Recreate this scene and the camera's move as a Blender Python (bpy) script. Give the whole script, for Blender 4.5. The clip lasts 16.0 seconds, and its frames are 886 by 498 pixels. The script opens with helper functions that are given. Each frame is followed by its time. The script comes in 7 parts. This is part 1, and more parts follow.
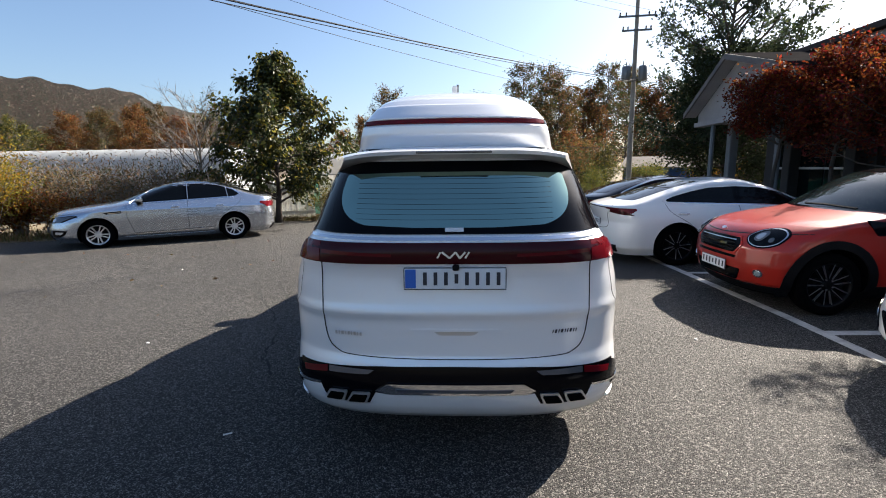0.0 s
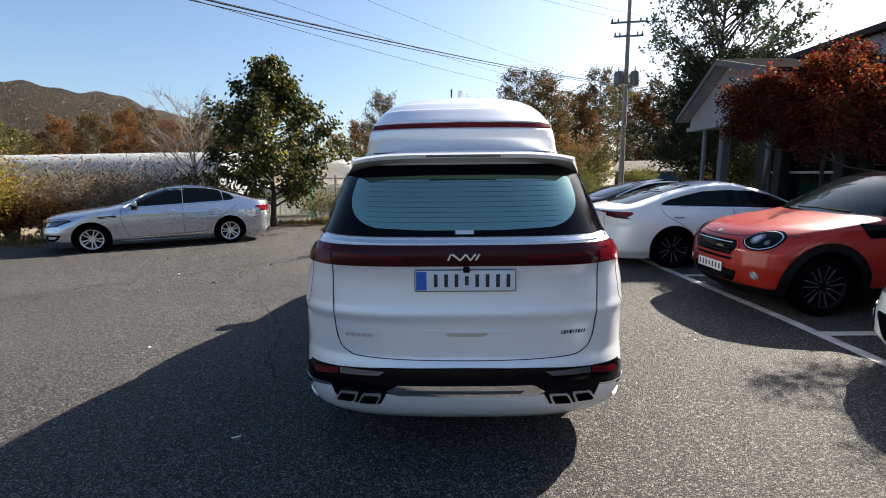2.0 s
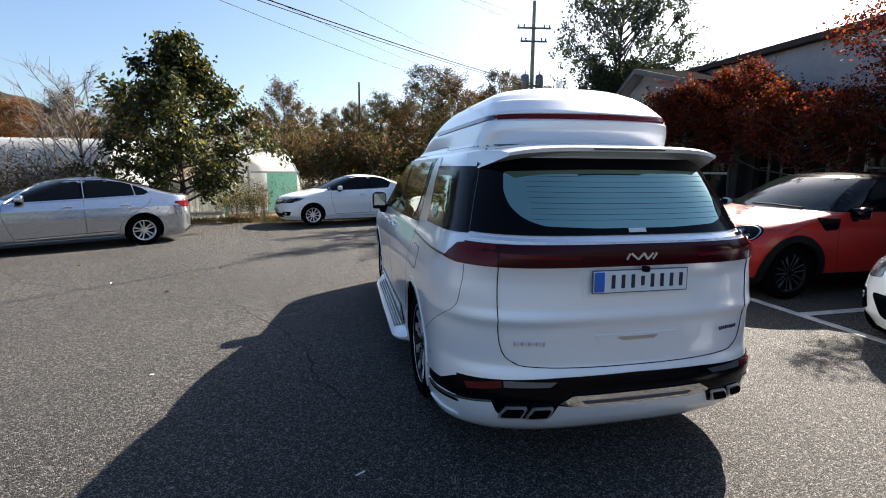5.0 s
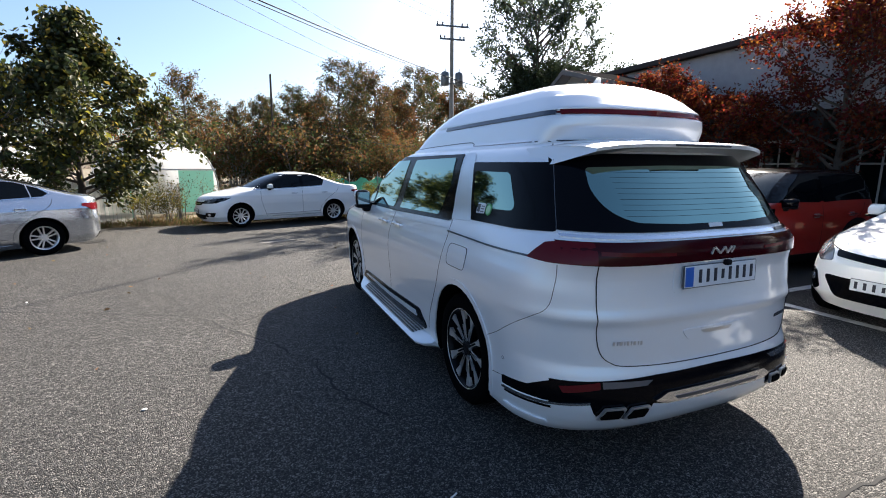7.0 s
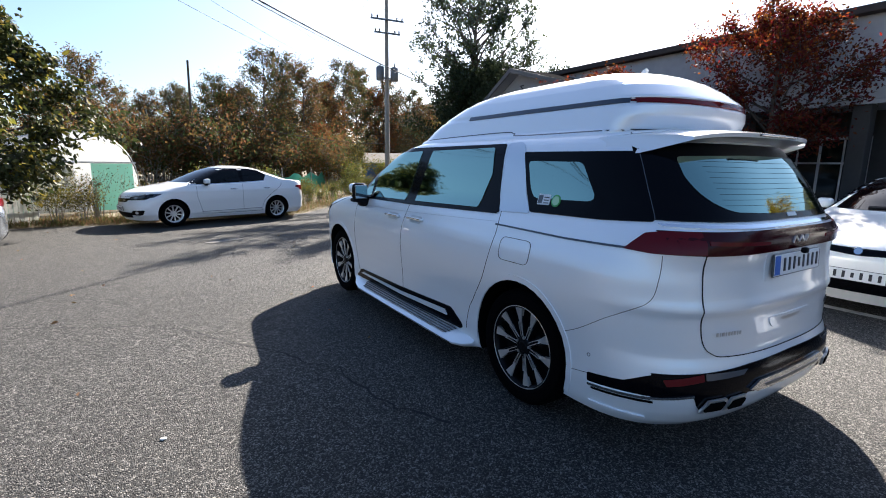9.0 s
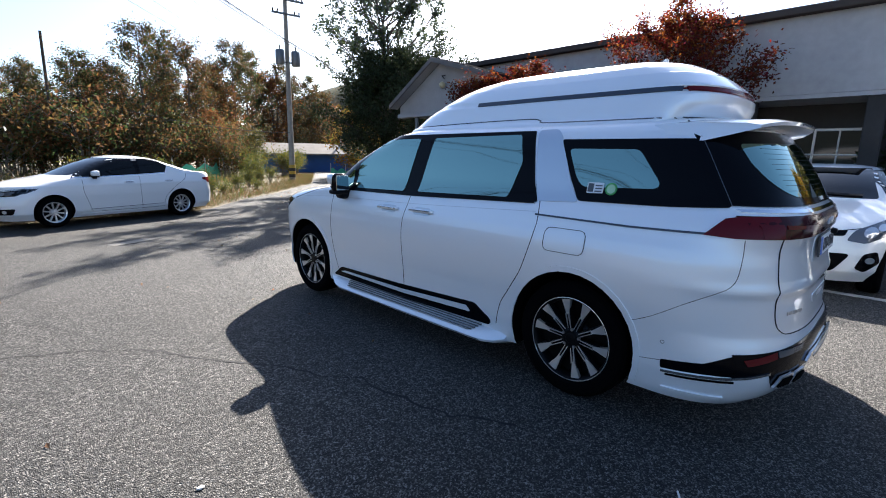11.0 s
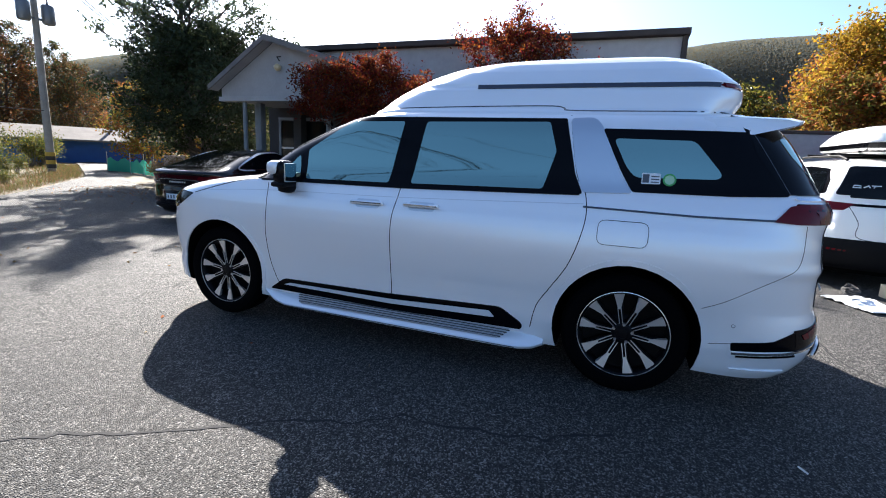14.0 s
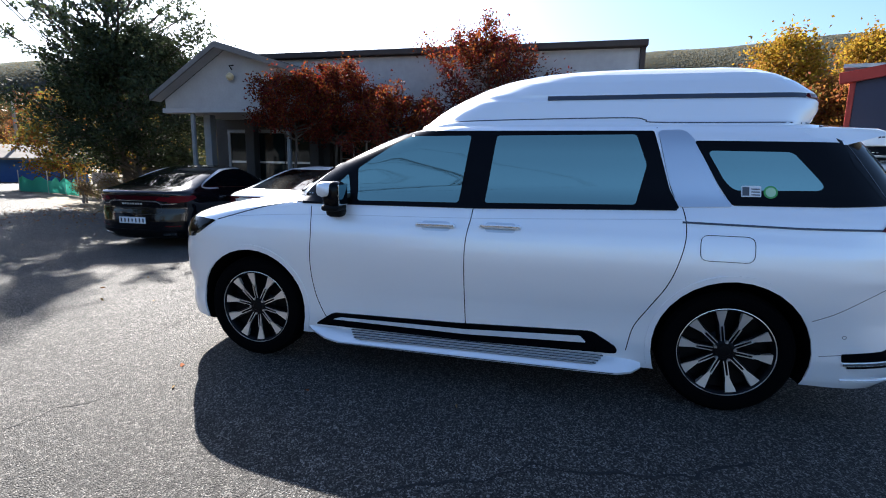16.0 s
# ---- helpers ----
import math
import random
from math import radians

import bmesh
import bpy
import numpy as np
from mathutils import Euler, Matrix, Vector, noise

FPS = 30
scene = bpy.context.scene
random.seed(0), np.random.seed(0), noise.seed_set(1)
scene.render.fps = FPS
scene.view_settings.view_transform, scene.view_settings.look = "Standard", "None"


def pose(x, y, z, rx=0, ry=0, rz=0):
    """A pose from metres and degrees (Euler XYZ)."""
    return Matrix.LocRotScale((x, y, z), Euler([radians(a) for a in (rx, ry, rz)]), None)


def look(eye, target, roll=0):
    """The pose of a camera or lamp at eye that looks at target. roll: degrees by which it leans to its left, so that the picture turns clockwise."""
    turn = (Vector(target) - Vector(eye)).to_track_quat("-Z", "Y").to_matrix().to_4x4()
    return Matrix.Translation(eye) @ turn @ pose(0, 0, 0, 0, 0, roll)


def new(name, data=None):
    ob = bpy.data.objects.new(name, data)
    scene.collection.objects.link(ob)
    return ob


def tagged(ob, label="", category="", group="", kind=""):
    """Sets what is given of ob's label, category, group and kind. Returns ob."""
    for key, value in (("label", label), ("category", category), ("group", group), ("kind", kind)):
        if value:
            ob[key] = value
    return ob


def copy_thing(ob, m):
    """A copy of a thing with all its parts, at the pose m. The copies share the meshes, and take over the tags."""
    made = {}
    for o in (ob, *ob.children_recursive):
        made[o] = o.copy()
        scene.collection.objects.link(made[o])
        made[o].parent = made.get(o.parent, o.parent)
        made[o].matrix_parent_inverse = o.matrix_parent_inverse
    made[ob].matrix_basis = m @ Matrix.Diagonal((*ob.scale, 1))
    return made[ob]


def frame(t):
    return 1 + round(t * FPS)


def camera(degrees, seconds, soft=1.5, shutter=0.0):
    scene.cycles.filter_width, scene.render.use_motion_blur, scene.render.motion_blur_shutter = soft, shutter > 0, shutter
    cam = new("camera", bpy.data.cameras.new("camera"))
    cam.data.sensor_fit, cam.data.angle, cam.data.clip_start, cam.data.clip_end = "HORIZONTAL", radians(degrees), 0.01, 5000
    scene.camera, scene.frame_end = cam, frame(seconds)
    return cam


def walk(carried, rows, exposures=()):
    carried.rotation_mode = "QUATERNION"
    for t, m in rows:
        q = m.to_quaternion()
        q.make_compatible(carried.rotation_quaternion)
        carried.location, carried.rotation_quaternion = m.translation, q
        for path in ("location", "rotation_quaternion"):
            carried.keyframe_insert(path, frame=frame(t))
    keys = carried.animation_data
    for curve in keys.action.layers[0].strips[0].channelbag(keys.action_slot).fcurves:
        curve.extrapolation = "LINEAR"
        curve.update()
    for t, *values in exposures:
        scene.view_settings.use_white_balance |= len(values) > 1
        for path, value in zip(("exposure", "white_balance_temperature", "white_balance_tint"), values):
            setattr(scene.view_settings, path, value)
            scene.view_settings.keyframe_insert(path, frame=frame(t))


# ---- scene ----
cam = camera(86.6, 16.0, soft=1.0)
PATH = [
    (0, (0.032, -3.411, 1.58), (-0.041, -1.441, 1.242), -0.6),
    (0.5, (0.028, -3.414, 1.587), (-0.055, -1.444, 1.251), -0.7),
    (1, (0.026, -3.429, 1.586), (-0.062, -1.459, 1.253), -0.7),
    (1.5, (0.013, -3.438, 1.58), (-0.063, -1.467, 1.252), -0.5),
    (2, (-0.059, -3.445, 1.577), (-0.101, -1.472, 1.256), -0.6),
    (2.5, (-0.258, -3.442, 1.584), (-0.253, -1.468, 1.263), -0.4),
    (3, (-0.441, -3.4, 1.574), (-0.379, -1.427, 1.253), -0.3),
    (3.5, (-0.655, -3.309, 1.559), (-0.519, -1.339, 1.241), 0.1),
    (4, (-0.91, -3.245, 1.56), (-0.687, -1.284, 1.237), 0.3),
    (6.5, (-2.07, -2.758, 1.563), (-1.375, -0.915, 1.215), 0.3),
    (7, (-2.22, -2.655, 1.554), (-1.446, -0.844, 1.206), 0.3),
    (7.5, (-2.425, -2.528, 1.541), (-1.577, -0.751, 1.189), 0.6),
    (8, (-2.611, -2.403, 1.53), (-1.699, -0.658, 1.178), 0.6),
    (8.5, (-2.744, -2.247, 1.497), (-1.762, -0.54, 1.147), 1.0),
    (9, (-2.863, -2.103, 1.494), (-1.806, -0.443, 1.139), 0.9),
    (11.5, (-3.54, -1.156, 1.428), (-2.081, 0.156, 1.043), 1.4),
    (12, (-3.613, -0.918, 1.393), (-2.071, 0.298, 1.012), 1.9),
    (12.5, (-3.693, -0.677, 1.397), (-2.02, 0.351, 1.017), 2.1),
    (13, (-3.801, -0.403, 1.388), (-2.078, 0.539, 1.008), 2.2),
    (13.5, (-3.834, -0.155, 1.366), (-2.057, 0.678, 0.98), 2.6),
    (14, (-3.837, 0.081, 1.357), (-1.999, 0.773, 0.98), 2.6),
    (14.5, (-3.891, 0.349, 1.373), (-2.026, 0.966, 1.0), 2.2),
    (15, (-3.929, 0.611, 1.404), (-2.042, 1.168, 1.045), 1.8),
    (15.5, (-3.896, 0.817, 1.387), (-1.994, 1.324, 1.038), 1.4),
    (16, (-3.842, 1.019, 1.385), (-1.922, 1.468, 1.05), 1.2),
]
walk(cam, [(t, look(eye, target, roll)) for t, eye, target, roll in PATH], [(0, 1.86, 6300, 10), (4, 1.91, 6300, 10), (8, 2.07, 6100, 10), (12, 2.22, 5850, 10), (16, 2.29, 5800, 10)])

# ---- light ----
SUN_AZ, SUN_EL = 49.5, 33.9          # degrees from +y towards +x, and above the horizon
world = bpy.data.worlds.new("sky")
scene.world = world
world.use_nodes = True
wn = world.node_tree.nodes
sky = wn.new("ShaderNodeTexSky")
sky.sky_type, sky.sun_disc = 'NISHITA', False
sky.sun_elevation, sky.sun_rotation = radians(SUN_EL), radians(SUN_AZ)
sky.air_density, sky.dust_density, sky.ozone_density = 1.0, 1.7, 3.0
world.node_tree.links.new(sky.outputs[0], wn["Background"].inputs[0])
wn["Background"].inputs[1].default_value = 0.052
sun = new("sun", bpy.data.lights.new("sun", 'SUN'))
sun.data.energy, sun.data.angle, sun.data.color = 5.0, radians(0.53), (1.0, 0.88, 0.73)
_s = Vector((math.sin(radians(SUN_AZ)) * math.cos(radians(SUN_EL)), math.cos(radians(SUN_AZ)) * math.cos(radians(SUN_EL)), math.sin(radians(SUN_EL))))
sun.matrix_world = look(_s * 60, (0, 0, 0))


# ---- materials ----
def mat(name, color, rough=0.5, metal=0.0, coat=0.0, spec=0.5, var=0.0, scale=8.0, bump=0.0, bump_scale=None, emit=0.0, second=None, obj_var=0.0, trans=0.0, alpha=1.0, island=0.0):
    """A principled material; var mixes a darker and a second tone by noise at two scales, bump gives fine relief."""
    m = bpy.data.materials.new(name)
    m.use_nodes = True
    nt = m.node_tree
    N, L = nt.nodes, nt.links
    b = N["Principled BSDF"]
    b.inputs["Base Color"].default_value = (*color, 1)
    b.inputs["Roughness"].default_value = rough
    b.inputs["Metallic"].default_value = metal
    b.inputs["Coat Weight"].default_value = coat
    b.inputs["Coat Roughness"].default_value = 0.03
    b.inputs["Specular IOR Level"].default_value = spec
    if trans:
        b.inputs["Transmission Weight"].default_value = trans
    if alpha < 1:
        b.inputs["Alpha"].default_value = alpha
    if emit:
        b.inputs["Emission Color"].default_value = (*color, 1)
        b.inputs["Emission Strength"].default_value = emit
    tc = N.new("ShaderNodeTexCoord")
    col = None
    if var or second:
        n1 = N.new("ShaderNodeTexNoise")
        n1.inputs["Scale"].default_value, n1.inputs["Detail"].default_value = scale, 6
        n2 = N.new("ShaderNodeTexNoise")
        n2.inputs["Scale"].default_value, n2.inputs["Detail"].default_value = scale * 9, 3
        L.new(tc.outputs["Object"], n1.inputs["Vector"])
        L.new(tc.outputs["Object"], n2.inputs["Vector"])
        ad = N.new("ShaderNodeMath")
        ad.operation = 'ADD'
        ml = N.new("ShaderNodeMath")
        ml.operation = 'MULTIPLY'
        ml.inputs[1].default_value = 0.45
        L.new(n2.outputs["Fac"], ml.inputs[0])
        L.new(n1.outputs["Fac"], ad.inputs[0])
        L.new(ml.outputs[0], ad.inputs[1])
        ramp = N.new("ShaderNodeValToRGB")
        ramp.color_ramp.elements[0].position, ramp.color_ramp.elements[1].position = 0.5, 0.95
        d = second or tuple(c * (1 - var) for c in color)
        ramp.color_ramp.elements[0].color = (*d, 1)
        ramp.color_ramp.elements[1].color = (*color, 1)
        L.new(ad.outputs[0], ramp.inputs[0])
        col = ramp.outputs[0]
    if obj_var or island:
        if obj_var:
            oi = N.new("ShaderNodeObjectInfo")
            src, amount = oi.outputs["Random"], obj_var
        else:
            geo = N.new("ShaderNodeNewGeometry")
            src, amount = geo.outputs["Random Per Island"], island
        hs = N.new("ShaderNodeHueSaturation")
        mr = N.new("ShaderNodeMapRange")
        mr.inputs["To Min"].default_value, mr.inputs["To Max"].default_value = 1 - amount, 1 + amount
        L.new(src, mr.inputs["Value"])
        L.new(mr.outputs[0], hs.inputs["Value"])
        hs.inputs["Color"].default_value = (*color, 1)
        mh = N.new("ShaderNodeMapRange")
        mh.inputs["To Min"].default_value, mh.inputs["To Max"].default_value = 0.5 - amount * 0.06, 0.5 + amount * 0.06
        wn2 = N.new("ShaderNodeTexWhiteNoise")
        wn2.noise_dimensions = '1D'
        L.new(src, wn2.inputs["W"])
        L.new(wn2.outputs["Value"], mh.inputs["Value"])
        L.new(mh.outputs[0], hs.inputs["Hue"])
        if col:
            L.new(col, hs.inputs["Color"])
        col = hs.outputs[0]
    if col:
        L.new(col, b.inputs["Base Color"])
    if bump:
        n3 = N.new("ShaderNodeTexNoise")
        n3.inputs["Scale"].default_value, n3.inputs["Detail"].default_value = bump_scale or scale * 6, 4
        L.new(tc.outputs["Object"], n3.inputs["Vector"])
        bp = N.new("ShaderNodeBump")
        bp.inputs["Strength"].default_value, bp.inputs["Distance"].default_value = bump, 0.01
        L.new(n3.outputs["Fac"], bp.inputs["Height"])
        L.new(bp.outputs[0], b.inputs["Normal"])
    return m


def leaf_mat(name, color, amount=0.45, glow=0.35, rough=0.75, spec=0.12):
    """Thin leaves: light passes through, each leaf a little different."""
    m = mat(name, color, rough=rough, island=amount, spec=spec)
    nt = m.node_tree
    N, L = nt.nodes, nt.links
    b = N["Principled BSDF"]
    tr = N.new("ShaderNodeBsdfTranslucent")
    L.new(b.inputs["Base Color"].links[0].from_socket, tr.inputs["Color"])
    mx = N.new("ShaderNodeMixShader")
    mx.inputs[0].default_value = glow
    L.new(b.outputs[0], mx.inputs[1])
    L.new(tr.outputs[0], mx.inputs[2])
    L.new(mx.outputs[0], N["Material Output"].inputs["Surface"])
    return m


def asphalt_mat():
    """Worn asphalt: pale and dark stones in bitumen, with broad stains."""
    m = mat("worn_asphalt", (0.1, 0.1, 0.1), rough=0.78, spec=0.38)
    nt = m.node_tree
    N, L = nt.nodes, nt.links
    b = N["Principled BSDF"]
    tc = N.new("ShaderNodeTexCoord")
    vor = N.new("ShaderNodeTexVoronoi")
    vor.inputs["Scale"].default_value = 145
    L.new(tc.outputs["Object"], vor.inputs["Vector"])
    sep = N.new("ShaderNodeSeparateColor")
    L.new(vor.outputs["Color"], sep.inputs[0])
    ramp = N.new("ShaderNodeValToRGB")
    e = ramp.color_ramp.elements
    e[0].position, e[0].color = 0.0, (0.0022, 0.0023, 0.0025, 1)
    e[1].position, e[1].color = 1.0, (0.185, 0.175, 0.162, 1)
    for p, c in ((0.36, (0.0108, 0.0107, 0.0105, 1)), (0.66, (0.035, 0.0338, 0.032, 1))):
        k = e.new(p)
        k.color = c
    L.new(sep.outputs[0], ramp.inputs[0])
    big = N.new("ShaderNodeTexNoise")
    big.inputs["Scale"].default_value, big.inputs["Detail"].default_value = 0.45, 8
    L.new(tc.outputs["Object"], big.inputs["Vector"])
    fine = N.new("ShaderNodeTexNoise")
    fine.inputs["Scale"].default_value, fine.inputs["Detail"].default_value = 30, 6
    L.new(tc.outputs["Object"], fine.inputs["Vector"])
    mr = N.new("ShaderNodeMapRange")
    mr.inputs["From Min"].default_value, mr.inputs["From Max"].default_value = 0.3, 0.7
    mr.inputs["To Min"].default_value, mr.inputs["To Max"].default_value = 0.82, 1.2
    L.new(big.outputs["Fac"], mr.inputs["Value"])
    mx = N.new("ShaderNodeMix")
    mx.data_type, mx.blend_type = 'RGBA', 'MULTIPLY'
    mx.inputs["Factor"].default_value = 1.0
    L.new(ramp.outputs[0], mx.inputs["A"])
    L.new(mr.outputs[0], mx.inputs["B"])
    mf = N.new("ShaderNodeMapRange")
    mf.inputs["From Min"].default_value, mf.inputs["From Max"].default_value = 0.36, 0.64
    mf.inputs["To Min"].default_value, mf.inputs["To Max"].default_value = 0.62, 1.42
    L.new(fine.outputs["Fac"], mf.inputs["Value"])
    my = N.new("ShaderNodeMix")
    my.data_type, my.blend_type = 'RGBA', 'MULTIPLY'
    my.inputs["Factor"].default_value = 1.0
    L.new(mx.outputs["Result"], my.inputs["A"])
    L.new(mf.outputs[0], my.inputs["B"])
    L.new(my.outputs["Result"], b.inputs["Base Color"])
    sm = N.new("ShaderNodeMath")
    sm.operation = 'ADD'
    L.new(vor.outputs["Distance"], sm.inputs[0])
    L.new(fine.outputs["Fac"], sm.inputs[1])
    bp = N.new("ShaderNodeBump")
    bp.inputs["Strength"].default_value, bp.inputs["Distance"].default_value = 1.0, 0.010
    bp.invert = True
    L.new(sm.outputs[0], bp.inputs["Height"])
    L.new(bp.outputs[0], b.inputs["Normal"])
    return m


M = dict(
    asphalt=asphalt_mat(),
    crack=mat("crack", (0.012, 0.012, 0.013), 0.95),
    soil=mat("dry_soil", (0.2, 0.16, 0.1), 0.95, second=(0.1, 0.085, 0.055), scale=0.6, bump=0.6, bump_scale=14),
    line=mat("worn_line_paint", (0.62, 0.61, 0.58), 0.8, second=(0.3, 0.29, 0.28), scale=6, bump=0.3, bump_scale=60),
    pearl=mat("pearl_white_paint", (0.83, 0.85, 0.88), 0.36, metal=0.3, coat=1.0, spec=0.5),
    white=mat("white_paint", (0.8, 0.8, 0.79), 0.35, coat=1.0),
    silver=mat("silver_paint", (0.54, 0.58, 0.64), 0.24, metal=0.9, coat=0.8),
    red=mat("red_orange_paint", (0.29, 0.014, 0.008), 0.38, spec=0.2, coat=0.55),
    black=mat("black_paint", (0.003, 0.003, 0.0045), 0.12, coat=0.3, spec=0.25),
    plastic=mat("black_plastic", (0.004, 0.004, 0.005), 0.6, spec=0.12, bump=0.15, bump_scale=300),
    gloss=mat("gloss_black", (0.0018, 0.002, 0.0034), 0.12, spec=0.11),
    rubber=mat("rubber", (0.002, 0.002, 0.0024), 0.9, spec=0.03, bump=0.2, bump_scale=120),
    film=mat("reflective_window_film", (0.29, 0.43, 0.375), 0.04, metal=1.0),
    glass=mat("tinted_glass", (0.002, 0.0028, 0.004), 0.03, spec=0.2),
    chrome=mat("chrome", (0.85, 0.85, 0.86), 0.08, metal=1.0),
    satin=mat("satin_metal", (0.62, 0.63, 0.65), 0.3, metal=1.0),
    alloy=mat("machined_alloy", (0.78, 0.77, 0.76), 0.34, metal=0.85),
    darkalloy=mat("dark_alloy", (0.004, 0.004, 0.005), 0.35, spec=0.12),
    lamp=mat("red_lamp", (0.10, 0.004, 0.008), 0.15, spec=0.2),
    lampd=mat("dark_red_lamp", (0.035, 0.0012, 0.004), 0.15, spec=0.2),
    clear=mat("clear_lamp", (0.55, 0.57, 0.6), 0.06, metal=0.6, coat=1.0),
    dimclear=mat("dim_lamp", (0.14, 0.145, 0.16), 0.1, metal=0.5),
    mirror=mat("mirror_glass", (0.32, 0.38, 0.42), 0.03, metal=1.0),
    plate=mat("plate_white", (0.72, 0.74, 0.76), 0.4, var=0.08, scale=20),
    blue=mat("plate_blue", (0.02, 0.12, 0.5), 0.4),
    ink=mat("dark_ink", (0.015, 0.018, 0.03), 0.5),
    liner=mat("wheel_well_felt", (0.002, 0.002, 0.002), 0.95, spec=0.05),
    accent=mat("navy_accent", (0.025, 0.032, 0.052), 0.3, coat=0.5),
    screen=mat("grey_windscreen", (0.012, 0.020, 0.020), 0.05, spec=0.5),
    groove=mat("panel_gap", (0.01, 0.01, 0.011), 0.9),
    line_grey=mat("grey_accent", (0.05, 0.055, 0.065), 0.3, coat=0.5),
)


# ---- building helpers ----
def thing(name, at=(0, 0, 0), label="", category="", group="", yaw=0.0, kind=""):
    ob = new(name)
    ob.empty_display_size = 0.2
    ob.matrix_basis = pose(*at, 0, 0, yaw)
    return tagged(ob, label, category, group, kind)


def part(name, bm, material, parent=None, label="", smooth=False, place=None):
    """Link a bmesh (or mesh) as one object under parent."""
    if isinstance(bm, bmesh.types.BMesh):
        me = bpy.data.meshes.new(name)
        bm.to_mesh(me)
        bm.free()
    else:
        me = bm
    if smooth:
        me.shade_smooth()
        if smooth != True:
            me.set_sharp_from_angle(angle=radians(smooth))
    if len(me.materials) < 1:
        for m_ in (material if isinstance(material, (list, tuple)) else [material]):
            me.materials.append(m_)
    ob = new(name, me)
    if parent is not None:
        ob.parent = parent
    if place is not None:
        ob.matrix_basis = place
    return tagged(ob, label)


def box(bm, c, s, bevel=0.0, rot=None, segs=2):
    """A box of size s round c, with rounded edges."""
    r = bmesh.ops.create_cube(bm, size=1.0)
    vs = r["verts"]
    bmesh.ops.scale(bm, vec=s, verts=vs)
    if bevel:
        es = list({e for v in vs for e in v.link_edges})
        r2 = bmesh.ops.bevel(bm, geom=es, offset=bevel, segments=segs, profile=0.5, affect='EDGES')
        vs = list({v for f in r2["faces"] for v in f.verts} | {v for v in vs if v.is_valid})
    if rot is not None:
        bmesh.ops.rotate(bm, cent=(0, 0, 0), matrix=rot, verts=vs)
    bmesh.ops.translate(bm, vec=c, verts=vs)
    return vs


def boxmesh(c, s, bevel=0.0, rot=None):
    bm = bmesh.new()
    box(bm, c, s, bevel, rot)
    return bm


def tube(bm, pts, radii, n=8, cap=True):
    """A round tube along pts with a radius at each."""
    rings = []
    for i, p in enumerate(pts):
        p = Vector(p)
        a = Vector(pts[max(0, i - 1)])
        b = Vector(pts[min(len(pts) - 1, i + 1)])
        d = (b - a).normalized()
        u = d.cross(Vector((0.13, 0.37, 0.92)))
        if u.length < 0.05:
            u = d.cross(Vector((1, 0, 0)))
        u.normalize()
        v = d.cross(u)
        r = radii[i] if isinstance(radii, (list, tuple)) else radii
        rings.append([bm.verts.new(p + (u * math.cos(k * math.tau / n) + v * math.sin(k * math.tau / n)) * r) for k in range(n)])
    for a, b in zip(rings, rings[1:]):
        for k in range(n):
            bm.faces.new((a[k], a[(k + 1) % n], b[(k + 1) % n], b[k]))
    if cap:
        bm.faces.new(list(reversed(rings[0])))
        bm.faces.new(rings[-1])
    return bm


def lathe(profile, n=40, axis='X', closed=False):
    """Turn a profile of (along, radius) round the x axis."""
    bm = bmesh.new()
    rings = []
    for a, r in profile:
        rings.append([bm.verts.new((a, r * math.cos(k * math.tau / n), r * math.sin(k * math.tau / n))) for k in range(n)])
    pairs = list(zip(rings, rings[1:]))
    if closed:
        pairs.append((rings[-1], rings[0]))
    for a, b in pairs:
        for k in range(n):
            bm.faces.new((a[k], b[k], b[(k + 1) % n], a[(k + 1) % n]))
    bmesh.ops.recalc_face_normals(bm, faces=bm.faces)
    return bm


def prism(poly, h0, h1, axis='z'):
    """A polygon in the plane pushed from h0 to h1 along an axis: z (x, y), x (y, z) or y (x, z)."""
    bm = bmesh.new()
    f = {'z': lambda a, b, h: (a, b, h), 'x': lambda a, b, h: (h, a, b), 'y': lambda a, b, h: (a, h, b)}[axis]
    lo = [bm.verts.new(f(a, b, h0)) for a, b in poly]
    hi = [bm.verts.new(f(a, b, h1)) for a, b in poly]
    bm.faces.new(lo)
    bm.faces.new(hi)
    n = len(poly)
    for k in range(n):
        bm.faces.new((lo[k], lo[(k + 1) % n], hi[(k + 1) % n], hi[k]))
    bmesh.ops.recalc_face_normals(bm, faces=bm.faces)
    return bm


def rounded(poly, r, n=4):
    """The polygon with its corners rounded."""
    out = []
    k = len(poly)
    for i in range(k):
        p, a, b = Vector(poly[i]), Vector(poly[i - 1]), Vector(poly[(i + 1) % k])
        ra = min(r, (a - p).length * 0.48)
        rb = min(r, (b - p).length * 0.48)
        s, e = p + (a - p).normalized() * ra, p + (b - p).normalized() * rb
        for j in range(n + 1):
            t = j / n
            q = s * (1 - t) ** 2 + p * 2 * t * (1 - t) + e * t * t
            out.append((q.x, q.y))
    return out


def frame_ring(w, h, t, d):
    bm = bmesh.new()
    for c, s in (((0, 0.002, h / 2 - t / 2), (w, d, t)), ((0, 0.002, -h / 2 + t / 2), (w, d, t)), ((-w / 2 + t / 2, 0.002, 0), (t, d, h - 2 * t)), ((w / 2 - t / 2, 0.002, 0), (t, d, h - 2 * t))):
        box(bm, c, s, 0.003, segs=1)
    return bm


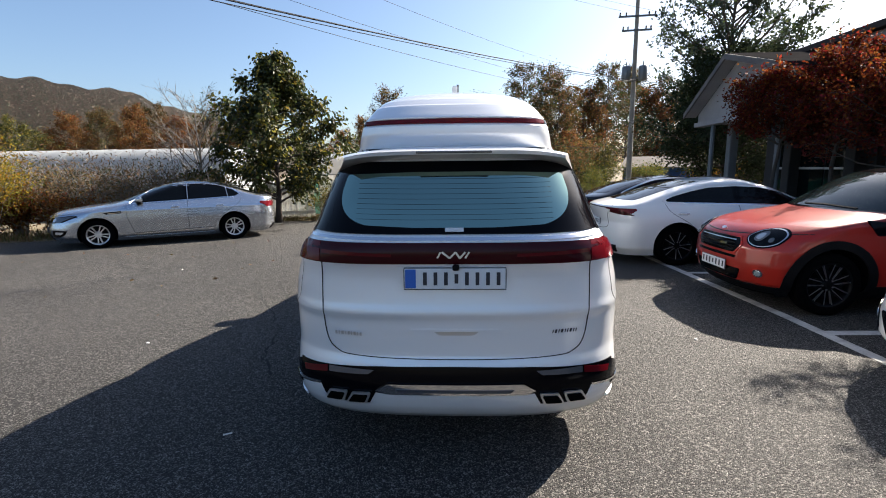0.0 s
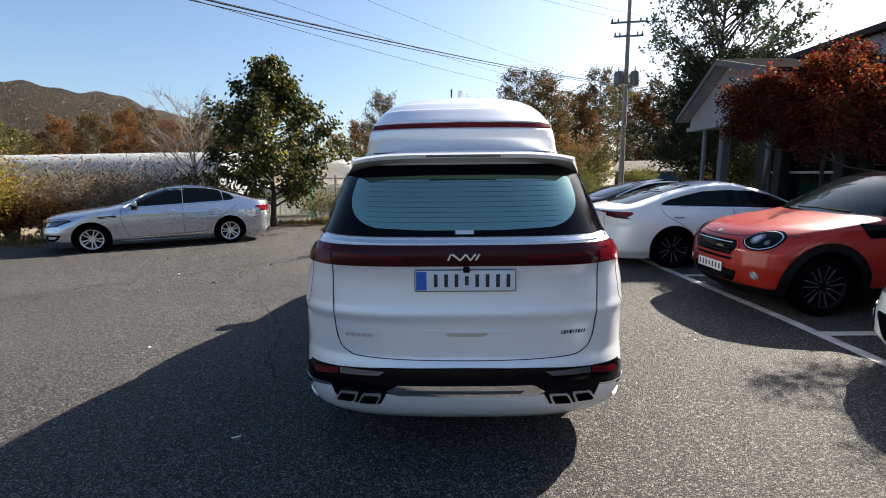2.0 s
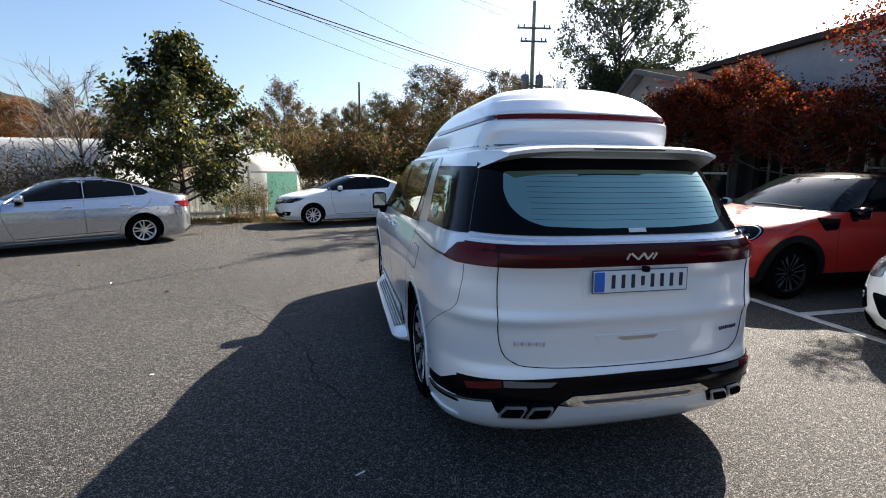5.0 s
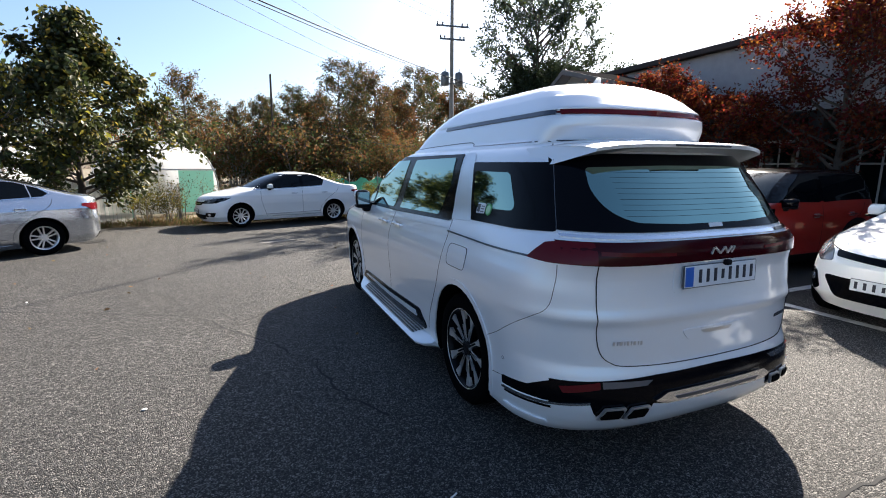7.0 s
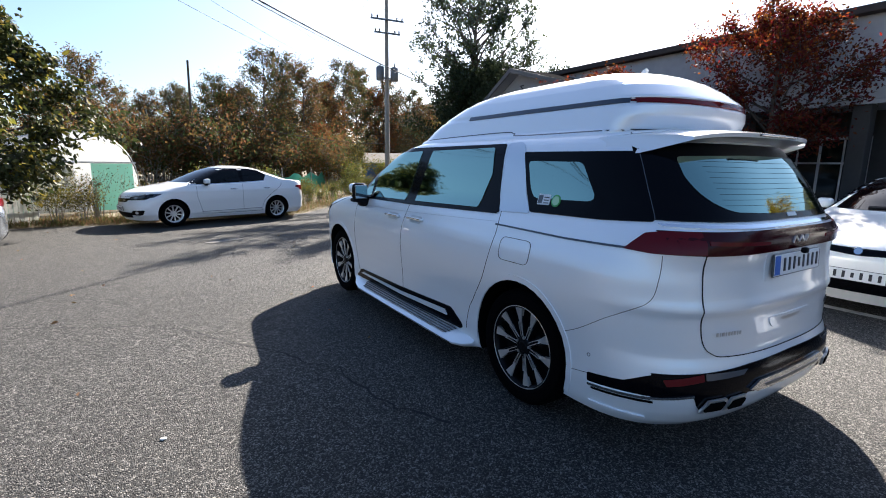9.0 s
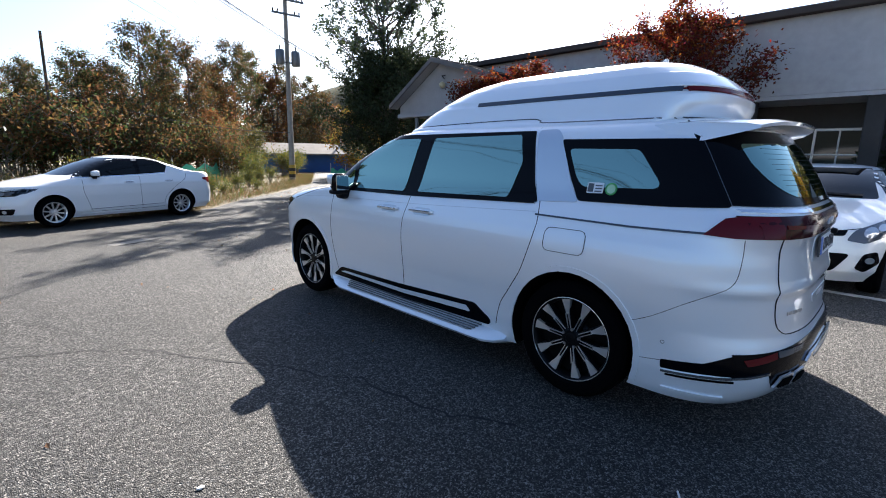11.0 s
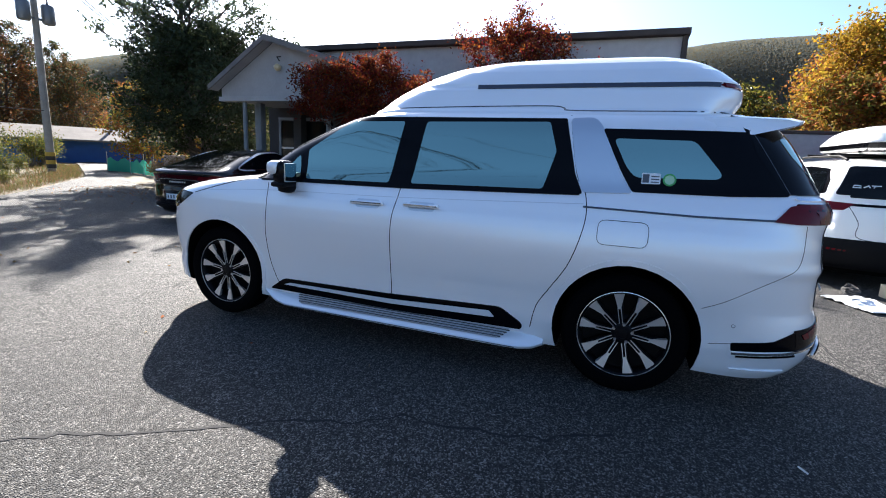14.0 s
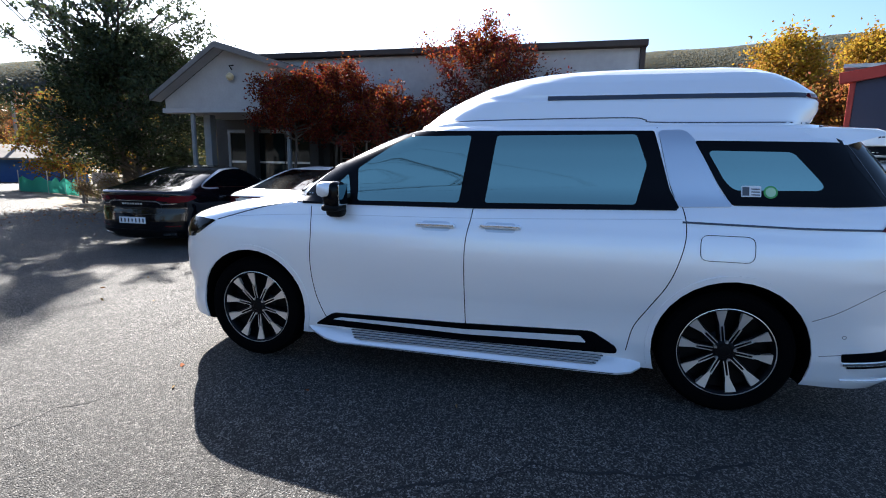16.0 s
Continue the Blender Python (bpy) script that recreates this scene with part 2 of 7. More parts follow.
class Shell:
    """A smooth closed body given by level outlines: rows of z, front y, rear y, half width, front corner length and power, rear corner length and power."""

    def __init__(self, rows, soft=0.02):
        self.t = np.array(rows, float)
        self.soft = soft

    def dims(self, z):
        zs = np.clip(z + np.array([-1, -0.5, 0, 0.5, 1]) * self.soft, self.t[0, 0], self.t[-1, 0])
        yf, yr, w, lf, nf, lr, nr = (np.interp(zs, self.t[:, 0], self.t[:, k]).mean() for k in range(1, 8))
        half = (yf - yr) * 0.5
        return yf, yr, w, min(lf, half), nf, min(lr, half), nr

    def side(self, y, z):
        yf, yr, w, lf, nf, lr, nr = self.dims(z)
        x = w
        q = (yf - y) / lf
        if q < 1:
            x *= max(0.0, 1 - (1 - max(q, 0)) ** nf) ** (1 / nf)
        q = (y - yr) / lr
        if q < 1:
            x *= max(0.0, 1 - (1 - max(q, 0)) ** nr) ** (1 / nr)
        return x

    def rear(self, x, z):
        yf, yr, w, lf, nf, lr, nr = self.dims(z)
        s = min(abs(x) / w, 0.999)
        return yr + lr * (1 - (1 - s ** nr) ** (1 / nr))

    def front(self, x, z):
        yf, yr, w, lf, nf, lr, nr = self.dims(z)
        s = min(abs(x) / w, 0.999)
        return yf - lf * (1 - (1 - s ** nf) ** (1 / nf))

    def mesh(self, step=0.025, nc=12, nm=24):
        z0, z1 = self.t[0, 0], self.t[-1, 0]
        levels = sorted(set(list(np.arange(z0, z1, step)) + [r for r in self.t[:, 0]]))
        bm = bmesh.new()
        rings = []
        for z in levels:
            yf, yr, w, lf, nf, lr, nr = self.dims(z)
            half = []
            for k in range(nc + 1):
                a = k / nc * math.pi / 2
                half.append((w * math.sin(a) ** (2 / nr), yr + lr * (1 - math.cos(a) ** (2 / nr))))
            for k in range(1, nm):
                half.append((w, (yr + lr) + (yf - lf - yr - lr) * k / nm))
            for k in range(nc, -1, -1):
                a = k / nc * math.pi / 2
                half.append((w * math.sin(a) ** (2 / nf), yf - lf * (1 - math.cos(a) ** (2 / nf))))
            ring = [bm.verts.new((x, y, z)) for x, y in half] + [bm.verts.new((-x, y, z)) for x, y in reversed(half[1:-1])]
            rings.append(ring)
        n = len(rings[0])
        for a, b in zip(rings, rings[1:]):
            for k in range(n):
                bm.faces.new((a[k], a[(k + 1) % n], b[(k + 1) % n], b[k]))
        bm.faces.new(list(reversed(rings[0])))
        bm.faces.new(rings[-1])
        return bm

    def point(self, where, u, v, off):
        """A place on the body: where is left, right (u = y), rear or front (u = x); v = z."""
        if where in ('left', 'right'):
            x = self.side(u, v)
            s = -1 if where == 'left' else 1
            nx = Vector((1, (self.side(u - 0.01, v) - self.side(u + 0.01, v)) / 0.02, (self.side(u, v - 0.01) - self.side(u, v + 0.01)) / 0.02)).normalized()
            return Vector((s * (x + off * nx.x), u + off * nx.y, v + off * nx.z))
        if where == 'rear':
            y = self.rear(u, v)
            n = Vector(((self.rear(u + 0.01, v) - self.rear(u - 0.01, v)) / 0.02, -1, (self.rear(u, v + 0.01) - self.rear(u, v - 0.01)) / 0.02)).normalized()
            return Vector((u, y, v)) + off * n
        y = self.front(u, v)
        n = Vector(((self.front(u - 0.01, v) - self.front(u + 0.01, v)) / 0.02, 1, (self.front(u, v - 0.01) - self.front(u, v + 0.01)) / 0.02)).normalized()
        return Vector((u, y, v)) + off * n

    def patch(self, where, poly, off=0.004, depth=0.012, step=0.05):
        """A panel of that outline, laid on the body with its own edge."""
        bm = bmesh.new()
        bm.faces.new([bm.verts.new((a, b, 0)) for a, b in poly])
        for k, (lo, hi) in enumerate(((min(p[0] for p in poly), max(p[0] for p in poly)), (min(p[1] for p in poly), max(p[1] for p in poly)))):
            c = lo + step
            while c < hi - 1e-4:
                no = (1, 0, 0) if k == 0 else (0, 1, 0)
                co = (c, 0, 0) if k == 0 else (0, c, 0)
                bmesh.ops.bisect_plane(bm, geom=bm.verts[:] + bm.edges[:] + bm.faces[:], plane_co=co, plane_no=no)
                c += step
        uv = {v: (v.co.x, v.co.y) for v in bm.verts}
        edge = [e for e in bm.edges if len(e.link_faces) == 1]
        r = bmesh.ops.extrude_edge_only(bm, edges=edge)
        inner = [g for g in r["geom"] if isinstance(g, bmesh.types.BMVert)]
        for v in inner:
            p = (v.co.x, v.co.y)
            v.co = self.point(where, *p, off - depth)
        for v, p in uv.items():
            v.co = self.point(where, *p, off)
        bmesh.ops.recalc_face_normals(bm, faces=bm.faces)
        c = sum((f.calc_center_median() for f in bm.faces), Vector()) / len(bm.faces)
        big = max(bm.faces, key=lambda f: f.calc_area())
        out = {'left': Vector((-1, 0, 0)), 'right': Vector((1, 0, 0)), 'rear': Vector((0, -1, 0)), 'front': Vector((0, 1, 0))}[where]
        if big.normal.dot(out) < 0:
            bmesh.ops.reverse_faces(bm, faces=bm.faces)
        return bm

    def ribbon(self, where, pts, width=0.006, off=0.0012, step=0.04):
        """A narrow band along pts on the body."""
        fine = []
        for a, b in zip(pts, pts[1:]):
            n = max(1, int(math.dist(a, b) / step))
            fine += [(a[0] + (b[0] - a[0]) * k / n, a[1] + (b[1] - a[1]) * k / n) for k in range(n)]
        fine.append(pts[-1])
        bm = bmesh.new()
        rows = []
        for i, p in enumerate(fine):
            a, b = fine[max(0, i - 1)], fine[min(len(fine) - 1, i + 1)]
            d = Vector((b[0] - a[0], b[1] - a[1])).normalized()
            n = Vector((-d.y, d.x)) * width / 2
            rows.append([bm.verts.new(self.point(where, p[0] + s * n.x, p[1] + s * n.y, o)) for s, o in ((-1.0, -0.004), (-1.0, off), (1.0, off), (1.0, -0.004))])
        for a, b in zip(rows, rows[1:]):
            for k in range(3):
                bm.faces.new((a[k], a[k + 1], b[k + 1], b[k]))
        bmesh.ops.recalc_face_normals(bm, faces=bm.faces)
        return bm


def curve_pts(pts, n=6):
    """Catmull-Rom through pts."""
    out = []
    P = [pts[0], *pts, pts[-1]]
    for i in range(1, len(P) - 2):
        p0, p1, p2, p3 = (Vector(P[i + k - 1]) for k in range(4))
        for j in range(n):
            t = j / n
            out.append(tuple(0.5 * ((2 * p1) + (p2 - p0) * t + (2 * p0 - 5 * p1 + 4 * p2 - p3) * t * t + (3 * p1 - p0 - 3 * p2 + p3) * t ** 3)))
    out.append(tuple(pts[-1]))
    return out


def ground_z(x, y):
    """The lot falls gently away beyond the van."""
    if y < 11:
        return -0.016 * max(0.0, y - 1.5)
    return -0.152 * max(0.0, 1 - (y - 11) / 9)


def cut_arches(bm, centres, r, w_in, name):
    """The body with round wheel openings cut through its sides."""
    me = bpy.data.meshes.new(name)
    bm.to_mesh(me)
    bm.free()
    body = new(name, me)
    cb = bmesh.new()
    for y, z in centres:
        for s in (-1, 1):
            c = bmesh.ops.create_cone(cb, cap_ends=True, segments=96, radius1=r, radius2=r, depth=0.6)
            bmesh.ops.rotate(cb, cent=(0, 0, 0), matrix=Matrix.Rotation(math.pi / 2, 3, 'Y'), verts=c["verts"])
            bmesh.ops.translate(cb, vec=(s * (w_in + 0.3), y, z), verts=c["verts"])
    cm = bpy.data.meshes.new("cutter")
    cb.to_mesh(cm)
    cb.free()
    cut = new("cutter", cm)
    md = body.modifiers.new("cut", 'BOOLEAN')
    md.operation, md.object, md.solver = 'DIFFERENCE', cut, 'EXACT'
    dg = bpy.context.evaluated_depsgraph_get()
    out = bpy.data.meshes.new_from_object(body.evaluated_get(dg))
    bpy.data.objects.remove(body)
    bpy.data.objects.remove(cut)
    bpy.data.meshes.remove(me)
    bpy.data.meshes.remove(cm)
    b2 = bmesh.new()
    b2.from_mesh(out)
    for f in b2.faces:
        c = f.calc_center_median()
        for y, z in centres:
            d = math.hypot(c.y - y, c.z - z)
            radial = abs(f.normal.x) < 0.25 and d < r + 0.005
            if radial or (d < r - 0.01 and abs(c.x) < w_in + 0.02):
                f.material_index = 1
    b2.to_mesh(out)
    b2.free()
    return out


# ---- ground ----
def sheet(name, xs, ys, lift, inside, material, label, kind="structure"):
    """A level sheet over a grid that follows the fall of the ground."""
    bm = bmesh.new()
    V = {}
    for i, x in enumerate(xs):
        for j, y in enumerate(ys):
            V[i, j] = bm.verts.new((x, y, ground_z(x, y) + lift(x, y)))
    for i in range(len(xs) - 1):
        for j in range(len(ys) - 1):
            if inside((xs[i] + xs[i + 1]) / 2, (ys[j] + ys[j + 1]) / 2):
                bm.faces.new((V[i, j], V[i + 1, j], V[i + 1, j + 1], V[i, j + 1]))
    for v in [v for v in bm.verts if not v.link_faces]:
        bm.verts.remove(v)
    ob = part(name, bm, material)
    return tagged(ob, label, name.split("_")[0], kind=kind)


def axis(*spans):
    out = []
    for a, b, s in spans:
        out += list(np.arange(a, b, s))
    return out + [spans[-1][1]]


xs = axis((-900, -60, 120), (-60, -14, 4), (-14, 14, 1.0), (14, 60, 4), (60, 900, 120))
ys = axis((-900, -60, 120), (-60, -12, 4), (-12, 30, 1.0), (30, 60, 5), (60, 900, 120))
sheet("ground", xs, ys, lambda x, y: -0.05 + 0.02 * math.sin(x * 1.3) * math.cos(y * 0.9), lambda x, y: True, M["soil"], "dry brown soil with grass")


def strip_poly(name, pts, z, material, label, category, thick=0.06, kind="structure"):
    """A flat polygon that follows the ground, with a little depth."""
    bm = bmesh.new()
    bm.faces.new([bm.verts.new((x, y, 0)) for x, y in pts])
    for k in range(2):
        lo, hi = min(p[k] for p in pts), max(p[k] for p in pts)
        c = math.floor(lo) + 1.5
        while c < hi:
            bmesh.ops.bisect_plane(bm, geom=bm.verts[:] + bm.edges[:] + bm.faces[:], plane_co=(c, 0, 0) if k == 0 else (0, c, 0), plane_no=(1, 0, 0) if k == 0 else (0, 1, 0))
            c += 2.0
    for v in bm.verts:
        v.co.z = ground_z(v.co.x, v.co.y) + z
    ed = [e for e in bm.edges if len(e.link_faces) == 1]
    r = bmesh.ops.extrude_edge_only(bm, edges=ed)
    for g in r["geom"]:
        if isinstance(g, bmesh.types.BMVert):
            g.co.z -= thick
    bmesh.ops.recalc_face_normals(bm, faces=bm.faces)
    up = max(bm.faces, key=lambda f: f.calc_area())
    if up.normal.z < 0:
        bmesh.ops.reverse_faces(bm, faces=bm.faces)
    ob = part(name, bm, material)
    return tagged(ob, label, category, kind=kind)


LOT = [(-30, -30), (30, -30), (30, -12), (9.0, -6.5), (9.0, 9.0), (7.4, 12.5), (7.2, 14.6), (9.3, 18.6), (12.0, 23.0), (17.0, 30.5), (25.5, 44), (23.2, 45), (14.6, 30.0), (8.9, 20.4), (5.0, 16.4), (2.9, 14.6), (1.4, 12.9), (-1.0, 12.4), (-3.2, 12.1), (-5.2, 12.3), (-6.8, 12.0), (-8.4, 9.6), (-9.8, 7.9), (-12.5, 7.1), (-30, 3.0)]
strip_poly("asphalt_lot", LOT, 0.0, M["asphalt"], "worn grey asphalt with pale stones and cracks", "asphalt")

# painted bay lines
def paint_line(a, b, w=0.11):
    a, b = Vector(a), Vector(b)
    d = (b - a).normalized()
    n = Vector((-d.y, d.x)) * w / 2
    ob = strip_poly("bay_line", [tuple(a - n), tuple(b - n), tuple(b + n), tuple(a + n)], 0.004, M["line"], "worn white bay line painted on asphalt", "line", 0.006)
    return ob


paint_line((3.47, 7.2), (3.47, -1.6))
paint_line((3.525, 0.98), (8.4, 1.05))
paint_line((3.525, 3.75), (8.4, 3.75))
paint_line((3.525, -1.62), (8.4, -1.62))

# ---- building ----
M["wall"] = mat("grey_render", (0.42, 0.42, 0.43), 0.9, var=0.25, scale=0.7, bump=0.25, bump_scale=40)
M["cap"] = mat("dark_roof_edge", (0.075, 0.064, 0.06), 1.0, spec=0.0, var=0.2, scale=3)
M["gable"] = mat("pale_gable_boards", (0.33, 0.325, 0.33), 0.8, var=0.15, scale=2)
M["barge"] = mat("weathered_barge_board", (0.15, 0.14, 0.135), 0.8, var=0.25, scale=3)
M["porchroof"] = mat("dark_porch_roof", (0.03, 0.029, 0.029), 1.0, spec=0.0, var=0.25, scale=4)
M["post"] = mat("painted_post", (0.17, 0.185, 0.2), 0.5, var=0.2, scale=4)
# render darkened in colour for the shade under the soffit and porch
M["dark"] = mat("shade_toned_render", (0.045, 0.043, 0.042), 0.9, var=0.3, scale=1.5, bump=0.2)
M["winframe"] = mat("aluminium_frame", (0.5, 0.5, 0.5), 0.45, metal=0.4)
M["pane"] = mat("window_pane", (0.004, 0.009, 0.010), 0.05, spec=0.2)
hall = thing("hall_building", (9, 4.2, 0), "single-storey grey rendered hall with a flat dark roof edge", "building")
part("parapet", boxmesh((0.2, 0.6, 3.62), (0.4, 11.2, 1.55), 0.01), M["wall"], hall)
part("soffit", boxmesh((0.75, 0.6, 2.80), (1.5, 11.2, 0.08)), M["wall"], hall)
part("front_wall", boxmesh((1.55, 0.6, 1.3), (0.25, 11.2, 3.2)), M["dark"], hall, "recessed front wall with shade put into its colour")
part("side_wall", boxmesh((4.6, -4.87, 2.1), (6.0, 0.25, 4.5)), M["wall"], hall)
part("side_wall", boxmesh((4.6, 6.07, 2.1), (6.0, 0.25, 4.5)), M["wall"], hall)
part("back_wall", boxmesh((7.5, 0.6, 2.1), (0.25, 11.2, 4.5)), M["wall"], hall)
part("roof", boxmesh((3.75, 0.6, 4.47), (7.9, 11.5, 0.15), 0.02), M["cap"], hall, "dark roof edge")
part("corner_strip", boxmesh((0.18, -5.06, 3.55), (0.5, 0.12, 1.75), 0.01), M["cap"], hall)
# columns carry the same painted-in shade as the front wall
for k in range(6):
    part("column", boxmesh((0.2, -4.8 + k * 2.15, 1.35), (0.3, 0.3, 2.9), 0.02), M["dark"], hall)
for k in range(5):
    y0 = -3.75 + k * 2.15
    w = new("window")
    w.parent = hall
    w.matrix_basis = pose(1.40, y0, 1.45)
    bm = bmesh.new()
    for c, sz in (((0, 0, 0.75), (0.06, 1.8, 0.06)), ((0, 0, -0.75), (0.06, 1.8, 0.06)), ((0, -0.87, 0), (0.06, 0.06, 1.5)), ((0, 0.87, 0), (0.06, 0.06, 1.5)), ((0, 0, 0), (0.05, 0.05, 1.5)), ((0, 0, 0.2), (0.05, 1.8, 0.04)), ((0, 0.44, 0), (0.04, 0.035, 1.5)), ((0, -0.44, 0), (0.04, 0.035, 1.5))):
        box(bm, c, sz, 0.006, segs=1)
    part("window_frame", bm, M["winframe"], w)
    part("pane", boxmesh((0.01, 0, 0), (0.012, 1.76, 1.46)), M["pane"], w)

PZ = ground_z(7.4, 10)
porch = thing("entrance_porch", (7.12, 9.40, PZ), "pale gabled entrance porch on two posts", "porch")
part("gable", prism([(-2.2, 2.94), (1.88, 2.94), (1.88, 3.20), (0, 4.38), (-2.2, 3.74)], 0.0, 0.14, 'x'), M["gable"], porch, "pale boarded gable")
part("beam", boxmesh((0.05, 0, 2.90), (0.3, 3.8, 0.12), 0.01), M["gable"], porch)
for s in (-1, 1):
    ex, ez = (2.02, 3.26) if s > 0 else (2.36, 3.83)
    bm = prism([(0, 4.52), (s * ex, ez), (s * ex, ez - 0.1), (0, 4.42)], -0.34, 2.9, 'x')
    part("roof_slope", bm, M["porchroof"], porch, "dark roof slope")
    part("soffit_board", prism([(0, 4.415), (s * ex, ez - 0.104), (s * ex, ez - 0.13), (0, 4.39)], -0.335, 0.0, 'x'), M["gable"], porch, "pale boarded soffit")
    part("barge_board", prism([(0, 4.51), (s * (ex - 0.01), ez - 0.01), (s * (ex - 0.01), ez - 0.15), (0, 4.37)], -0.38, -0.34, 'x'), M["barge"], porch)
part("ceiling_board", boxmesh((1.2, 0, 2.93), (2.5, 3.75, 0.05)), M["gable"], porch)
part("steel_post", tube(bmesh.new(), [(0.06, 1.1, 0), (0.06, 1.1, 2.86)], 0.06, 14), M["post"], porch, "grey steel post", smooth=40)
part("column", boxmesh((0.58, 1.02, 1.43), (0.22, 0.22, 2.86), 0.02), M["post"], porch)
part("steel_post", tube(bmesh.new(), [(0.1, -1.7, 0), (0.1, -1.7, 2.8)], 0.06, 14), M["post"], porch, smooth=40)
part("porch_lamp", lathe([(0, 0.001), (0.03, 0.06), (0.1, 0.1), (0.16, 0.085), (0.2, 0.001)], 16), mat("lamp_globe", (0.6, 0.5, 0.3), 0.3), porch, "round wall lamp", smooth=True, place=pose(-0.2, -0.2, 3.72))
part("lamp_arm", tube(bmesh.new(), [(0, -0.2, 3.9), (-0.12, -0.22, 3.98), (-0.12, -0.35, 3.98)], 0.015, 6), M["plastic"], porch)
part("lobby_wall", boxmesh((2.35, 0.2, 1.4), (0.2, 3.9, 3.0)), M["dark"], porch, "lobby wall with the porch's shade put into its colour")
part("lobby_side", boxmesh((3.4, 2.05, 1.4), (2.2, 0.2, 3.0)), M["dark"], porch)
door = thing("glass_entrance", (9.35, 9.6, PZ), "glazed entrance doors with pale frames under the porch", "door")
part("door_frame", frame_ring(3.0, 2.6, 0.09, 0.1), M["post"], door, place=pose(0, 0, 1.3, 0, 0, -90))
for k in range(3):
    part("glass_leaf", boxmesh((0, -0.96 + k * 0.96, 1.28), (0.02, 0.9, 2.4)), M["pane"], door)
    part("leaf_rail", boxmesh((-0.02, -0.96 + k * 0.96, 1.62), (0.03, 0.92, 0.06)), M["winframe"], door)

# ---- walls and sheds on the far side of the bays ----
M["block"] = mat("painted_blockwork", (0.36, 0.37, 0.40), 0.9, var=0.3, scale=0.8, bump=0.3, bump_scale=30)
yard = thing("yard_wall", (9.8, -3.6, 0), "weathered grey concrete yard wall with a coping", "wall")
part("wall_panel", boxmesh((0.1, 0, 1.1), (0.2, 2.7, 2.4), 0.01), M["block"], yard)
part("coping", boxmesh((0.1, 0, 2.34), (0.28, 2.74, 0.08), 0.015), M["cap"], yard)
M["shedblue"] = mat("dark_blue_sheet", (0.012, 0.018, 0.06), 0.45, var=0.2, scale=1.5)
M["shedred"] = mat("red_fascia", (0.42, 0.03, 0.015), 0.5, var=0.15, scale=3)
shed = thing("blue_shed", (8.6, -5.15, 0), "dark blue metal shed with a red fascia", "shed", yaw=-30)
part("shed_wall", boxmesh((2.0, -1.5, 1.75), (4.0, 3.0, 3.5)), M["shedblue"], shed)
part("roof", boxmesh((2.0, -1.5, 3.62), (4.3, 3.4, 0.08), 0, Matrix.Rotation(radians(5), 3, 'X')), M["winframe"], shed)
part("fascia", boxmesh((-0.12, -1.5, 3.72), (0.10, 3.5, 0.24), 0.01, Matrix.Rotation(radians(-7), 3, 'X')), M["shedred"], shed, "red fascia board")
part("corner_post", boxmesh((-0.04, 0.0, 1.8), (0.10, 0.10, 3.6), 0.01), M["shedred"], shed, "red corner post")
part("shed_door", boxmesh((-0.03, -1.2, 1.1), (0.06, 1.1, 2.2), 0.01), M["winframe"], shed)

# ---- polytunnels and fences by the verge ----
M["film_white"] = leaf_mat("polythene_film", (0.44, 0.46, 0.47), 0.04, 0.35)
M["netgreen"] = leaf_mat("green_netting", (0.10, 0.46, 0.36), 0.05, 0.55)
M["netteal"] = leaf_mat("teal_sheet", (0.27, 0.58, 0.48), 0.05, 0.65)
M["film_end"] = leaf_mat("thin_end_film", (0.56, 0.58, 0.59), 0.04, 0.7)
for m_ in (M["film_end"], M["netteal"]):
    nt_ = m_.node_tree
    tp_, mx_ = nt_.nodes.new("ShaderNodeBsdfTransparent"), nt_.nodes.new("ShaderNodeMixShader")
    mx_.inputs[0].default_value = 0.45 if m_ is M["film_end"] else 0.22
    out_ = nt_.nodes["Material Output"].inputs["Surface"]
    nt_.links.new(out_.links[0].from_socket, mx_.inputs[1])
    nt_.links.new(tp_.outputs[0], mx_.inputs[2])
    nt_.links.new(mx_.outputs[0], out_)
M["hoop"] = mat("galvanised_hoop", (0.45, 0.46, 0.47), 0.4, metal=0.7)


def polytunnel(at, yaw, width, height, length, label, film="film_white"):
    """A plastic tunnel: film over hoops, the flat end at the origin, running along +y of its own axes."""
    t = thing("polytunnel", at, label, "greenhouse", yaw=yaw)
    prof = [(-width / 2, 0)] + [(-width / 2 * math.cos(a) ** 0.75 if math.cos(a) > 0 else width / 2 * (-math.cos(a)) ** 0.75, 0.75 + (height - 0.75) * math.sin(a)) for a in np.linspace(0, math.pi, 17)] + [(width / 2, 0)]
    bm = bmesh.new()
    n = max(2, int(length / 0.6))
    rows = []
    for k in range(n + 1):
        sag = 0.02 * (1 if k % 2 else -1)
        rows.append([bm.verts.new((x * (1 + sag * 0.5), length * k / n, z + sag * (z > 0.8))) for x, z in prof])
    for a, b in zip(rows, rows[1:]):
        for j in range(len(prof) - 1):
            bm.faces.new((a[j], a[j + 1], b[j + 1], b[j]))
    part("film_cover", bm, M[film], t, "milky plastic film", smooth=40)
    for k in range(0, n + 1, 2):
        h = tube(bmesh.new(), [(x * 1.012, length * k / n, z * 1.01) for x, z in prof], 0.016 if length < 20 else 0.007, 6)
        part("hoop", h, M["hoop"], t)
    end = bmesh.new()
    end.faces.new([end.verts.new((x * 0.99, 0.02, z)) for x, z in prof])
    part("end_film", end, M[film], t)
    return t, prof


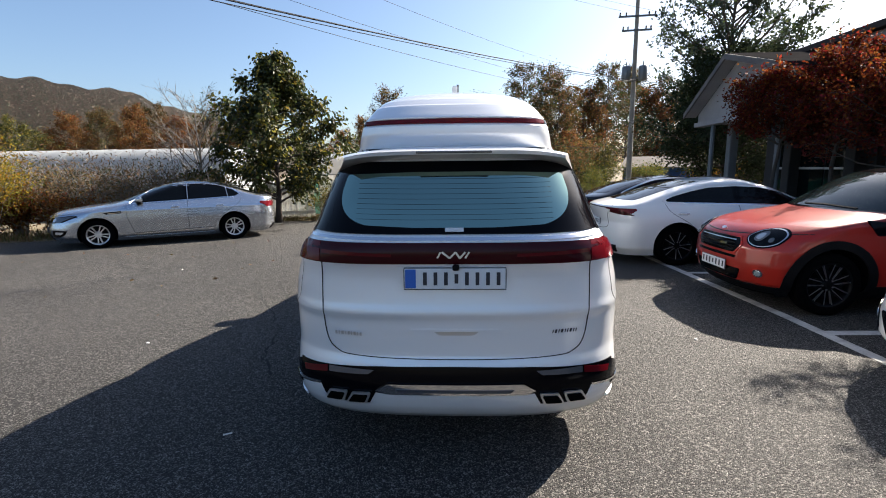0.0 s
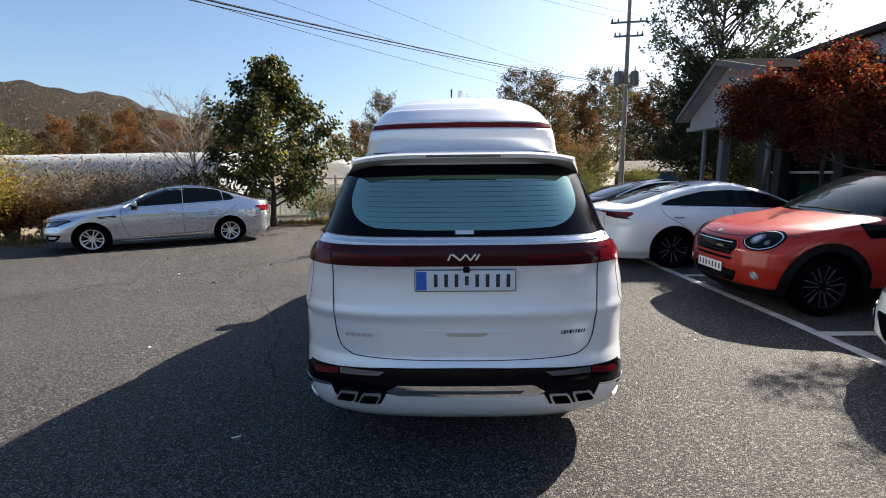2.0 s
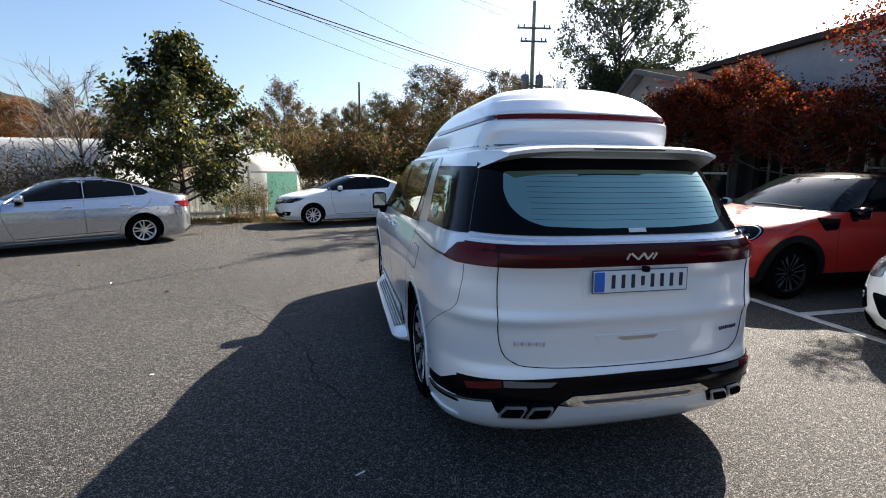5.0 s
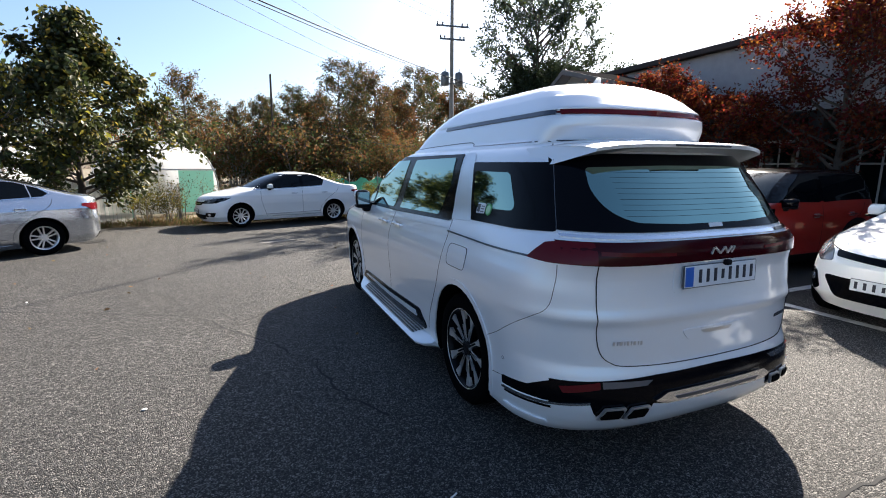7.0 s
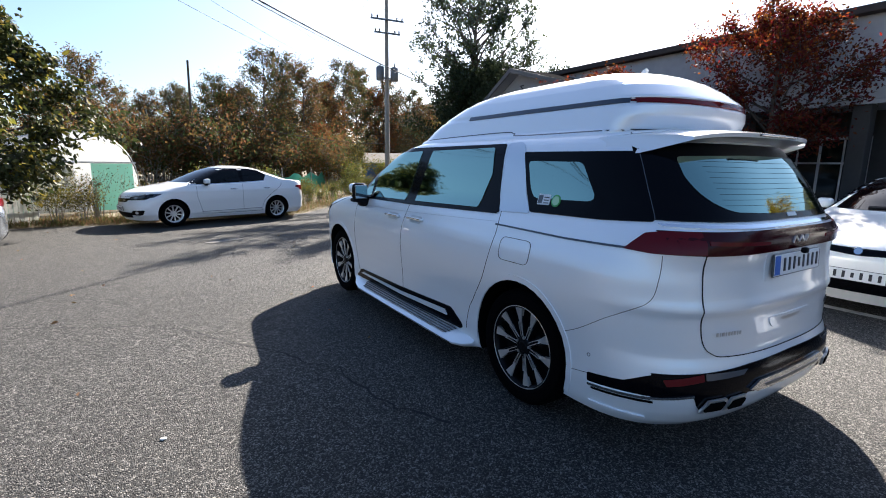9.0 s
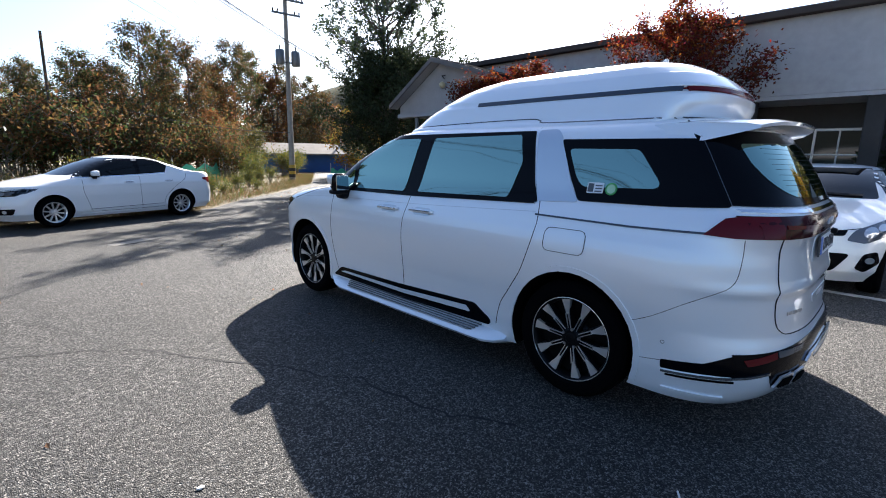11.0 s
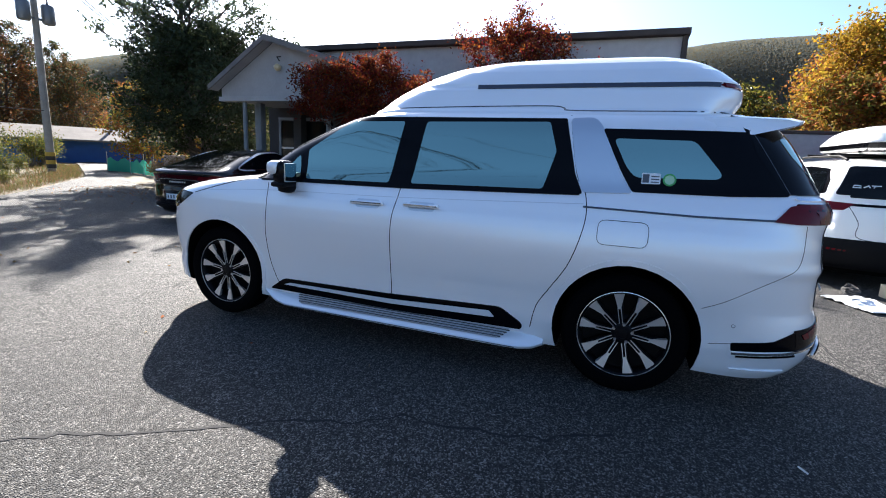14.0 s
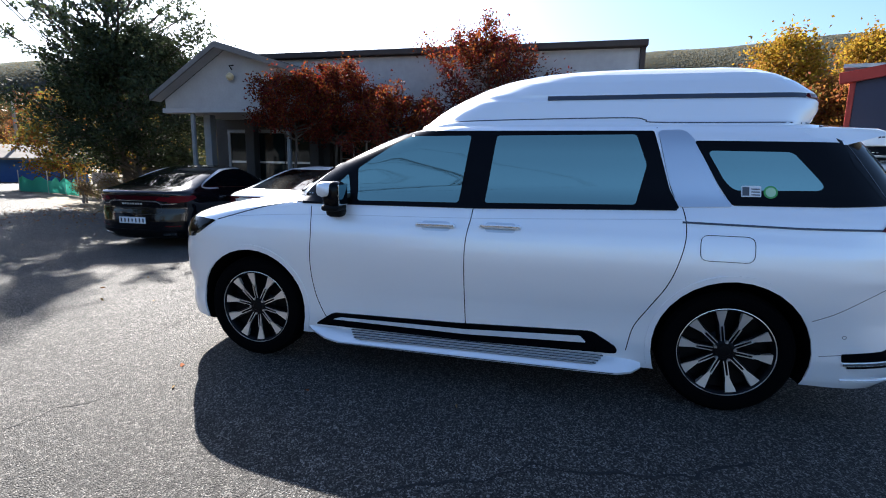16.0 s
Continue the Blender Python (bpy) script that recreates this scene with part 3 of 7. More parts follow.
M["sheet"] = leaf_mat("weathered_sheet", (0.62, 0.62, 0.60), 0.12, 0.55)
tun, prof = polytunnel((-4.45, 15.6, ground_z(0, 15.6)), 16, 3.1, 2.35, 12, "polytunnel with a clear plastic cover and teal end panels", "film_end")
part("end_panel", boxmesh((0.86, -0.03, 0.72), (1.08, 0.03, 1.42)), M["netteal"], tun, "teal sheet panel")
part("end_panel", boxmesh((-0.75, -0.03, 0.62), (1.3, 0.03, 1.22)), M["sheet"], tun, "pale weathered sheet panel")
part("door_post", boxmesh((-0.32, -0.05, 0.8), (0.07, 0.06, 1.6), 0.01), M["hoop"], tun)
part("end_rail", boxmesh((0, -0.05, 1.46), (3.0, 0.05, 0.05), 0.01), M["hoop"], tun)
polytunnel((-8.4, 15.6, ground_z(0, 15.6)), 84, 4.0, 2.55, 26, "long polytunnel with a milky plastic cover behind the shrubs")
fence = thing("sheet_fence", (-7.0, 12.7, ground_z(0, 12.7)), "weathered pale corrugated sheet fence", "fence", yaw=14)
for k in range(22):
    part("board", boxmesh((k * 0.09, 0.012 * (k % 2), 0.62), (0.082, 0.02, 1.25 + 0.03 * math.sin(k * 2.1))), M["sheet"], fence)
for z in (0.25, 1.0):
    part("rail", boxmesh((0.95, 0.04, z), (2.0, 0.04, 0.06)), M["hoop"], fence)
teal = thing("teal_fence", (-6.14, 14.35, ground_z(0, 14.35)), "torn teal sheet fence on posts", "fence", yaw=14)
part("fence_sheet", boxmesh((0.42, 0, 0.66), (0.84, 0.03, 1.32)), M["netteal"], teal)
for k in range(3):
    part("fence_post", tube(bmesh.new(), [(k * 0.42, -0.03, -0.1), (k * 0.42, -0.03, 1.4)], 0.025, 8), M["hoop"], teal)


# ---- poles and wires ----
M["concrete"] = mat("pole_concrete", (0.30, 0.28, 0.25), 0.9, var=0.3, scale=3, bump=0.3)
M["steel"] = mat("dull_steel", (0.16, 0.17, 0.18), 0.5, metal=0.6)
M["cable"] = mat("cable", (0.015, 0.015, 0.017), 0.7)


def utility_pole(at, yaw, height, label, cans=True, arms=((9.45, 1.9), (8.75, 1.5))):
    p = thing("utility_pole", (*at, ground_z(*at) - 0.1), label, "pole", "utility poles", yaw)
    part("shaft", tube(bmesh.new(), [(0, 0, 0), (0, 0, height * 0.5), (0, 0, height)], [0.155, 0.125, 0.09], 14), M["concrete"], p, smooth=40)
    for z, w in arms:
        a = part("cross_arm", boxmesh((0, -0.12, z), (w, 0.08, 0.09), 0.008), M["steel"], p)
        for k in (-0.46, -0.3, 0.3, 0.46):
            part("insulator", lathe([(0, 0.02), (0.03, 0.05), (0.06, 0.03), (0.09, 0.055), (0.12, 0.03), (0.16, 0.02), (0.17, 0.001)], 10), M["plastic"], a, place=pose(k * w, -0.12, z + 0.05, 0, -90, 0))
    if cans:
        for s in (-1, 1):
            c = part("transformer", tube(bmesh.new(), [(s * 0.42, -0.1, 6.2), (s * 0.42, -0.1, 6.26), (s * 0.42, -0.1, 6.9), (s * 0.42, -0.1, 6.96)], [0.2, 0.23, 0.23, 0.18], 16), M["steel"], p, "grey pole transformer", smooth=40)
            part("bushing", tube(bmesh.new(), [(s * 0.42, -0.1, 6.95), (s * 0.42, -0.1, 7.2)], [0.035, 0.02], 8), M["plastic"], c)
        part("bracket", boxmesh((0, -0.06, 6.35), (1.0, 0.1, 0.08), 0.01), M["steel"], p)
    return p


big = utility_pole((9.4, 23.4), -8, 10.9, "tall concrete utility pole with cross-arms and two transformers")
M["hazyellow"] = mat("hazard_yellow", (0.42, 0.29, 0.04), 0.7, var=0.25, scale=6)
for k in range(4):
    z = 0.3 + k * 0.17
    part("hazard_band", tube(bmesh.new(), [(0, 0, z), (0, 0, z + 0.168)], 0.178, 14), M["hazyellow"] if k % 2 else M["cable"], big, "yellow and black hazard band", smooth=40)
utility_pole((-31.0, -6.2), 60, 10.9, "tall concrete utility pole with cross-arms", False)
thin = thing("wooden_pole", (-0.13, 30.2, ground_z(0, 30) - 0.1), "thin dark wooden pole at the field", "pole")
part("shaft", tube(bmesh.new(), [(0, 0, 0), (0.05, 0, 7.3)], [0.09, 0.06], 10), mat("dark_timber", (0.05, 0.04, 0.03), 0.9), thin)
lane = thing("lane_pole", (20.9, 36.2, ground_z(0, 36) - 0.1), "short grey pole with a lamp by the lane", "pole")
part("shaft", tube(bmesh.new(), [(0, 0, 0), (0, 0, 5.6)], [0.12, 0.08], 10), M["concrete"], lane)
part("lamp_head", boxmesh((0.3, -0.1, 5.2), (0.5, 0.16, 0.1), 0.03), M["steel"], lane)


def wire(a, b, sag, r=0.012):
    pts = []
    for k in range(25):
        t = k / 24
        p = Vector(a).lerp(Vector(b), t)
        p.z -= sag * 4 * t * (1 - t)
        pts.append(p)
    return tagged(part("overhead_cable", tube(bmesh.new(), pts, r, 5), M["cable"]), "thin black overhead cable between poles", "cable", "overhead cables")


def slung(ang, off, c, s0, s1, r=0.012):
    """A cable slung along a straight line over the lot, its height a parabola of the way along it."""
    ca, sa = math.cos(radians(ang)), math.sin(radians(ang))
    pts = [(ca * q - sa * off, sa * q + ca * off, c[0] * q * q + c[1] * q + c[2]) for q in np.linspace(s0, s1, 33)]
    return tagged(part("overhead_cable", tube(bmesh.new(), pts, r, 5), M["cable"]), "thin black overhead cable between poles", "cable", "overhead cables")


slung(45, 5.5, (0.00227, -0.007, 4.17), -38, 16.5, 0.012)
slung(45, 5.55, (0.00227, -0.007, 4.13), -38, 16.5, 0.008)
slung(45, 5.6, (0.00227, -0.009, 4.22), -38, 16.5, 0.006)
slung(51, 7.5, (0.002265, -0.0432, 4.875), -34, 18, 0.006)
slung(51, 7.6, (0.0028, -0.066, 5.45), -34, 18, 0.005)
slung(51, 7.5, (0.0036, -0.0892, 6.29), -30, 18, 0.005)
A, B = (9.4, 23.3), (-31.0, -6.2)
for dx in (-0.8, 0.8):
    wire((A[0] + dx, A[1], 9.6), (B[0], B[1] + dx, 9.9), 0.6, 0.007)
wire((-0.1, 30.2, 4.6), (9.3, 23.3, 2.6), 0.5, 0.016)
wire((9.4, 23.3, 6.6), (20.9, 36.2, 5.3), 0.4, 0.012)
wire((10.3, 23.3, 9.6), (26.0, 44.0, 9.6), 0.6, 0.008)

# ---- far lane: blue house, nets, sign ----
M["bluewall"] = mat("blue_boards", (0.022, 0.10, 0.34), 0.7, var=0.2, scale=2)
M["tinroof"] = mat("pale_tin_roof", (0.22, 0.205, 0.19), 0.9, spec=0.1, var=0.3, scale=1.5)
bh = thing("blue_house", (17.4, 38.5, ground_z(0, 39) - 1.75), "low blue house with a pale tin roof", "house", yaw=-28)
part("house_wall", prism([(-2.2, 0), (2.2, 0), (2.2, 3.3), (0, 4.0), (-2.2, 3.3)], -2.6, 7.5, 'x'), M["bluewall"], bh, "blue boarded wall")
for s in (-1, 1):
    part("roof", prism([(0, 4.18), (s * 2.8, 3.28), (s * 2.8, 3.16), (0, 4.04)], -2.9, 7.9, 'x'), M["tinroof"], bh, "pale corrugated roof")


def net_fence(pts, h, label):
    f = thing("net_fence", (*pts[0], ground_z(*pts[0])), label, "fence", "net fences")
    bm = bmesh.new()
    top = []
    for k, p in enumerate(curve_pts([(a, b, 0) for a, b in pts], 6)):
        x, y = p[0] - pts[0][0], p[1] - pts[0][1]
        z = ground_z(p[0], p[1]) - ground_z(*pts[0])
        top.append((bm.verts.new((x, y, z)), bm.verts.new((x + 0.05 * math.sin(k), y, z + h * (0.85 + 0.15 * math.sin(k * 1.7))))))
    for a, b in zip(top, top[1:]):
        bm.faces.new((a[0], b[0], b[1], a[1]))
    r = bmesh.ops.solidify(bm, geom=bm.faces[:], thickness=0.015)
    part("net", bm, M["netgreen"], f, "green netting")
    for p in pts:
        x, y = p[0] - pts[0][0], p[1] - pts[0][1]
        part("stake", tube(bmesh.new(), [(x, y, -0.1), (x, y, h + 0.25)], 0.02, 6), M["hoop"], f)


net_fence([(0.8, 20.0), (3.0, 22.0), (5.2, 24.5), (7.0, 27.5)], 0.95, "low green net round the field")
net_fence([(12.6, 24.6), (12.5, 22.8), (12.0, 21.2), (11.5, 19.9)], 0.7, "low green net below the pine")
sign = thing("notice_board", (10.0, 16.8, ground_z(10, 16.8)), "faded pinkish notice board on a post", "sign", yaw=-50)
part("panel", boxmesh((0, 0, 0.85), (0.75, 0.03, 0.42), 0.01), mat("faded_board", (0.5, 0.38, 0.30), 0.7, var=0.2, scale=5), sign)
part("post", boxmesh((0, 0.03, 0.35), (0.06, 0.04, 0.9), 0.005), M["steel"], sign)


# ---- cars ----
WHEELS = {}


def wheel_meshes(style, r, rim, width):
    """The meshes of one wheel, its face towards +x: name, mesh, material, label."""
    key = (style, r, rim, width)
    if key in WHEELS:
        return WHEELS[key]
    h = width / 2
    prof = [(-h * 0.8, rim), (-h * 0.95, rim + 0.02), (-h, (r + rim) / 2), (-h * 0.92, r - 0.025), (-h * 0.7, r - 0.004), (-h * 0.35, r), (-h * 0.33, r - 0.006), (-h * 0.28, r - 0.006), (-h * 0.26, r),
            (h * 0.26, r), (h * 0.28, r - 0.006), (h * 0.33, r - 0.006), (h * 0.35, r), (h * 0.7, r - 0.004), (h * 0.92, r - 0.025), (h, (r + rim) / 2), (h * 0.95, rim + 0.02), (h * 0.8, rim)]
    out = []

    def put(name, bm, m, label="", smooth=30):
        me = bpy.data.meshes.new(name)
        bm.to_mesh(me)
        bm.free()
        me.shade_smooth()
        me.set_sharp_from_angle(angle=radians(smooth))
        me.materials.append(m)
        out.append((name, me, label))
    put("tyre", lathe(prof, 48), M["rubber"], "black rubber tyre")
    f = h * 0.72
    face = M["alloy"] if style not in ("mini", "slim") else M["darkalloy"]
    lip = lathe([(f + 0.012, rim - 0.004), (f + 0.016, rim + 0.004), (f, rim + 0.008), (-h * 0.8, rim - 0.002), (-h * 0.8, rim - 0.012), (f - 0.03, rim - 0.022), (f + 0.004, rim - 0.012)], 48, closed=True)
    put("rim", lip, M["darkalloy"] if style == "van" else face)
    if style == "van":
        put("rim_edge", lathe([(f + 0.010, rim - 0.003), (f + 0.016, rim - 0.001), (f + 0.015, rim + 0.003), (f + 0.006, rim + 0.004)], 48, closed=True), M["alloy"])
    disc = lathe([(f - 0.075, rim - 0.01), (f - 0.085, 0.1), (f - 0.06, 0.06), (f - 0.06, 0.001)], 32)
    put("brake_disc", disc, M["darkalloy"])
    hub = lathe([(f - 0.07, 0.075), (f - 0.02, 0.066), (f - 0.008, 0.05), (f - 0.008, 0.034), (f - 0.004, 0.03), (f - 0.002, 0.001)], 24)
    put("hub_cap", hub, M["darkalloy"] if style in ("van", "mini", "slim") else M["alloy"])

    def blade(bm, a0, ra, rb, wa, wb, x0, x1, shift=0.0, skew=0.0):
        ca, sa = math.cos(a0), math.sin(a0)
        pts = [(ra, shift - wa), (rb, shift + skew - wb), (rb, shift + skew + wb), (ra, shift + wa)]
        lo = [bm.verts.new((x0, p * ca - q * sa, p * sa + q * ca)) for p, q in pts]
        hi = [bm.verts.new((x1 - (0.012 if i in (0, 3) else 0), p * ca - q * sa * 0.9, p * sa + q * ca * 0.9)) for i, (p, q) in enumerate(pts)]
        bm.faces.new(lo)
        bm.faces.new(hi)
        for k in range(4):
            bm.faces.new((lo[k], lo[(k + 1) % 4], hi[(k + 1) % 4], hi[k]))

    base, bright = bmesh.new(), bmesh.new()
    if style == "van":
        for k in range(10):
            a = k * math.tau / 10 + math.tau / 20
            blade(base, a, 0.04, rim - 0.006, 0.017, 0.026, f - 0.05, f - 0.006)
            sk = 0.018 * (1 if k % 2 else -1)
            blade(bright, a, rim * 0.58, rim - 0.006, 0.009, 0.034, f - 0.02, f + 0.004, 0, sk * 0.5)
            for s in (-1, 1):
                blade(bright, a, 0.062, rim * 0.60, 0.0020, 0.0026, f - 0.012, f + 0.002, s * 0.0095)
    elif style == "slim":
        for k in range(10):
            a = k * math.tau / 10 + (0.09 if k % 2 else -0.09)
            blade(base, a, 0.04, rim - 0.006, 0.012, 0.016, f - 0.05, f - 0.004)
            blade(bright, a, 0.05, rim - 0.006, 0.0025, 0.0055, f - 0.015, f + 0.003)
    elif style == "mini":
        for k in range(7):
            a = k * math.tau / 7
            blade(base, a, 0.04, rim * 0.62, 0.014, 0.012, f - 0.05, f - 0.004)
            for s in (-1, 1):
                blade(base, a + s * 0.02, rim * 0.45, rim - 0.006, 0.009, 0.009, f - 0.04, f, s * 0.012, s * 0.05)
                blade(bright, a + s * 0.02, rim * 0.30, rim - 0.006, 0.004, 0.005, f - 0.02, f + 0.003, s * 0.012, s * 0.05)
    else:
        n = {"five": 5, "ten": 10, "seven": 7}[style]
        for k in range(n):
            a = k * math.tau / n + math.pi / 2
            if style == "five":
                for s in (-1, 1):
                    blade(bright, a, 0.045, rim - 0.006, 0.012, 0.014, f - 0.04, f, s * 0.016, s * 0.03)
            else:
                blade(bright, a, 0.045, rim - 0.006, 0.011, 0.016 if style == "ten" else 0.022, f - 0.04, f)
        blade(base, 0, 0.0, 0.03, 0.02, 0.02, f - 0.05, f - 0.01)
    for bm in (base, bright):
        bmesh.ops.recalc_face_normals(bm, faces=bm.faces)
    put("spoke_frame", base, M["darkalloy"], "black wheel spokes")
    put("spoke_face", bright, M["alloy"] if style != "mini" else M["satin"], "machined silver spoke faces")
    for k in range(5):
        a = k * math.tau / 5
        nut = bmesh.new()
        c = bmesh.ops.create_cone(nut, cap_ends=True, segments=6, radius1=0.011, radius2=0.009, depth=0.02)
        bmesh.ops.rotate(nut, cent=(0, 0, 0), matrix=Matrix.Rotation(math.pi / 2, 3, 'Y'), verts=c["verts"])
        bmesh.ops.translate(nut, vec=(f - 0.012, 0.056 * math.cos(a), 0.056 * math.sin(a)), verts=c["verts"])
        put("wheel_nut", nut, M["satin"])
    WHEELS[key] = out
    return out


def add_wheels(car, style, axles, r, rim, width, x_mid, spin=0.2):
    for i, y in enumerate(axles):
        for s in (-1, 1):
            w = new("wheel")
            w.parent = car
            w.matrix_basis = Matrix.Translation((s * x_mid, y, r)) @ Matrix.Rotation(0 if s > 0 else math.pi, 4, 'Z') @ Matrix.Rotation(spin + i * 0.55, 4, 'X')
            for name, me, label in wheel_meshes(style, r, rim, width):
                o = new(name, me)
                o.parent = w
                tagged(o, label)


def plate(parent, name, width, height, m, blue=False, groups=7):
    """A number plate facing -y in its own axes, with plain bars for its characters."""
    p = part(name, boxmesh((0, 0, 0), (width, 0.008, height), 0.004), M["plate"], parent, "white number plate with dark bars", place=m)
    part("plate_frame", frame_ring(width + 0.008, height + 0.008, 0.006, 0.012), M["line_grey"], p)
    x0, x1 = -width / 2, width / 2
    if blue:
        part("blue_strip", boxmesh((x0 + 0.032, -0.0035, 0), (0.055, 0.006, height * 0.9), 0.002), M["blue"], p, "blue strip")
        x0 += 0.07
    n = groups
    step = (x1 - x0 - 0.02) / n
    for k in range(n):
        tall = 0.62 if k != n // 2 - (1 if n % 2 == 0 else 0) else 0.45
        cx = x0 + 0.01 + step * (k + 0.5)
        part("character_bar", boxmesh((cx, -0.005, 0), (step * 0.36, 0.004, height * tall), 0.001), M["ink"], p)
    return p


def mirror_set(car, s, x, y, z, paint, w=0.2, h=0.15):
    """A door mirror on side s: housing, glass and foot."""
    m = new("door_mirror")
    m.parent = car
    m.matrix_basis = pose(s * x, y, z)
    bm = bmesh.new()
    vs = box(bm, (s * w / 2, 0, 0.02), (w, 0.13, h), 0.045, segs=3)
    for v in vs:
        if v.co.y > 0:
            v.co.x *= 0.9
            v.co.z *= 0.85
    part("mirror_housing", bm, paint, m, smooth=True)
    part("mirror_base", boxmesh((s * 0.02, 0.0, -0.06), (0.1, 0.09, 0.07), 0.02), M["plastic"], m, smooth=True)
    part("mirror_band", boxmesh((s * w / 2, 0.0, 0.02 - h * 0.46), (w * 0.94, 0.12, h * 0.22), 0.018), M["plastic"], m, smooth=True)
    part("mirror_glass", boxmesh((s * w / 2, -0.062, 0.022), (w * 0.82, 0.012, h * 0.74), 0.005), M["mirror"], m)


def handle(car, shell, where, y, z, paint, length=0.2):
    s = -1 if where == 'left' else 1
    p = shell.point(where, y, z, 0.022)
    bm = bmesh.new()
    box(bm, (0, 0, 0), (0.02, length, 0.026), 0.009)
    for e in (-1, 1):
        box(bm, (-s * 0.014, e * (length / 2 - 0.02), 0), (0.03, 0.03, 0.022), 0.005)
    part("door_handle", bm, paint, car, "chrome-topped door handle", smooth=40, place=pose(*p))
    part("handle_strip", boxmesh((s * 0.011, 0, 0.002), (0.006, length * 0.92, 0.009), 0.002), M["chrome"], car, place=pose(*p))
    part("handle_recess", shell.patch(where, rounded([(y - length * 0.36, z - 0.03), (y + length * 0.36, z - 0.03), (y + length * 0.36, z + 0.03), (y - length * 0.36, z + 0.03)], 0.025), 0.002, 0.005), M["groove"] if paint is M["black"] else M["satin"], car)


def arc(cy, cz, r, a0, a1, n=20):
    return [(cy + r * math.cos(radians(a0 + (a1 - a0) * k / n)), cz + r * math.sin(radians(a0 + (a1 - a0) * k / n))) for k in range(n + 1)]


def bars(parent, name, m, widths, gap, height, material, depth=0.004, slant=0.0, label=""):
    """A row of plain bars facing -y."""
    bm = bmesh.new()
    x = 0.0
    for w in widths:
        vs = box(bm, (x + w / 2, 0, 0), (w, depth, height), 0.001, segs=1)
        for v in vs:
            v.co.x += v.co.z * slant
        x += w + gap
    return part(name, bm, material, parent, label, place=m)


# ---- the high-roof van ----
VAN = Shell([
    # z, front, rear, half width, front corner, power, rear corner, power
    (0.225, 3.70, -0.985, 0.940, 0.65, 2.6, 0.57, 3.0),
    (0.25, 3.88, -1.03, 0.952, 0.60, 2.8, 0.58, 3.0),
    (0.285, 3.92, -1.058, 0.957, 0.65, 2.6, 0.60, 3.0),
    (0.32, 3.93, -1.082, 0.960, 0.65, 2.6, 0.60, 3.0),
    (0.38, 3.93, -1.100, 0.966, 0.65, 2.6, 0.60, 3.0),
    (0.46, 3.92, -1.105, 0.964, 0.65, 2.6, 0.60, 3.0),
    (0.56, 3.94, -1.085, 0.967, 0.65, 2.6, 0.66, 3.1),
    (0.60, 3.95, -1.067, 0.971, 0.65, 2.6, 0.70, 3.2),
    (0.72, 3.95, -1.060, 0.980, 0.65, 2.6, 0.78, 3.4),
    (0.80, 3.94, -1.058, 0.984, 0.65, 2.6, 0.82, 3.5),
    (0.83, 3.93, -1.072, 0.984, 0.65, 2.6, 0.84, 3.6),
    (0.88, 3.92, -1.056, 0.982, 0.60, 2.6, 0.84, 3.6),
    (0.96, 3.90, -1.044, 0.972, 0.60, 2.6, 0.82, 3.7),
    (1.02, 3.84, -1.038, 0.957, 0.60, 2.5, 0.82, 3.8),
    (1.06, 3.74, -1.040, 0.940, 0.62, 2.4, 0.80, 3.9),
    (1.105, 3.54, -1.050, 0.926, 0.62, 2.3, 0.80, 4.0),
    (1.14, 3.24, -1.052, 0.912, 0.56, 2.1, 0.80, 4.0),
    (1.17, 2.99, -1.052, 0.896, 0.52, 2.0, 0.80, 4.0),
    (1.20, 3.00, -1.042, 0.880, 0.50, 2.3, 0.80, 3.8),
    (1.25, 2.92, -1.000, 0.856, 0.46, 2.5, 0.80, 3.6),
    (1.40, 2.68, -0.925, 0.810, 0.45, 2.6, 0.80, 3.4),
    (1.55, 2.36, -0.83, 0.760, 0.45, 2.6, 0.76, 3.2),
    (1.62, 2.19, -0.77, 0.728, 0.45, 2.6, 0.70, 3.0),
    (1.66, 2.06, -0.73, 0.696, 0.44, 2.5, 0.66, 2.9),
    (1.69, 1.93, -0.68, 0.636, 0.42, 2.4, 0.60, 2.8),
    (1.71, 1.70, -0.60, 0.520, 0.42, 2.0, 0.50, 2.6),
    (1.725, 1.45, -0.40, 0.300, 0.40, 2.0, 0.25, 2.2),
], soft=0.016)
POD = Shell([
    (1.64, 2.06, -0.46, 0.670, 0.40, 2.4, 0.32, 2.6),
    (1.69, 2.05, -0.50, 0.650, 0.42, 2.4, 0.32, 2.6),
    (1.705, 2.02, -0.53, 0.630, 0.44, 2.4, 0.32, 2.6),
    (1.78, 1.93, -0.57, 0.608, 0.48, 2.4, 0.32, 2.6),
    (1.838, 1.84, -0.57, 0.590, 0.52, 2.4, 0.30, 2.6),
    (1.848, 1.82, -0.545, 0.577, 0.52, 2.4, 0.30, 2.6),
    (1.866, 1.79, -0.545, 0.572, 0.54, 2.4, 0.30, 2.6),
    (1.876, 1.77, -0.56, 0.574, 0.54, 2.4, 0.30, 2.6),
    (1.96, 1.60, -0.46, 0.525, 0.60, 2.4, 0.32, 2.6),
    (2.01, 1.46, -0.38, 0.482, 0.65, 2.4, 0.32, 2.5),
    (2.05, 1.28, -0.29, 0.420, 0.70, 2.3, 0.32, 2.3),
    (2.075, 1.05, -0.18, 0.310, 0.65, 2.2, 0.32, 2.2),
    (2.088, 0.78, 0.08, 0.120, 0.35, 2.0, 0.25, 2.0),
], soft=0.008)


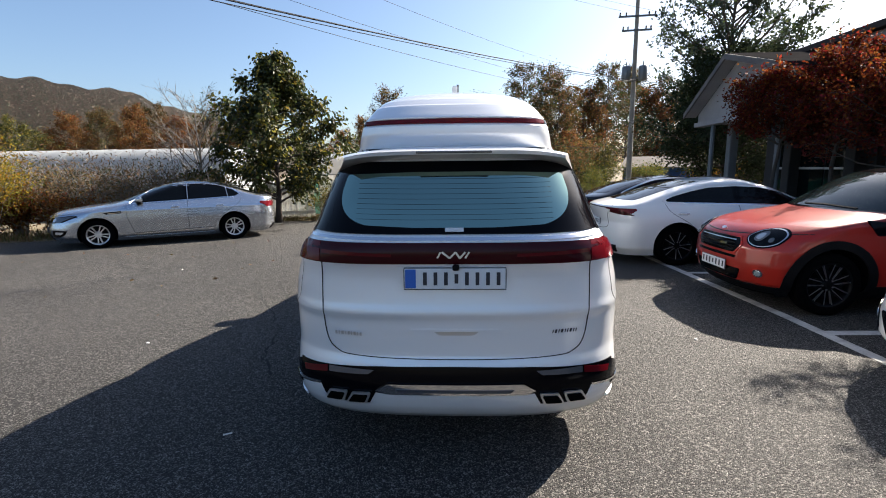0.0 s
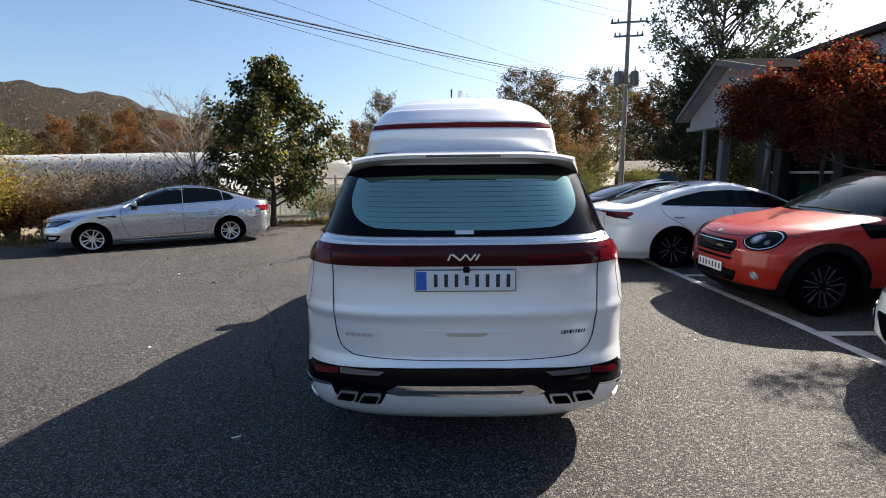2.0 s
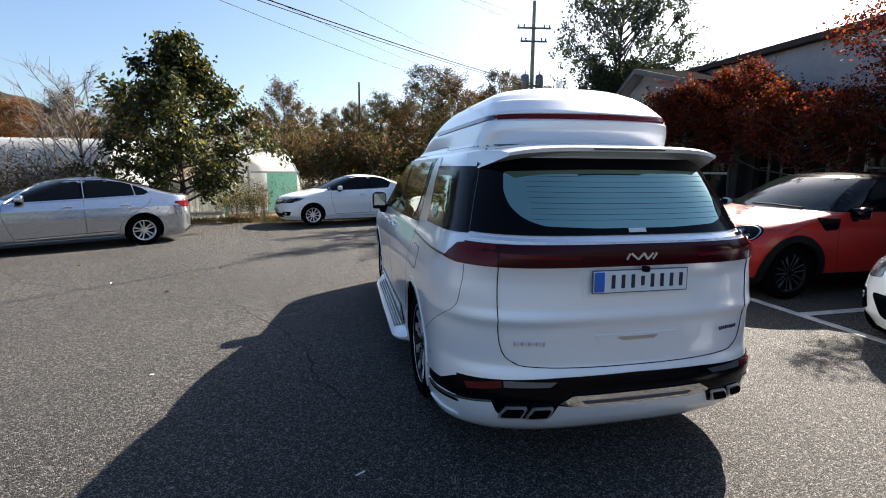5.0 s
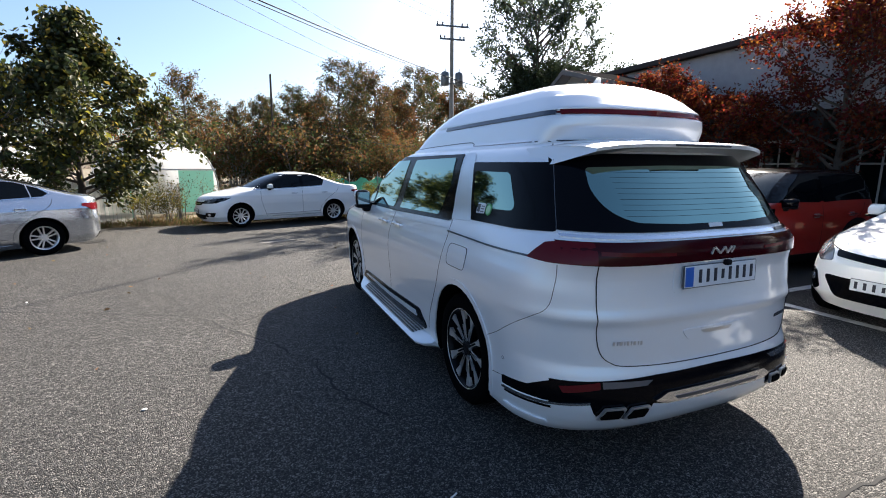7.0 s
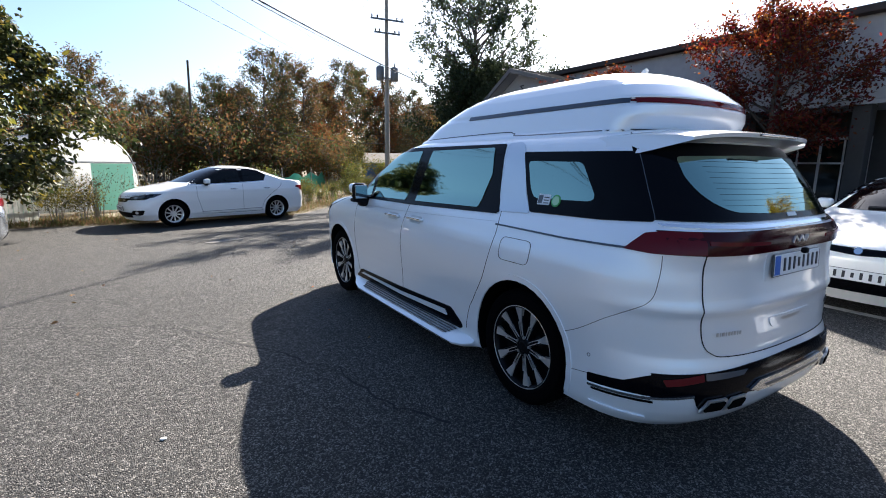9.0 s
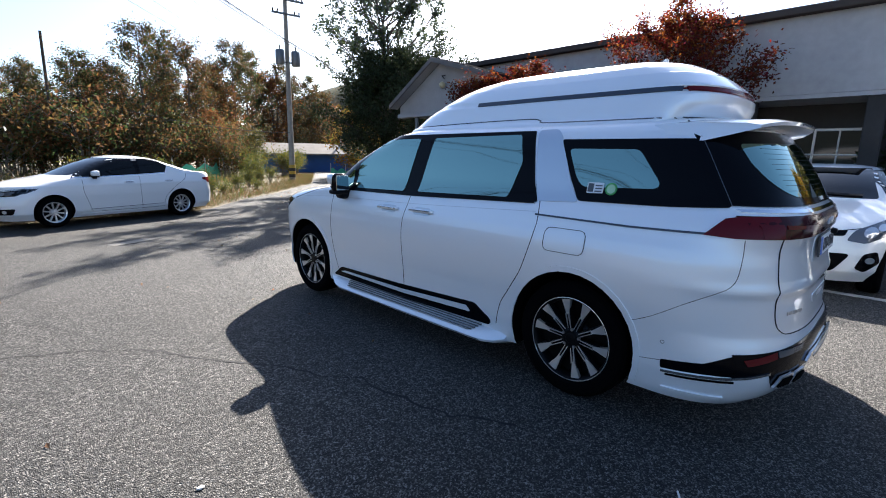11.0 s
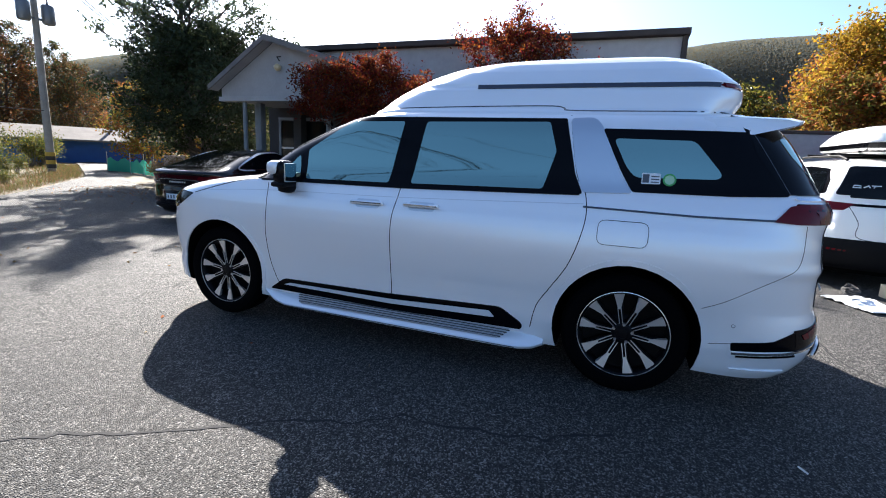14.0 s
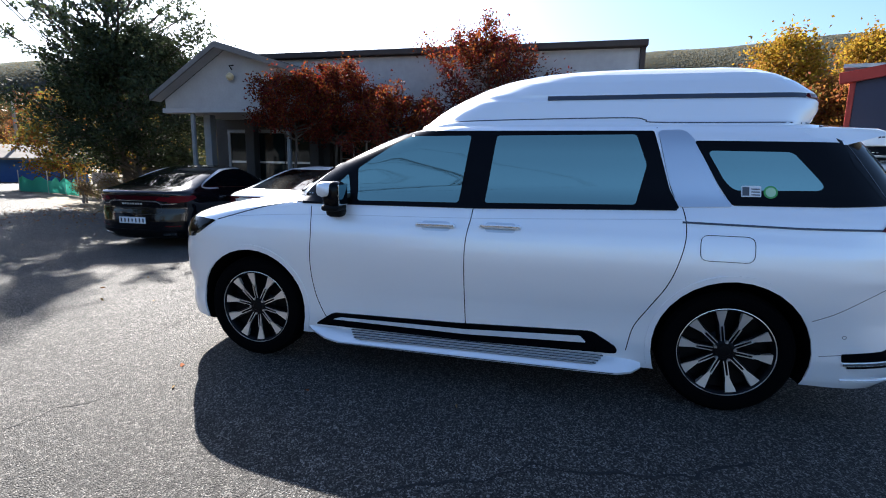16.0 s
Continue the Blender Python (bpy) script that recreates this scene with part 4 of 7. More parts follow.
def build_van():
    van = thing("minivan", (0, 0, 0), "pearl white high-roof minivan with mirrored windows, parked on the asphalt", "van")
    P = M["pearl"]
    body = cut_arches(VAN.mesh(0.02, 22, 44), [(0.0, 0.385), (3.09, 0.385)], 0.415, 0.62, "body")
    part("body", body, [P, M["liner"]], van, smooth=34)
    # windows at the side
    for where in ('left', 'right'):
        q = lambda name, poly, m, off=0.004, r=0.0, label="", step=0.04: part(name, VAN.patch(where, rounded(poly, r) if r else poly, off, 0.012, step), m, van, label, smooth=30)
        q("window_surround", [(2.76, 1.143), (2.735, 1.18), (2.66, 1.26), (2.53, 1.385), (2.36, 1.475), (2.17, 1.57), (2.06, 1.612), (1.93, 1.632), (1.50, 1.634), (0.46, 1.637), (0.37, 1.30), (0.315, 1.187), (1.5, 1.153)], M["gloss"], 0.005, 0.012)
        q("corner_glass", [(2.56, 1.168), (2.39, 1.34), (2.35, 1.168)], M["film"], 0.010, 0.02)
        q("front_door_window", [(2.30, 1.163), (2.325, 1.375), (2.10, 1.530), (1.98, 1.592), (1.567, 1.60), (1.614, 1.173)], M["film"], 0.010, 0.02, "mirrored teal front door glass")
        q("sliding_door_window", [(1.446, 1.178), (1.40, 1.60), (0.56, 1.611), (0.498, 1.431), (0.555, 1.198)], M["film"], 0.010, 0.02, "mirrored teal sliding door glass")
        q("quarter_surround", [(0.24, 1.578), (-0.17, 1.576), (-0.535, 1.574), (-0.635, 1.44), (-0.755, 1.236), (-0.476, 1.222), (0.04, 1.214), (0.112, 1.33)], M["gloss"], 0.0065, 0.02)
        q("quarter_window", [(0.172, 1.520), (-0.265, 1.516), (-0.415, 1.335), (-0.40, 1.307), (0.03, 1.296), (0.082, 1.35)], M["film"], 0.0085, 0.035, "mirrored teal rear quarter glass")
        q("pillar_panel", [(0.438, 1.64), (0.295, 1.645), (0.245, 1.60), (0.104, 1.30), (0.032, 1.205), (0.32, 1.194), (0.376, 1.35)], M["satin"], 0.005, 0.03, "satin silver pillar panel")
        q("fuel_flap", [(0.20, 1.045), (-0.07, 1.045), (-0.07, 0.91), (0.20, 0.91)], P, 0.002, 0.045) if where == 'left' else None
        q("sill_trim", [(2.60, 0.30), (2.46, 0.395), (1.6, 0.405), (0.75, 0.435), (0.60, 0.345), (0.60, 0.305), (1.5, 0.29)], M["gloss"], 0.010, 0.03, "gloss black sill trim")
        q("sill_insert", [(2.46, 0.350), (2.40, 0.368), (1.54, 0.370), (0.82, 0.40), (0.78, 0.362), (1.54, 0.338)], P, 0.016, 0.012, "white strip in the sill trim")
        q("bumper_side_insert", [(-0.555, 0.432), (-0.755, 0.462), (-0.84, 0.505), (-0.885, 0.525), (-0.885, 0.412), (-0.78, 0.408), (-0.56, 0.386)], M["gloss"], 0.004, 0.01)
        q("tail_lamp_side", [(-0.672, 1.104), (-0.745, 1.183), (-0.80, 1.193), (-0.905, 1.198), (-0.905, 1.098), (-0.80, 1.096)], M["lamp"], 0.0112, 0.004, "red tail lamp")
        part("chrome_line", VAN.ribbon(where, [(-0.565, 0.374), (-0.78, 0.396), (-0.87, 0.402)], 0.013, 0.010), M["chrome"], van, "chrome bumper line")
        part("bumper_line", VAN.ribbon(where, [(-0.587, 0.358), (-0.78, 0.378), (-0.88, 0.384)], 0.009, 0.008), M["gloss"], van, "thin black bumper line")
        part("skirt_ridge", VAN.ribbon(where, [(-0.57, 0.277), (-0.70, 0.283), (-0.84, 0.286)], 0.012, 0.010), P, van)
        part("belt_chrome", VAN.ribbon(where, [(0.30, 1.113), (-0.3, 1.104), (-0.68, 1.110)], 0.010, 0.006), M["accent"], van, "dark accent line")
        part("belt_moulding", VAN.ribbon(where, [(2.70, 1.140), (1.5, 1.150), (0.33, 1.183)], 0.012, 0.007), M["gloss"], van)
        for name, pts in (("seam", [(2.63, 1.12), (2.615, 0.95), (2.62, 0.71), (2.585, 0.5), (2.50, 0.33)]), ("seam", [(1.495, 1.63), (1.50, 1.40), (1.515, 1.14), (1.55, 0.92), (1.545, 0.6), (1.525, 0.30)]),
                          ("seam", [(0.44, 1.66), (0.36, 1.30), (0.295, 1.185), (0.28, 1.02), (0.345, 0.78), (0.45, 0.60), (0.52, 0.48), (0.55, 0.33)]),
                          ("seam", [(-0.37, 0.595), (-0.49, 0.654), (-0.635, 0.748), (-0.765, 0.825), (-0.812, 0.858), (-0.835, 0.905), (-0.842, 0.993), (-0.840, 1.09)]), ("seam", [(-0.425, 0.404), (-0.554, 0.425)])):
            part("panel_gap", VAN.ribbon(where, curve_pts(pts), 0.0055 if pts[0][0] > 0 else 0.003, 0.0008), M["groove"] if pts[0][0] > 0 else M["dimclear"], van)
        part("tailgate_seam", VAN.ribbon(where, curve_pts([(-0.445, 1.672), (-0.49, 1.64), (-0.56, 1.56), (-0.635, 1.44), (-0.75, 1.245)]), 0.003, 0.0085), M["line_grey"], van)
        part("shoulder_crease", VAN.ribbon(where, curve_pts([(3.2, 1.03), (2.6, 1.065), (1.5, 1.085), (0.3, 1.13)]), 0.004, 0.0008), M["satin"], van)
        part("arch_lip", VAN.ribbon(where, arc(0.0, 0.385, 0.432, -17, 197), 0.034, 0.006), P, van)
        part("arch_lip", VAN.ribbon(where, arc(3.09, 0.385, 0.432, -17, 197), 0.034, 0.006), P, van)
        if where == 'left':
            part("flap_gap", VAN.ribbon(where, rounded([(0.203, 1.048), (-0.073, 1.048), (-0.073, 0.907), (0.203, 0.907)], 0.045) + rounded([(0.203, 1.048), (-0.073, 1.048), (-0.073, 0.907), (0.203, 0.907)], 0.045)[:1], 0.003, 0.0025), M["groove"], van)
            st = part("permit_sticker", VAN.patch(where, rounded([(-0.005, 1.262), (-0.105, 1.265), (-0.105, 1.325), (-0.005, 1.325)], 0.006), 0.0102, 0.003), M["plate"], van, "white paper sticker")
            part("sticker_text", VAN.patch(where, [(-0.01, 1.27), (-0.045, 1.27), (-0.045, 1.318), (-0.01, 1.318)], 0.0115, 0.002), M["line_grey"], st)
            for k in range(3):
                part("sticker_text", VAN.ribbon(where, [(-0.055, 1.275 + k * 0.016), (-0.098, 1.275 + k * 0.016)], 0.006, 0.0115), M["line_grey"], st)
            g = part("round_sticker", VAN.patch(where, arc(-0.152, 1.292, 0.035, 0, 342, 19), 0.0102, 0.003), M["green"], van, "round green permit sticker")
            part("sticker_centre", VAN.patch(where, arc(-0.152, 1.292, 0.026, 0, 342, 19), 0.0115, 0.002), M["palegreen"], g)
        # running board
        s = -1 if where == 'left' else 1
        bm = bmesh.new()
        secs = []
        for y, xo, up in ((2.66, 0.955, 0.06), (2.60, 0.985, 0.035), (2.50, 1.03, 0.012), (2.38, 1.055, 0.0), (1.5, 1.065, 0.0), (0.72, 1.065, 0.0), (0.60, 1.06, 0.0), (0.52, 1.03, 0.005), (0.46, 0.975, 0.02)):
            secs.append([bm.verts.new((s * x, y, z + up)) for x, z in ((0.86, 0.305), (0.93 + (xo - 1.065) * 0.4, 0.292), (xo - 0.03, 0.245), (xo, 0.222), (xo - 0.006, 0.206), (xo - 0.03, 0.196), (0.93 + (xo - 1.065) * 0.4, 0.176), (0.84, 0.185))])
        for a, b in zip(secs, secs[1:]):
            for k in range(8):
                bm.faces.new((a[k], a[(k + 1) % 8], b[(k + 1) % 8], b[k]))
        bm.faces.new(secs[0])
        bm.faces.new(list(reversed(secs[-1])))
        bmesh.ops.recalc_face_normals(bm, faces=bm.faces)
        rb = part("running_board", bm, P, van, "white running board with dark tread strips", smooth=40)
        for k in range(5):
            x = 0.948 + k * 0.020
            z = 0.279 - (x - 0.97) * 0.47 + 0.004
            part("tread_strip", boxmesh((s * x, 1.50, z), (0.011, 1.68 - k * 0.03, 0.007), 0.002), M["line_grey"], rb, "dark rubber tread")
            part("tread_rail", boxmesh((s * (x + 0.010), 1.50, z - 0.003), (0.004, 1.64 - k * 0.03, 0.008), 0.001), M["satin"], rb)
        part("edge_groove", boxmesh((s * 1.063, 1.50, 0.2145), (0.006, 1.76, 0.004), 0.001), M["line_grey"], rb)
        mirror_set(van, s, 0.93, 2.42, 1.185, M["gloss"], 0.16, 0.18)
        part("mirror_foot", boxmesh((s * 0.955, 2.43, 1.095), (0.11, 0.12, 0.075), 0.03), M["plastic"], van, "black mirror foot on the door", smooth=True)
        part("mirror_cap", boxmesh((s * 1.015, 2.462, 1.24), (0.155, 0.11, 0.10), 0.035), P, van, "white mirror cap", smooth=True)
        handle(van, VAN, where, 1.745, 1.027, P, 0.26)
        handle(van, VAN, where, 1.335, 1.035, P, 0.26)
        hl = part("head_lamp", VAN.patch('front', rounded([(s * 0.93, 0.98), (s * 0.60, 0.90), (s * 0.55, 0.84), (s * 0.80, 0.84), (s * 0.955, 0.87)], 0.02), 0.004), M["glass"], van, "dark head lamp with clear elements", smooth=30)
        q("head_lamp_wrap", [(3.36, 0.995), (3.52, 1.005), (3.80, 0.99), (3.80, 0.885), (3.52, 0.89)], M["glass"], 0.004, 0.02)
        part("parking_sensor", VAN.ribbon(where, arc(-0.556, 0.527, 0.009, 0, 360, 14), 0.0025, 0.001), M["line_grey"], van)
    # rear
    r = lambda name, poly, m, off=0.004, rd=0.0, label="", step=0.035, where='rear', depth=0.012: part(name, VAN.patch(where, rounded(poly, rd) if rd else poly, off, depth, step), m, van, label, smooth=30)
    r("rear_glass_surround", [(-0.675, 1.615), (0.675, 1.615), (0.748, 1.45), (0.803, 1.245), (0.4, 1.243), (-0.4, 1.243), (-0.803, 1.245), (-0.748, 1.45)], M["gloss"], 0.0075)
    w = r("rear_window", [(-0.60, 1.545), (-0.2, 1.556), (0.2, 1.556), (0.60, 1.545), (0.622, 1.45), (0.618, 1.40), (0.602, 1.36), (0.57, 1.325), (0.525, 1.30), (0.47, 1.284), (0.2, 1.273), (-0.2, 1.273), (-0.47, 1.284), (-0.525, 1.30), (-0.57, 1.325), (-0.602, 1.36), (-0.618, 1.40), (-0.622, 1.45)], M["film"], 0.0095, 0.02, "mirrored teal rear window with heater lines")
    for k in range(9):
        z = 1.315 + k * 0.026
        part("heater_line", VAN.ribbon('rear', [(-0.52, z), (-0.2, z - 0.003), (0.2, z - 0.003), (0.52, z)], 0.0016, 0.0098), M["groove"], w)
    part("window_sticker", VAN.patch('rear', [(-0.045, 1.252), (0.05, 1.252), (0.05, 1.272), (-0.045, 1.272)], 0.012, 0.003), M["plate"], van)
    r("rear_chrome", [(-0.80, 1.216), (-0.4, 1.211), (0.4, 1.211), (0.80, 1.216), (0.80, 1.229), (0.4, 1.227), (-0.4, 1.227), (-0.80, 1.229)], M["chrome"], 0.008, 0, "chrome strip under the rear window")
    lb = r("tail_lamp_bar", [(-0.825, 1.098), (-0.45, 1.098), (0.45, 1.098), (0.825, 1.098), (0.825, 1.198), (0.45, 1.201), (-0.45, 1.201), (-0.825, 1.198)], M["lampd"], 0.010, 0, "dark red full-width tail lamp bar")
    for s in (-1, 1):
        part("lamp_lens", VAN.patch('rear', [(s * 0.80, 1.102), (s * 0.712, 1.102), (s * 0.712, 1.196), (s * 0.80, 1.195)], 0.0125), M["lamp"], lb, "red tail lamp lens", smooth=30)
        part("lamp_lens", VAN.patch('rear', [(s * 0.70, 1.145), (s * 0.32, 1.135), (s * 0.32, 1.150), (s * 0.70, 1.162)], 0.0125), M["lamp"], lb, smooth=30)
    for x0, x1 in ((-0.085, -0.068), (-0.062, -0.022), (-0.022, 0.008), (0.008, 0.030), (0.030, 0.058), (0.058, 0.078)):
        up = x0 in (-0.085, -0.022, 0.030) or x0 == 0.058
        part("emblem", VAN.ribbon('rear', [(x0, 1.130 if up else 1.160), (x1, 1.160 if up else 1.130)], 0.009, 0.016), M["alloy"], lb, "slanted silver emblem bar")
    part("camera_nub", boxmesh((0.01, -1.085, 1.085), (0.035, 0.03, 0.03), 0.008), M["plastic"], van)
    part("panel_gap", VAN.ribbon('rear', curve_pts([(-0.708, 1.10), (-0.710, 0.87), (-0.692, 0.695), (-0.635, 0.622), (-0.51, 0.598), (0, 0.588), (0.51, 0.598), (0.635, 0.622), (0.692, 0.695), (0.714, 0.87), (0.712, 1.10)]), 0.0042, 0.003), M["groove"], van)
    pl = plate(van, "number_plate", 0.52, 0.108, pose(0.004, VAN.rear(0.2, 1.02) - 0.022, 1.022, -3), True, 8)
    r("plate_recess", rounded([(-0.30, 0.945), (0.30, 0.945), (0.30, 1.085), (-0.30, 1.085)], 0.02), P, 0.003)
    r("tailgate_grip", [(-0.235, 0.752), (0.255, 0.752), (0.222, 0.695), (-0.19, 0.695)], P, 0.004, 0.03)
    r("grip_slot", [(-0.11, 0.738), (0.13, 0.738), (0.10, 0.718), (-0.08, 0.718)], M["satin"], 0.0055, 0.012)
    bars(van, "model_badge", Matrix.Translation((-0.64, VAN.rear(0.6, 0.72) - 0.006, 0.722)) @ Matrix.Rotation(radians(-14), 4, 'Z'), [0.012, 0.004, 0.014, 0.004, 0.010, 0.004, 0.012, 0.004, 0.010], 0.010, 0.020, M["satin"], label="faint pale badge bars")
    bars(van, "maker_badge", Matrix.Translation((0.515, VAN.rear(0.52, 0.73) - 0.006, 0.732)) @ Matrix.Rotation(radians(15), 4, 'Z'), [0.004, 0.010, 0.004, 0.012, 0.004, 0.004, 0.010, 0.004, 0.004], 0.010, 0.019, M["ink"], 0.005, 0.25, "black slanted badge bars")
    r("bumper_insert", [(-0.88, 0.525), (-0.80, 0.53), (-0.70, 0.535), (-0.4, 0.55), (0, 0.554), (0.4, 0.55), (0.70, 0.535), (0.80, 0.53), (0.88, 0.525), (0.88, 0.412), (0.74, 0.432), (0.715, 0.375), (0.68, 0.335), (0.455, 0.345), (0.42, 0.41), (0.36, 0.403), (-0.36, 0.403), (-0.42, 0.41), (-0.455, 0.345), (-0.68, 0.335), (-0.715, 0.375), (-0.74, 0.432), (-0.88, 0.412)], M["gloss"], 0.005, 0, "gloss black lower bumper")
    r("diffuser_strip", [(-0.42, 0.430), (-0.352, 0.464), (0.36, 0.467), (0.425, 0.432), (0.37, 0.412), (-0.36, 0.410)], M["chrome"], 0.020, 0.008, "brushed metal diffuser strip")
    # the strip's dark band is painted on as a grey patch
    r("diffuser_shadow", [(-0.31, 0.442), (0.31, 0.442), (0.29, 0.424), (-0.29, 0.424)], M["line_grey"], 0.022)
    for s in (-1, 1):
        r("reflector", [(s * 0.85, 0.500), (s * 0.69, 0.532), (s * 0.69, 0.498), (s * 0.84, 0.470)], M["lamp"], 0.009, 0.005, "red bumper reflector")
        r("reversing_lamp", [(s * 0.68, 0.533), (s * 0.425, 0.530), (s * 0.46, 0.506), (s * 0.68, 0.500)], M["dimclear"], 0.009, 0.005, "clear reversing lamp")
        r("chrome_edge", [(s * 0.885, 0.410), (s * 0.735, 0.434), (s * 0.735, 0.422), (s * 0.885, 0.398)], M["chrome"], 0.010)
        for k in (0, 1):
            x0 = s * (0.445 + k * 0.127)
            quad = [(x0 + s * 0.022, 0.353), (x0 + s * 0.128, 0.345), (x0 + s * 0.132, 0.356), (x0 + s * 0.100, 0.408), (x0 + s * 0.004, 0.414), (x0, 0.404)]
            ex = r("exhaust_tip", quad, M["alloy"], 0.022, 0.005, "chrome exhaust trim")
            cx = sum(p[0] for p in quad) / 6
            cz = sum(p[1] for p in quad) / 6
            part("exhaust_mouth", VAN.patch('rear', rounded([(cx + (a - cx) * 0.78, cz + (b - cz) * 0.62) for a, b in quad], 0.004), 0.029, 0.01), M["liner"], ex)
    # spoiler
    bm = bmesh.new()
    rows = []
    SEC = ((-0.30, -0.30, 0.690, 1.672, 1.656), (-0.50, -0.50, 0.674, 1.694, 1.662), (-0.84, -0.73, 0.632, 1.684, 1.654), (-0.90, -0.79, 0.607, 1.671, 1.643), (-0.89, -0.785, 0.607, 1.652, 1.628), (-0.82, -0.70, 0.642, 1.642, 1.604), (-0.56, -0.56, 0.698, 1.602, 1.566), (-0.30, -0.30, 0.744, 1.602, 1.568))
    for k in range(41):
        u = -1 + k / 20
        u = math.copysign(abs(u) ** 0.8, u)
        rows.append([bm.verts.new((u * hw, yc + (ye - yc) * abs(u) ** 3, zc + (ze - zc) * abs(u) ** 5)) for yc, ye, hw, zc, ze in SEC])
    for a, b in zip(rows, rows[1:]):
        for j in range(7):
            bm.faces.new((a[j], b[j], b[j + 1], a[j + 1]))
    bm.faces.new(rows[0])
    bm.faces.new(list(reversed(rows[-1])))
    bmesh.ops.recalc_face_normals(bm, faces=bm.faces)
    sp = part("spoiler", bm, P, van, "white roof spoiler", smooth=45)
    part("brake_light", boxmesh((0.0, -0.898, 1.664), (0.40, 0.012, 0.012), 0.004), M["dimclear"], sp)
    # windscreen, bonnet and nose
    r("windscreen", [(-0.78, 1.205), (0.78, 1.205), (0.60, 1.62), (-0.60, 1.62)], M["glass"], 0.004, 0.03, "tinted windscreen", 0.08, 'front')
    r("grille", [(-0.62, 0.90), (0.62, 0.90), (0.60, 0.64), (-0.60, 0.64)], M["satin"], 0.006, 0.04, "silver mesh grille", 0.08, 'front')
    r("lower_grille", [(-0.66, 0.46), (0.66, 0.46), (0.60, 0.32), (-0.60, 0.32)], M["plastic"], 0.006, 0.03, "", 0.08, 'front')
    for s in (-1, 1):
        part("bonnet_gap", VAN.ribbon('left' if s < 0 else 'right', curve_pts([(2.77, 1.142), (3.0, 1.10), (3.35, 1.0)]), 0.006, 0.0008), M["groove"], van)
    add_wheels(van, "van", (0.0, 3.09), 0.368, 0.262, 0.235, 0.838)
    # high roof pod
    pod = new("roof_pod")
    pod.parent = van
    tagged(pod, "white fibreglass high roof with a red light strip")
    part("pod_shell", POD.mesh(0.01, 20, 30), P, pod, smooth=34)
    part("light_strip", POD.patch('rear', [(-0.545, 1.842), (0.545, 1.842), (0.54, 1.871), (-0.54, 1.871)], 0.010, 0.02), M["lamp"], pod, "red rear light strip", smooth=30)
    for where in ('left', 'right'):
        part("light_strip", POD.patch(where, [(-0.36, 1.856), (-0.44, 1.870), (-0.56, 1.871), (-0.56, 1.842), (-0.46, 1.842)], 0.010, 0.02), M["lamp"], pod, smooth=30)
        part("accent_line", POD.ribbon(where, [(1.10, 1.853), (0.4, 1.857), (-0.38, 1.857)], 0.028, 0.006), M["accent"], pod, "dark grey accent line")
        part("pod_seam", POD.ribbon(where, curve_pts([(1.80, 1.700), (1.3, 1.715), (0.62, 1.725), (0.50, 1.712), (0.42, 1.695), (-0.3, 1.695), (-0.5, 1.70)]), 0.007, 0.001), M["line_grey"], pod)
    part("pod_seam", POD.ribbon('rear', [(-0.56, 1.70), (0.56, 1.70)], 0.006, 0.001), M["line_grey"], pod)
    fin = prism([(0.09, 2.05), (-0.06, 2.05), (-0.075, 2.13), (-0.06, 2.135), (-0.02, 2.10)], -0.018, 0.018, 'x')
    bmesh.ops.bevel(fin, geom=fin.edges[:], offset=0.006, segments=2, affect='EDGES')
    part("antenna_fin", fin, P, pod, smooth=40)
    return van


M["green"] = mat("sticker_green", (0.05, 0.3, 0.06), 0.4)
M["palegreen"] = mat("sticker_pale_green", (0.4, 0.62, 0.4), 0.4)
build_van()


# ---- the other cars ----
SEDAN = [
    (0.17, 3.62, -0.95, 0.80, 0.60, 2.4, 0.42, 2.5),
    (0.30, 3.72, -1.06, 0.88, 0.62, 2.4, 0.45, 2.5),
    (0.48, 3.75, -1.09, 0.896, 0.65, 2.3, 0.48, 2.4),
    (0.62, 3.73, -1.085, 0.910, 0.70, 2.2, 0.48, 2.4),
    (0.72, 3.70, -1.07, 0.908, 0.75, 2.1, 0.48, 2.4),
    (0.79, 3.64, -1.06, 0.902, 0.75, 2.0, 0.48, 2.4),
    (0.835, 3.52, -1.065, 0.903, 0.72, 2.0, 0.48, 2.4),
    (0.87, 3.38, -1.06, 0.889, 0.70, 2.0, 0.48, 2.4),
    (0.92, 3.06, -1.06, 0.870, 0.60, 2.0, 0.46, 2.4),
    (0.96, 2.74, -1.06, 0.852, 0.52, 2.0, 0.44, 2.4),
    (0.99, 2.50, -1.06, 0.836, 0.44, 2.0, 0.42, 2.4),
    (1.03, 2.32, -1.04, 0.816, 0.42, 2.0, 0.40, 2.3),
    (1.06, 2.24, -0.98, 0.800, 0.42, 2.0, 0.36, 2.2),
    (1.09, 2.16, -0.78, 0.786, 0.42, 2.0, 0.34, 2.2),
    (1.16, 2.00, -0.54, 0.752, 0.42, 2.0, 0.32, 2.2),
    (1.28, 1.70, -0.18, 0.690, 0.40, 2.0, 0.32, 2.2),
    (1.36, 1.46, 0.06, 0.640, 0.40, 2.0, 0.32, 2.2),
    (1.41, 1.27, 0.26, 0.575, 0.38, 2.0, 0.30, 2.2),
    (1.44, 1.10, 0.46, 0.450, 0.24, 2.0, 0.22, 2.2),
    (1.455, 0.95, 0.72, 0.200, 0.10, 2.0, 0.10, 2.0)]
COMPACT = [(z, f + (0.24 if z > 0.95 else 0.14 if z > 0.9 else 0.04 if z > 0.8 else 0.0), r + (0.22 if z > 1.07 else 0.0), *rest) for z, f, r, *rest in SEDAN]
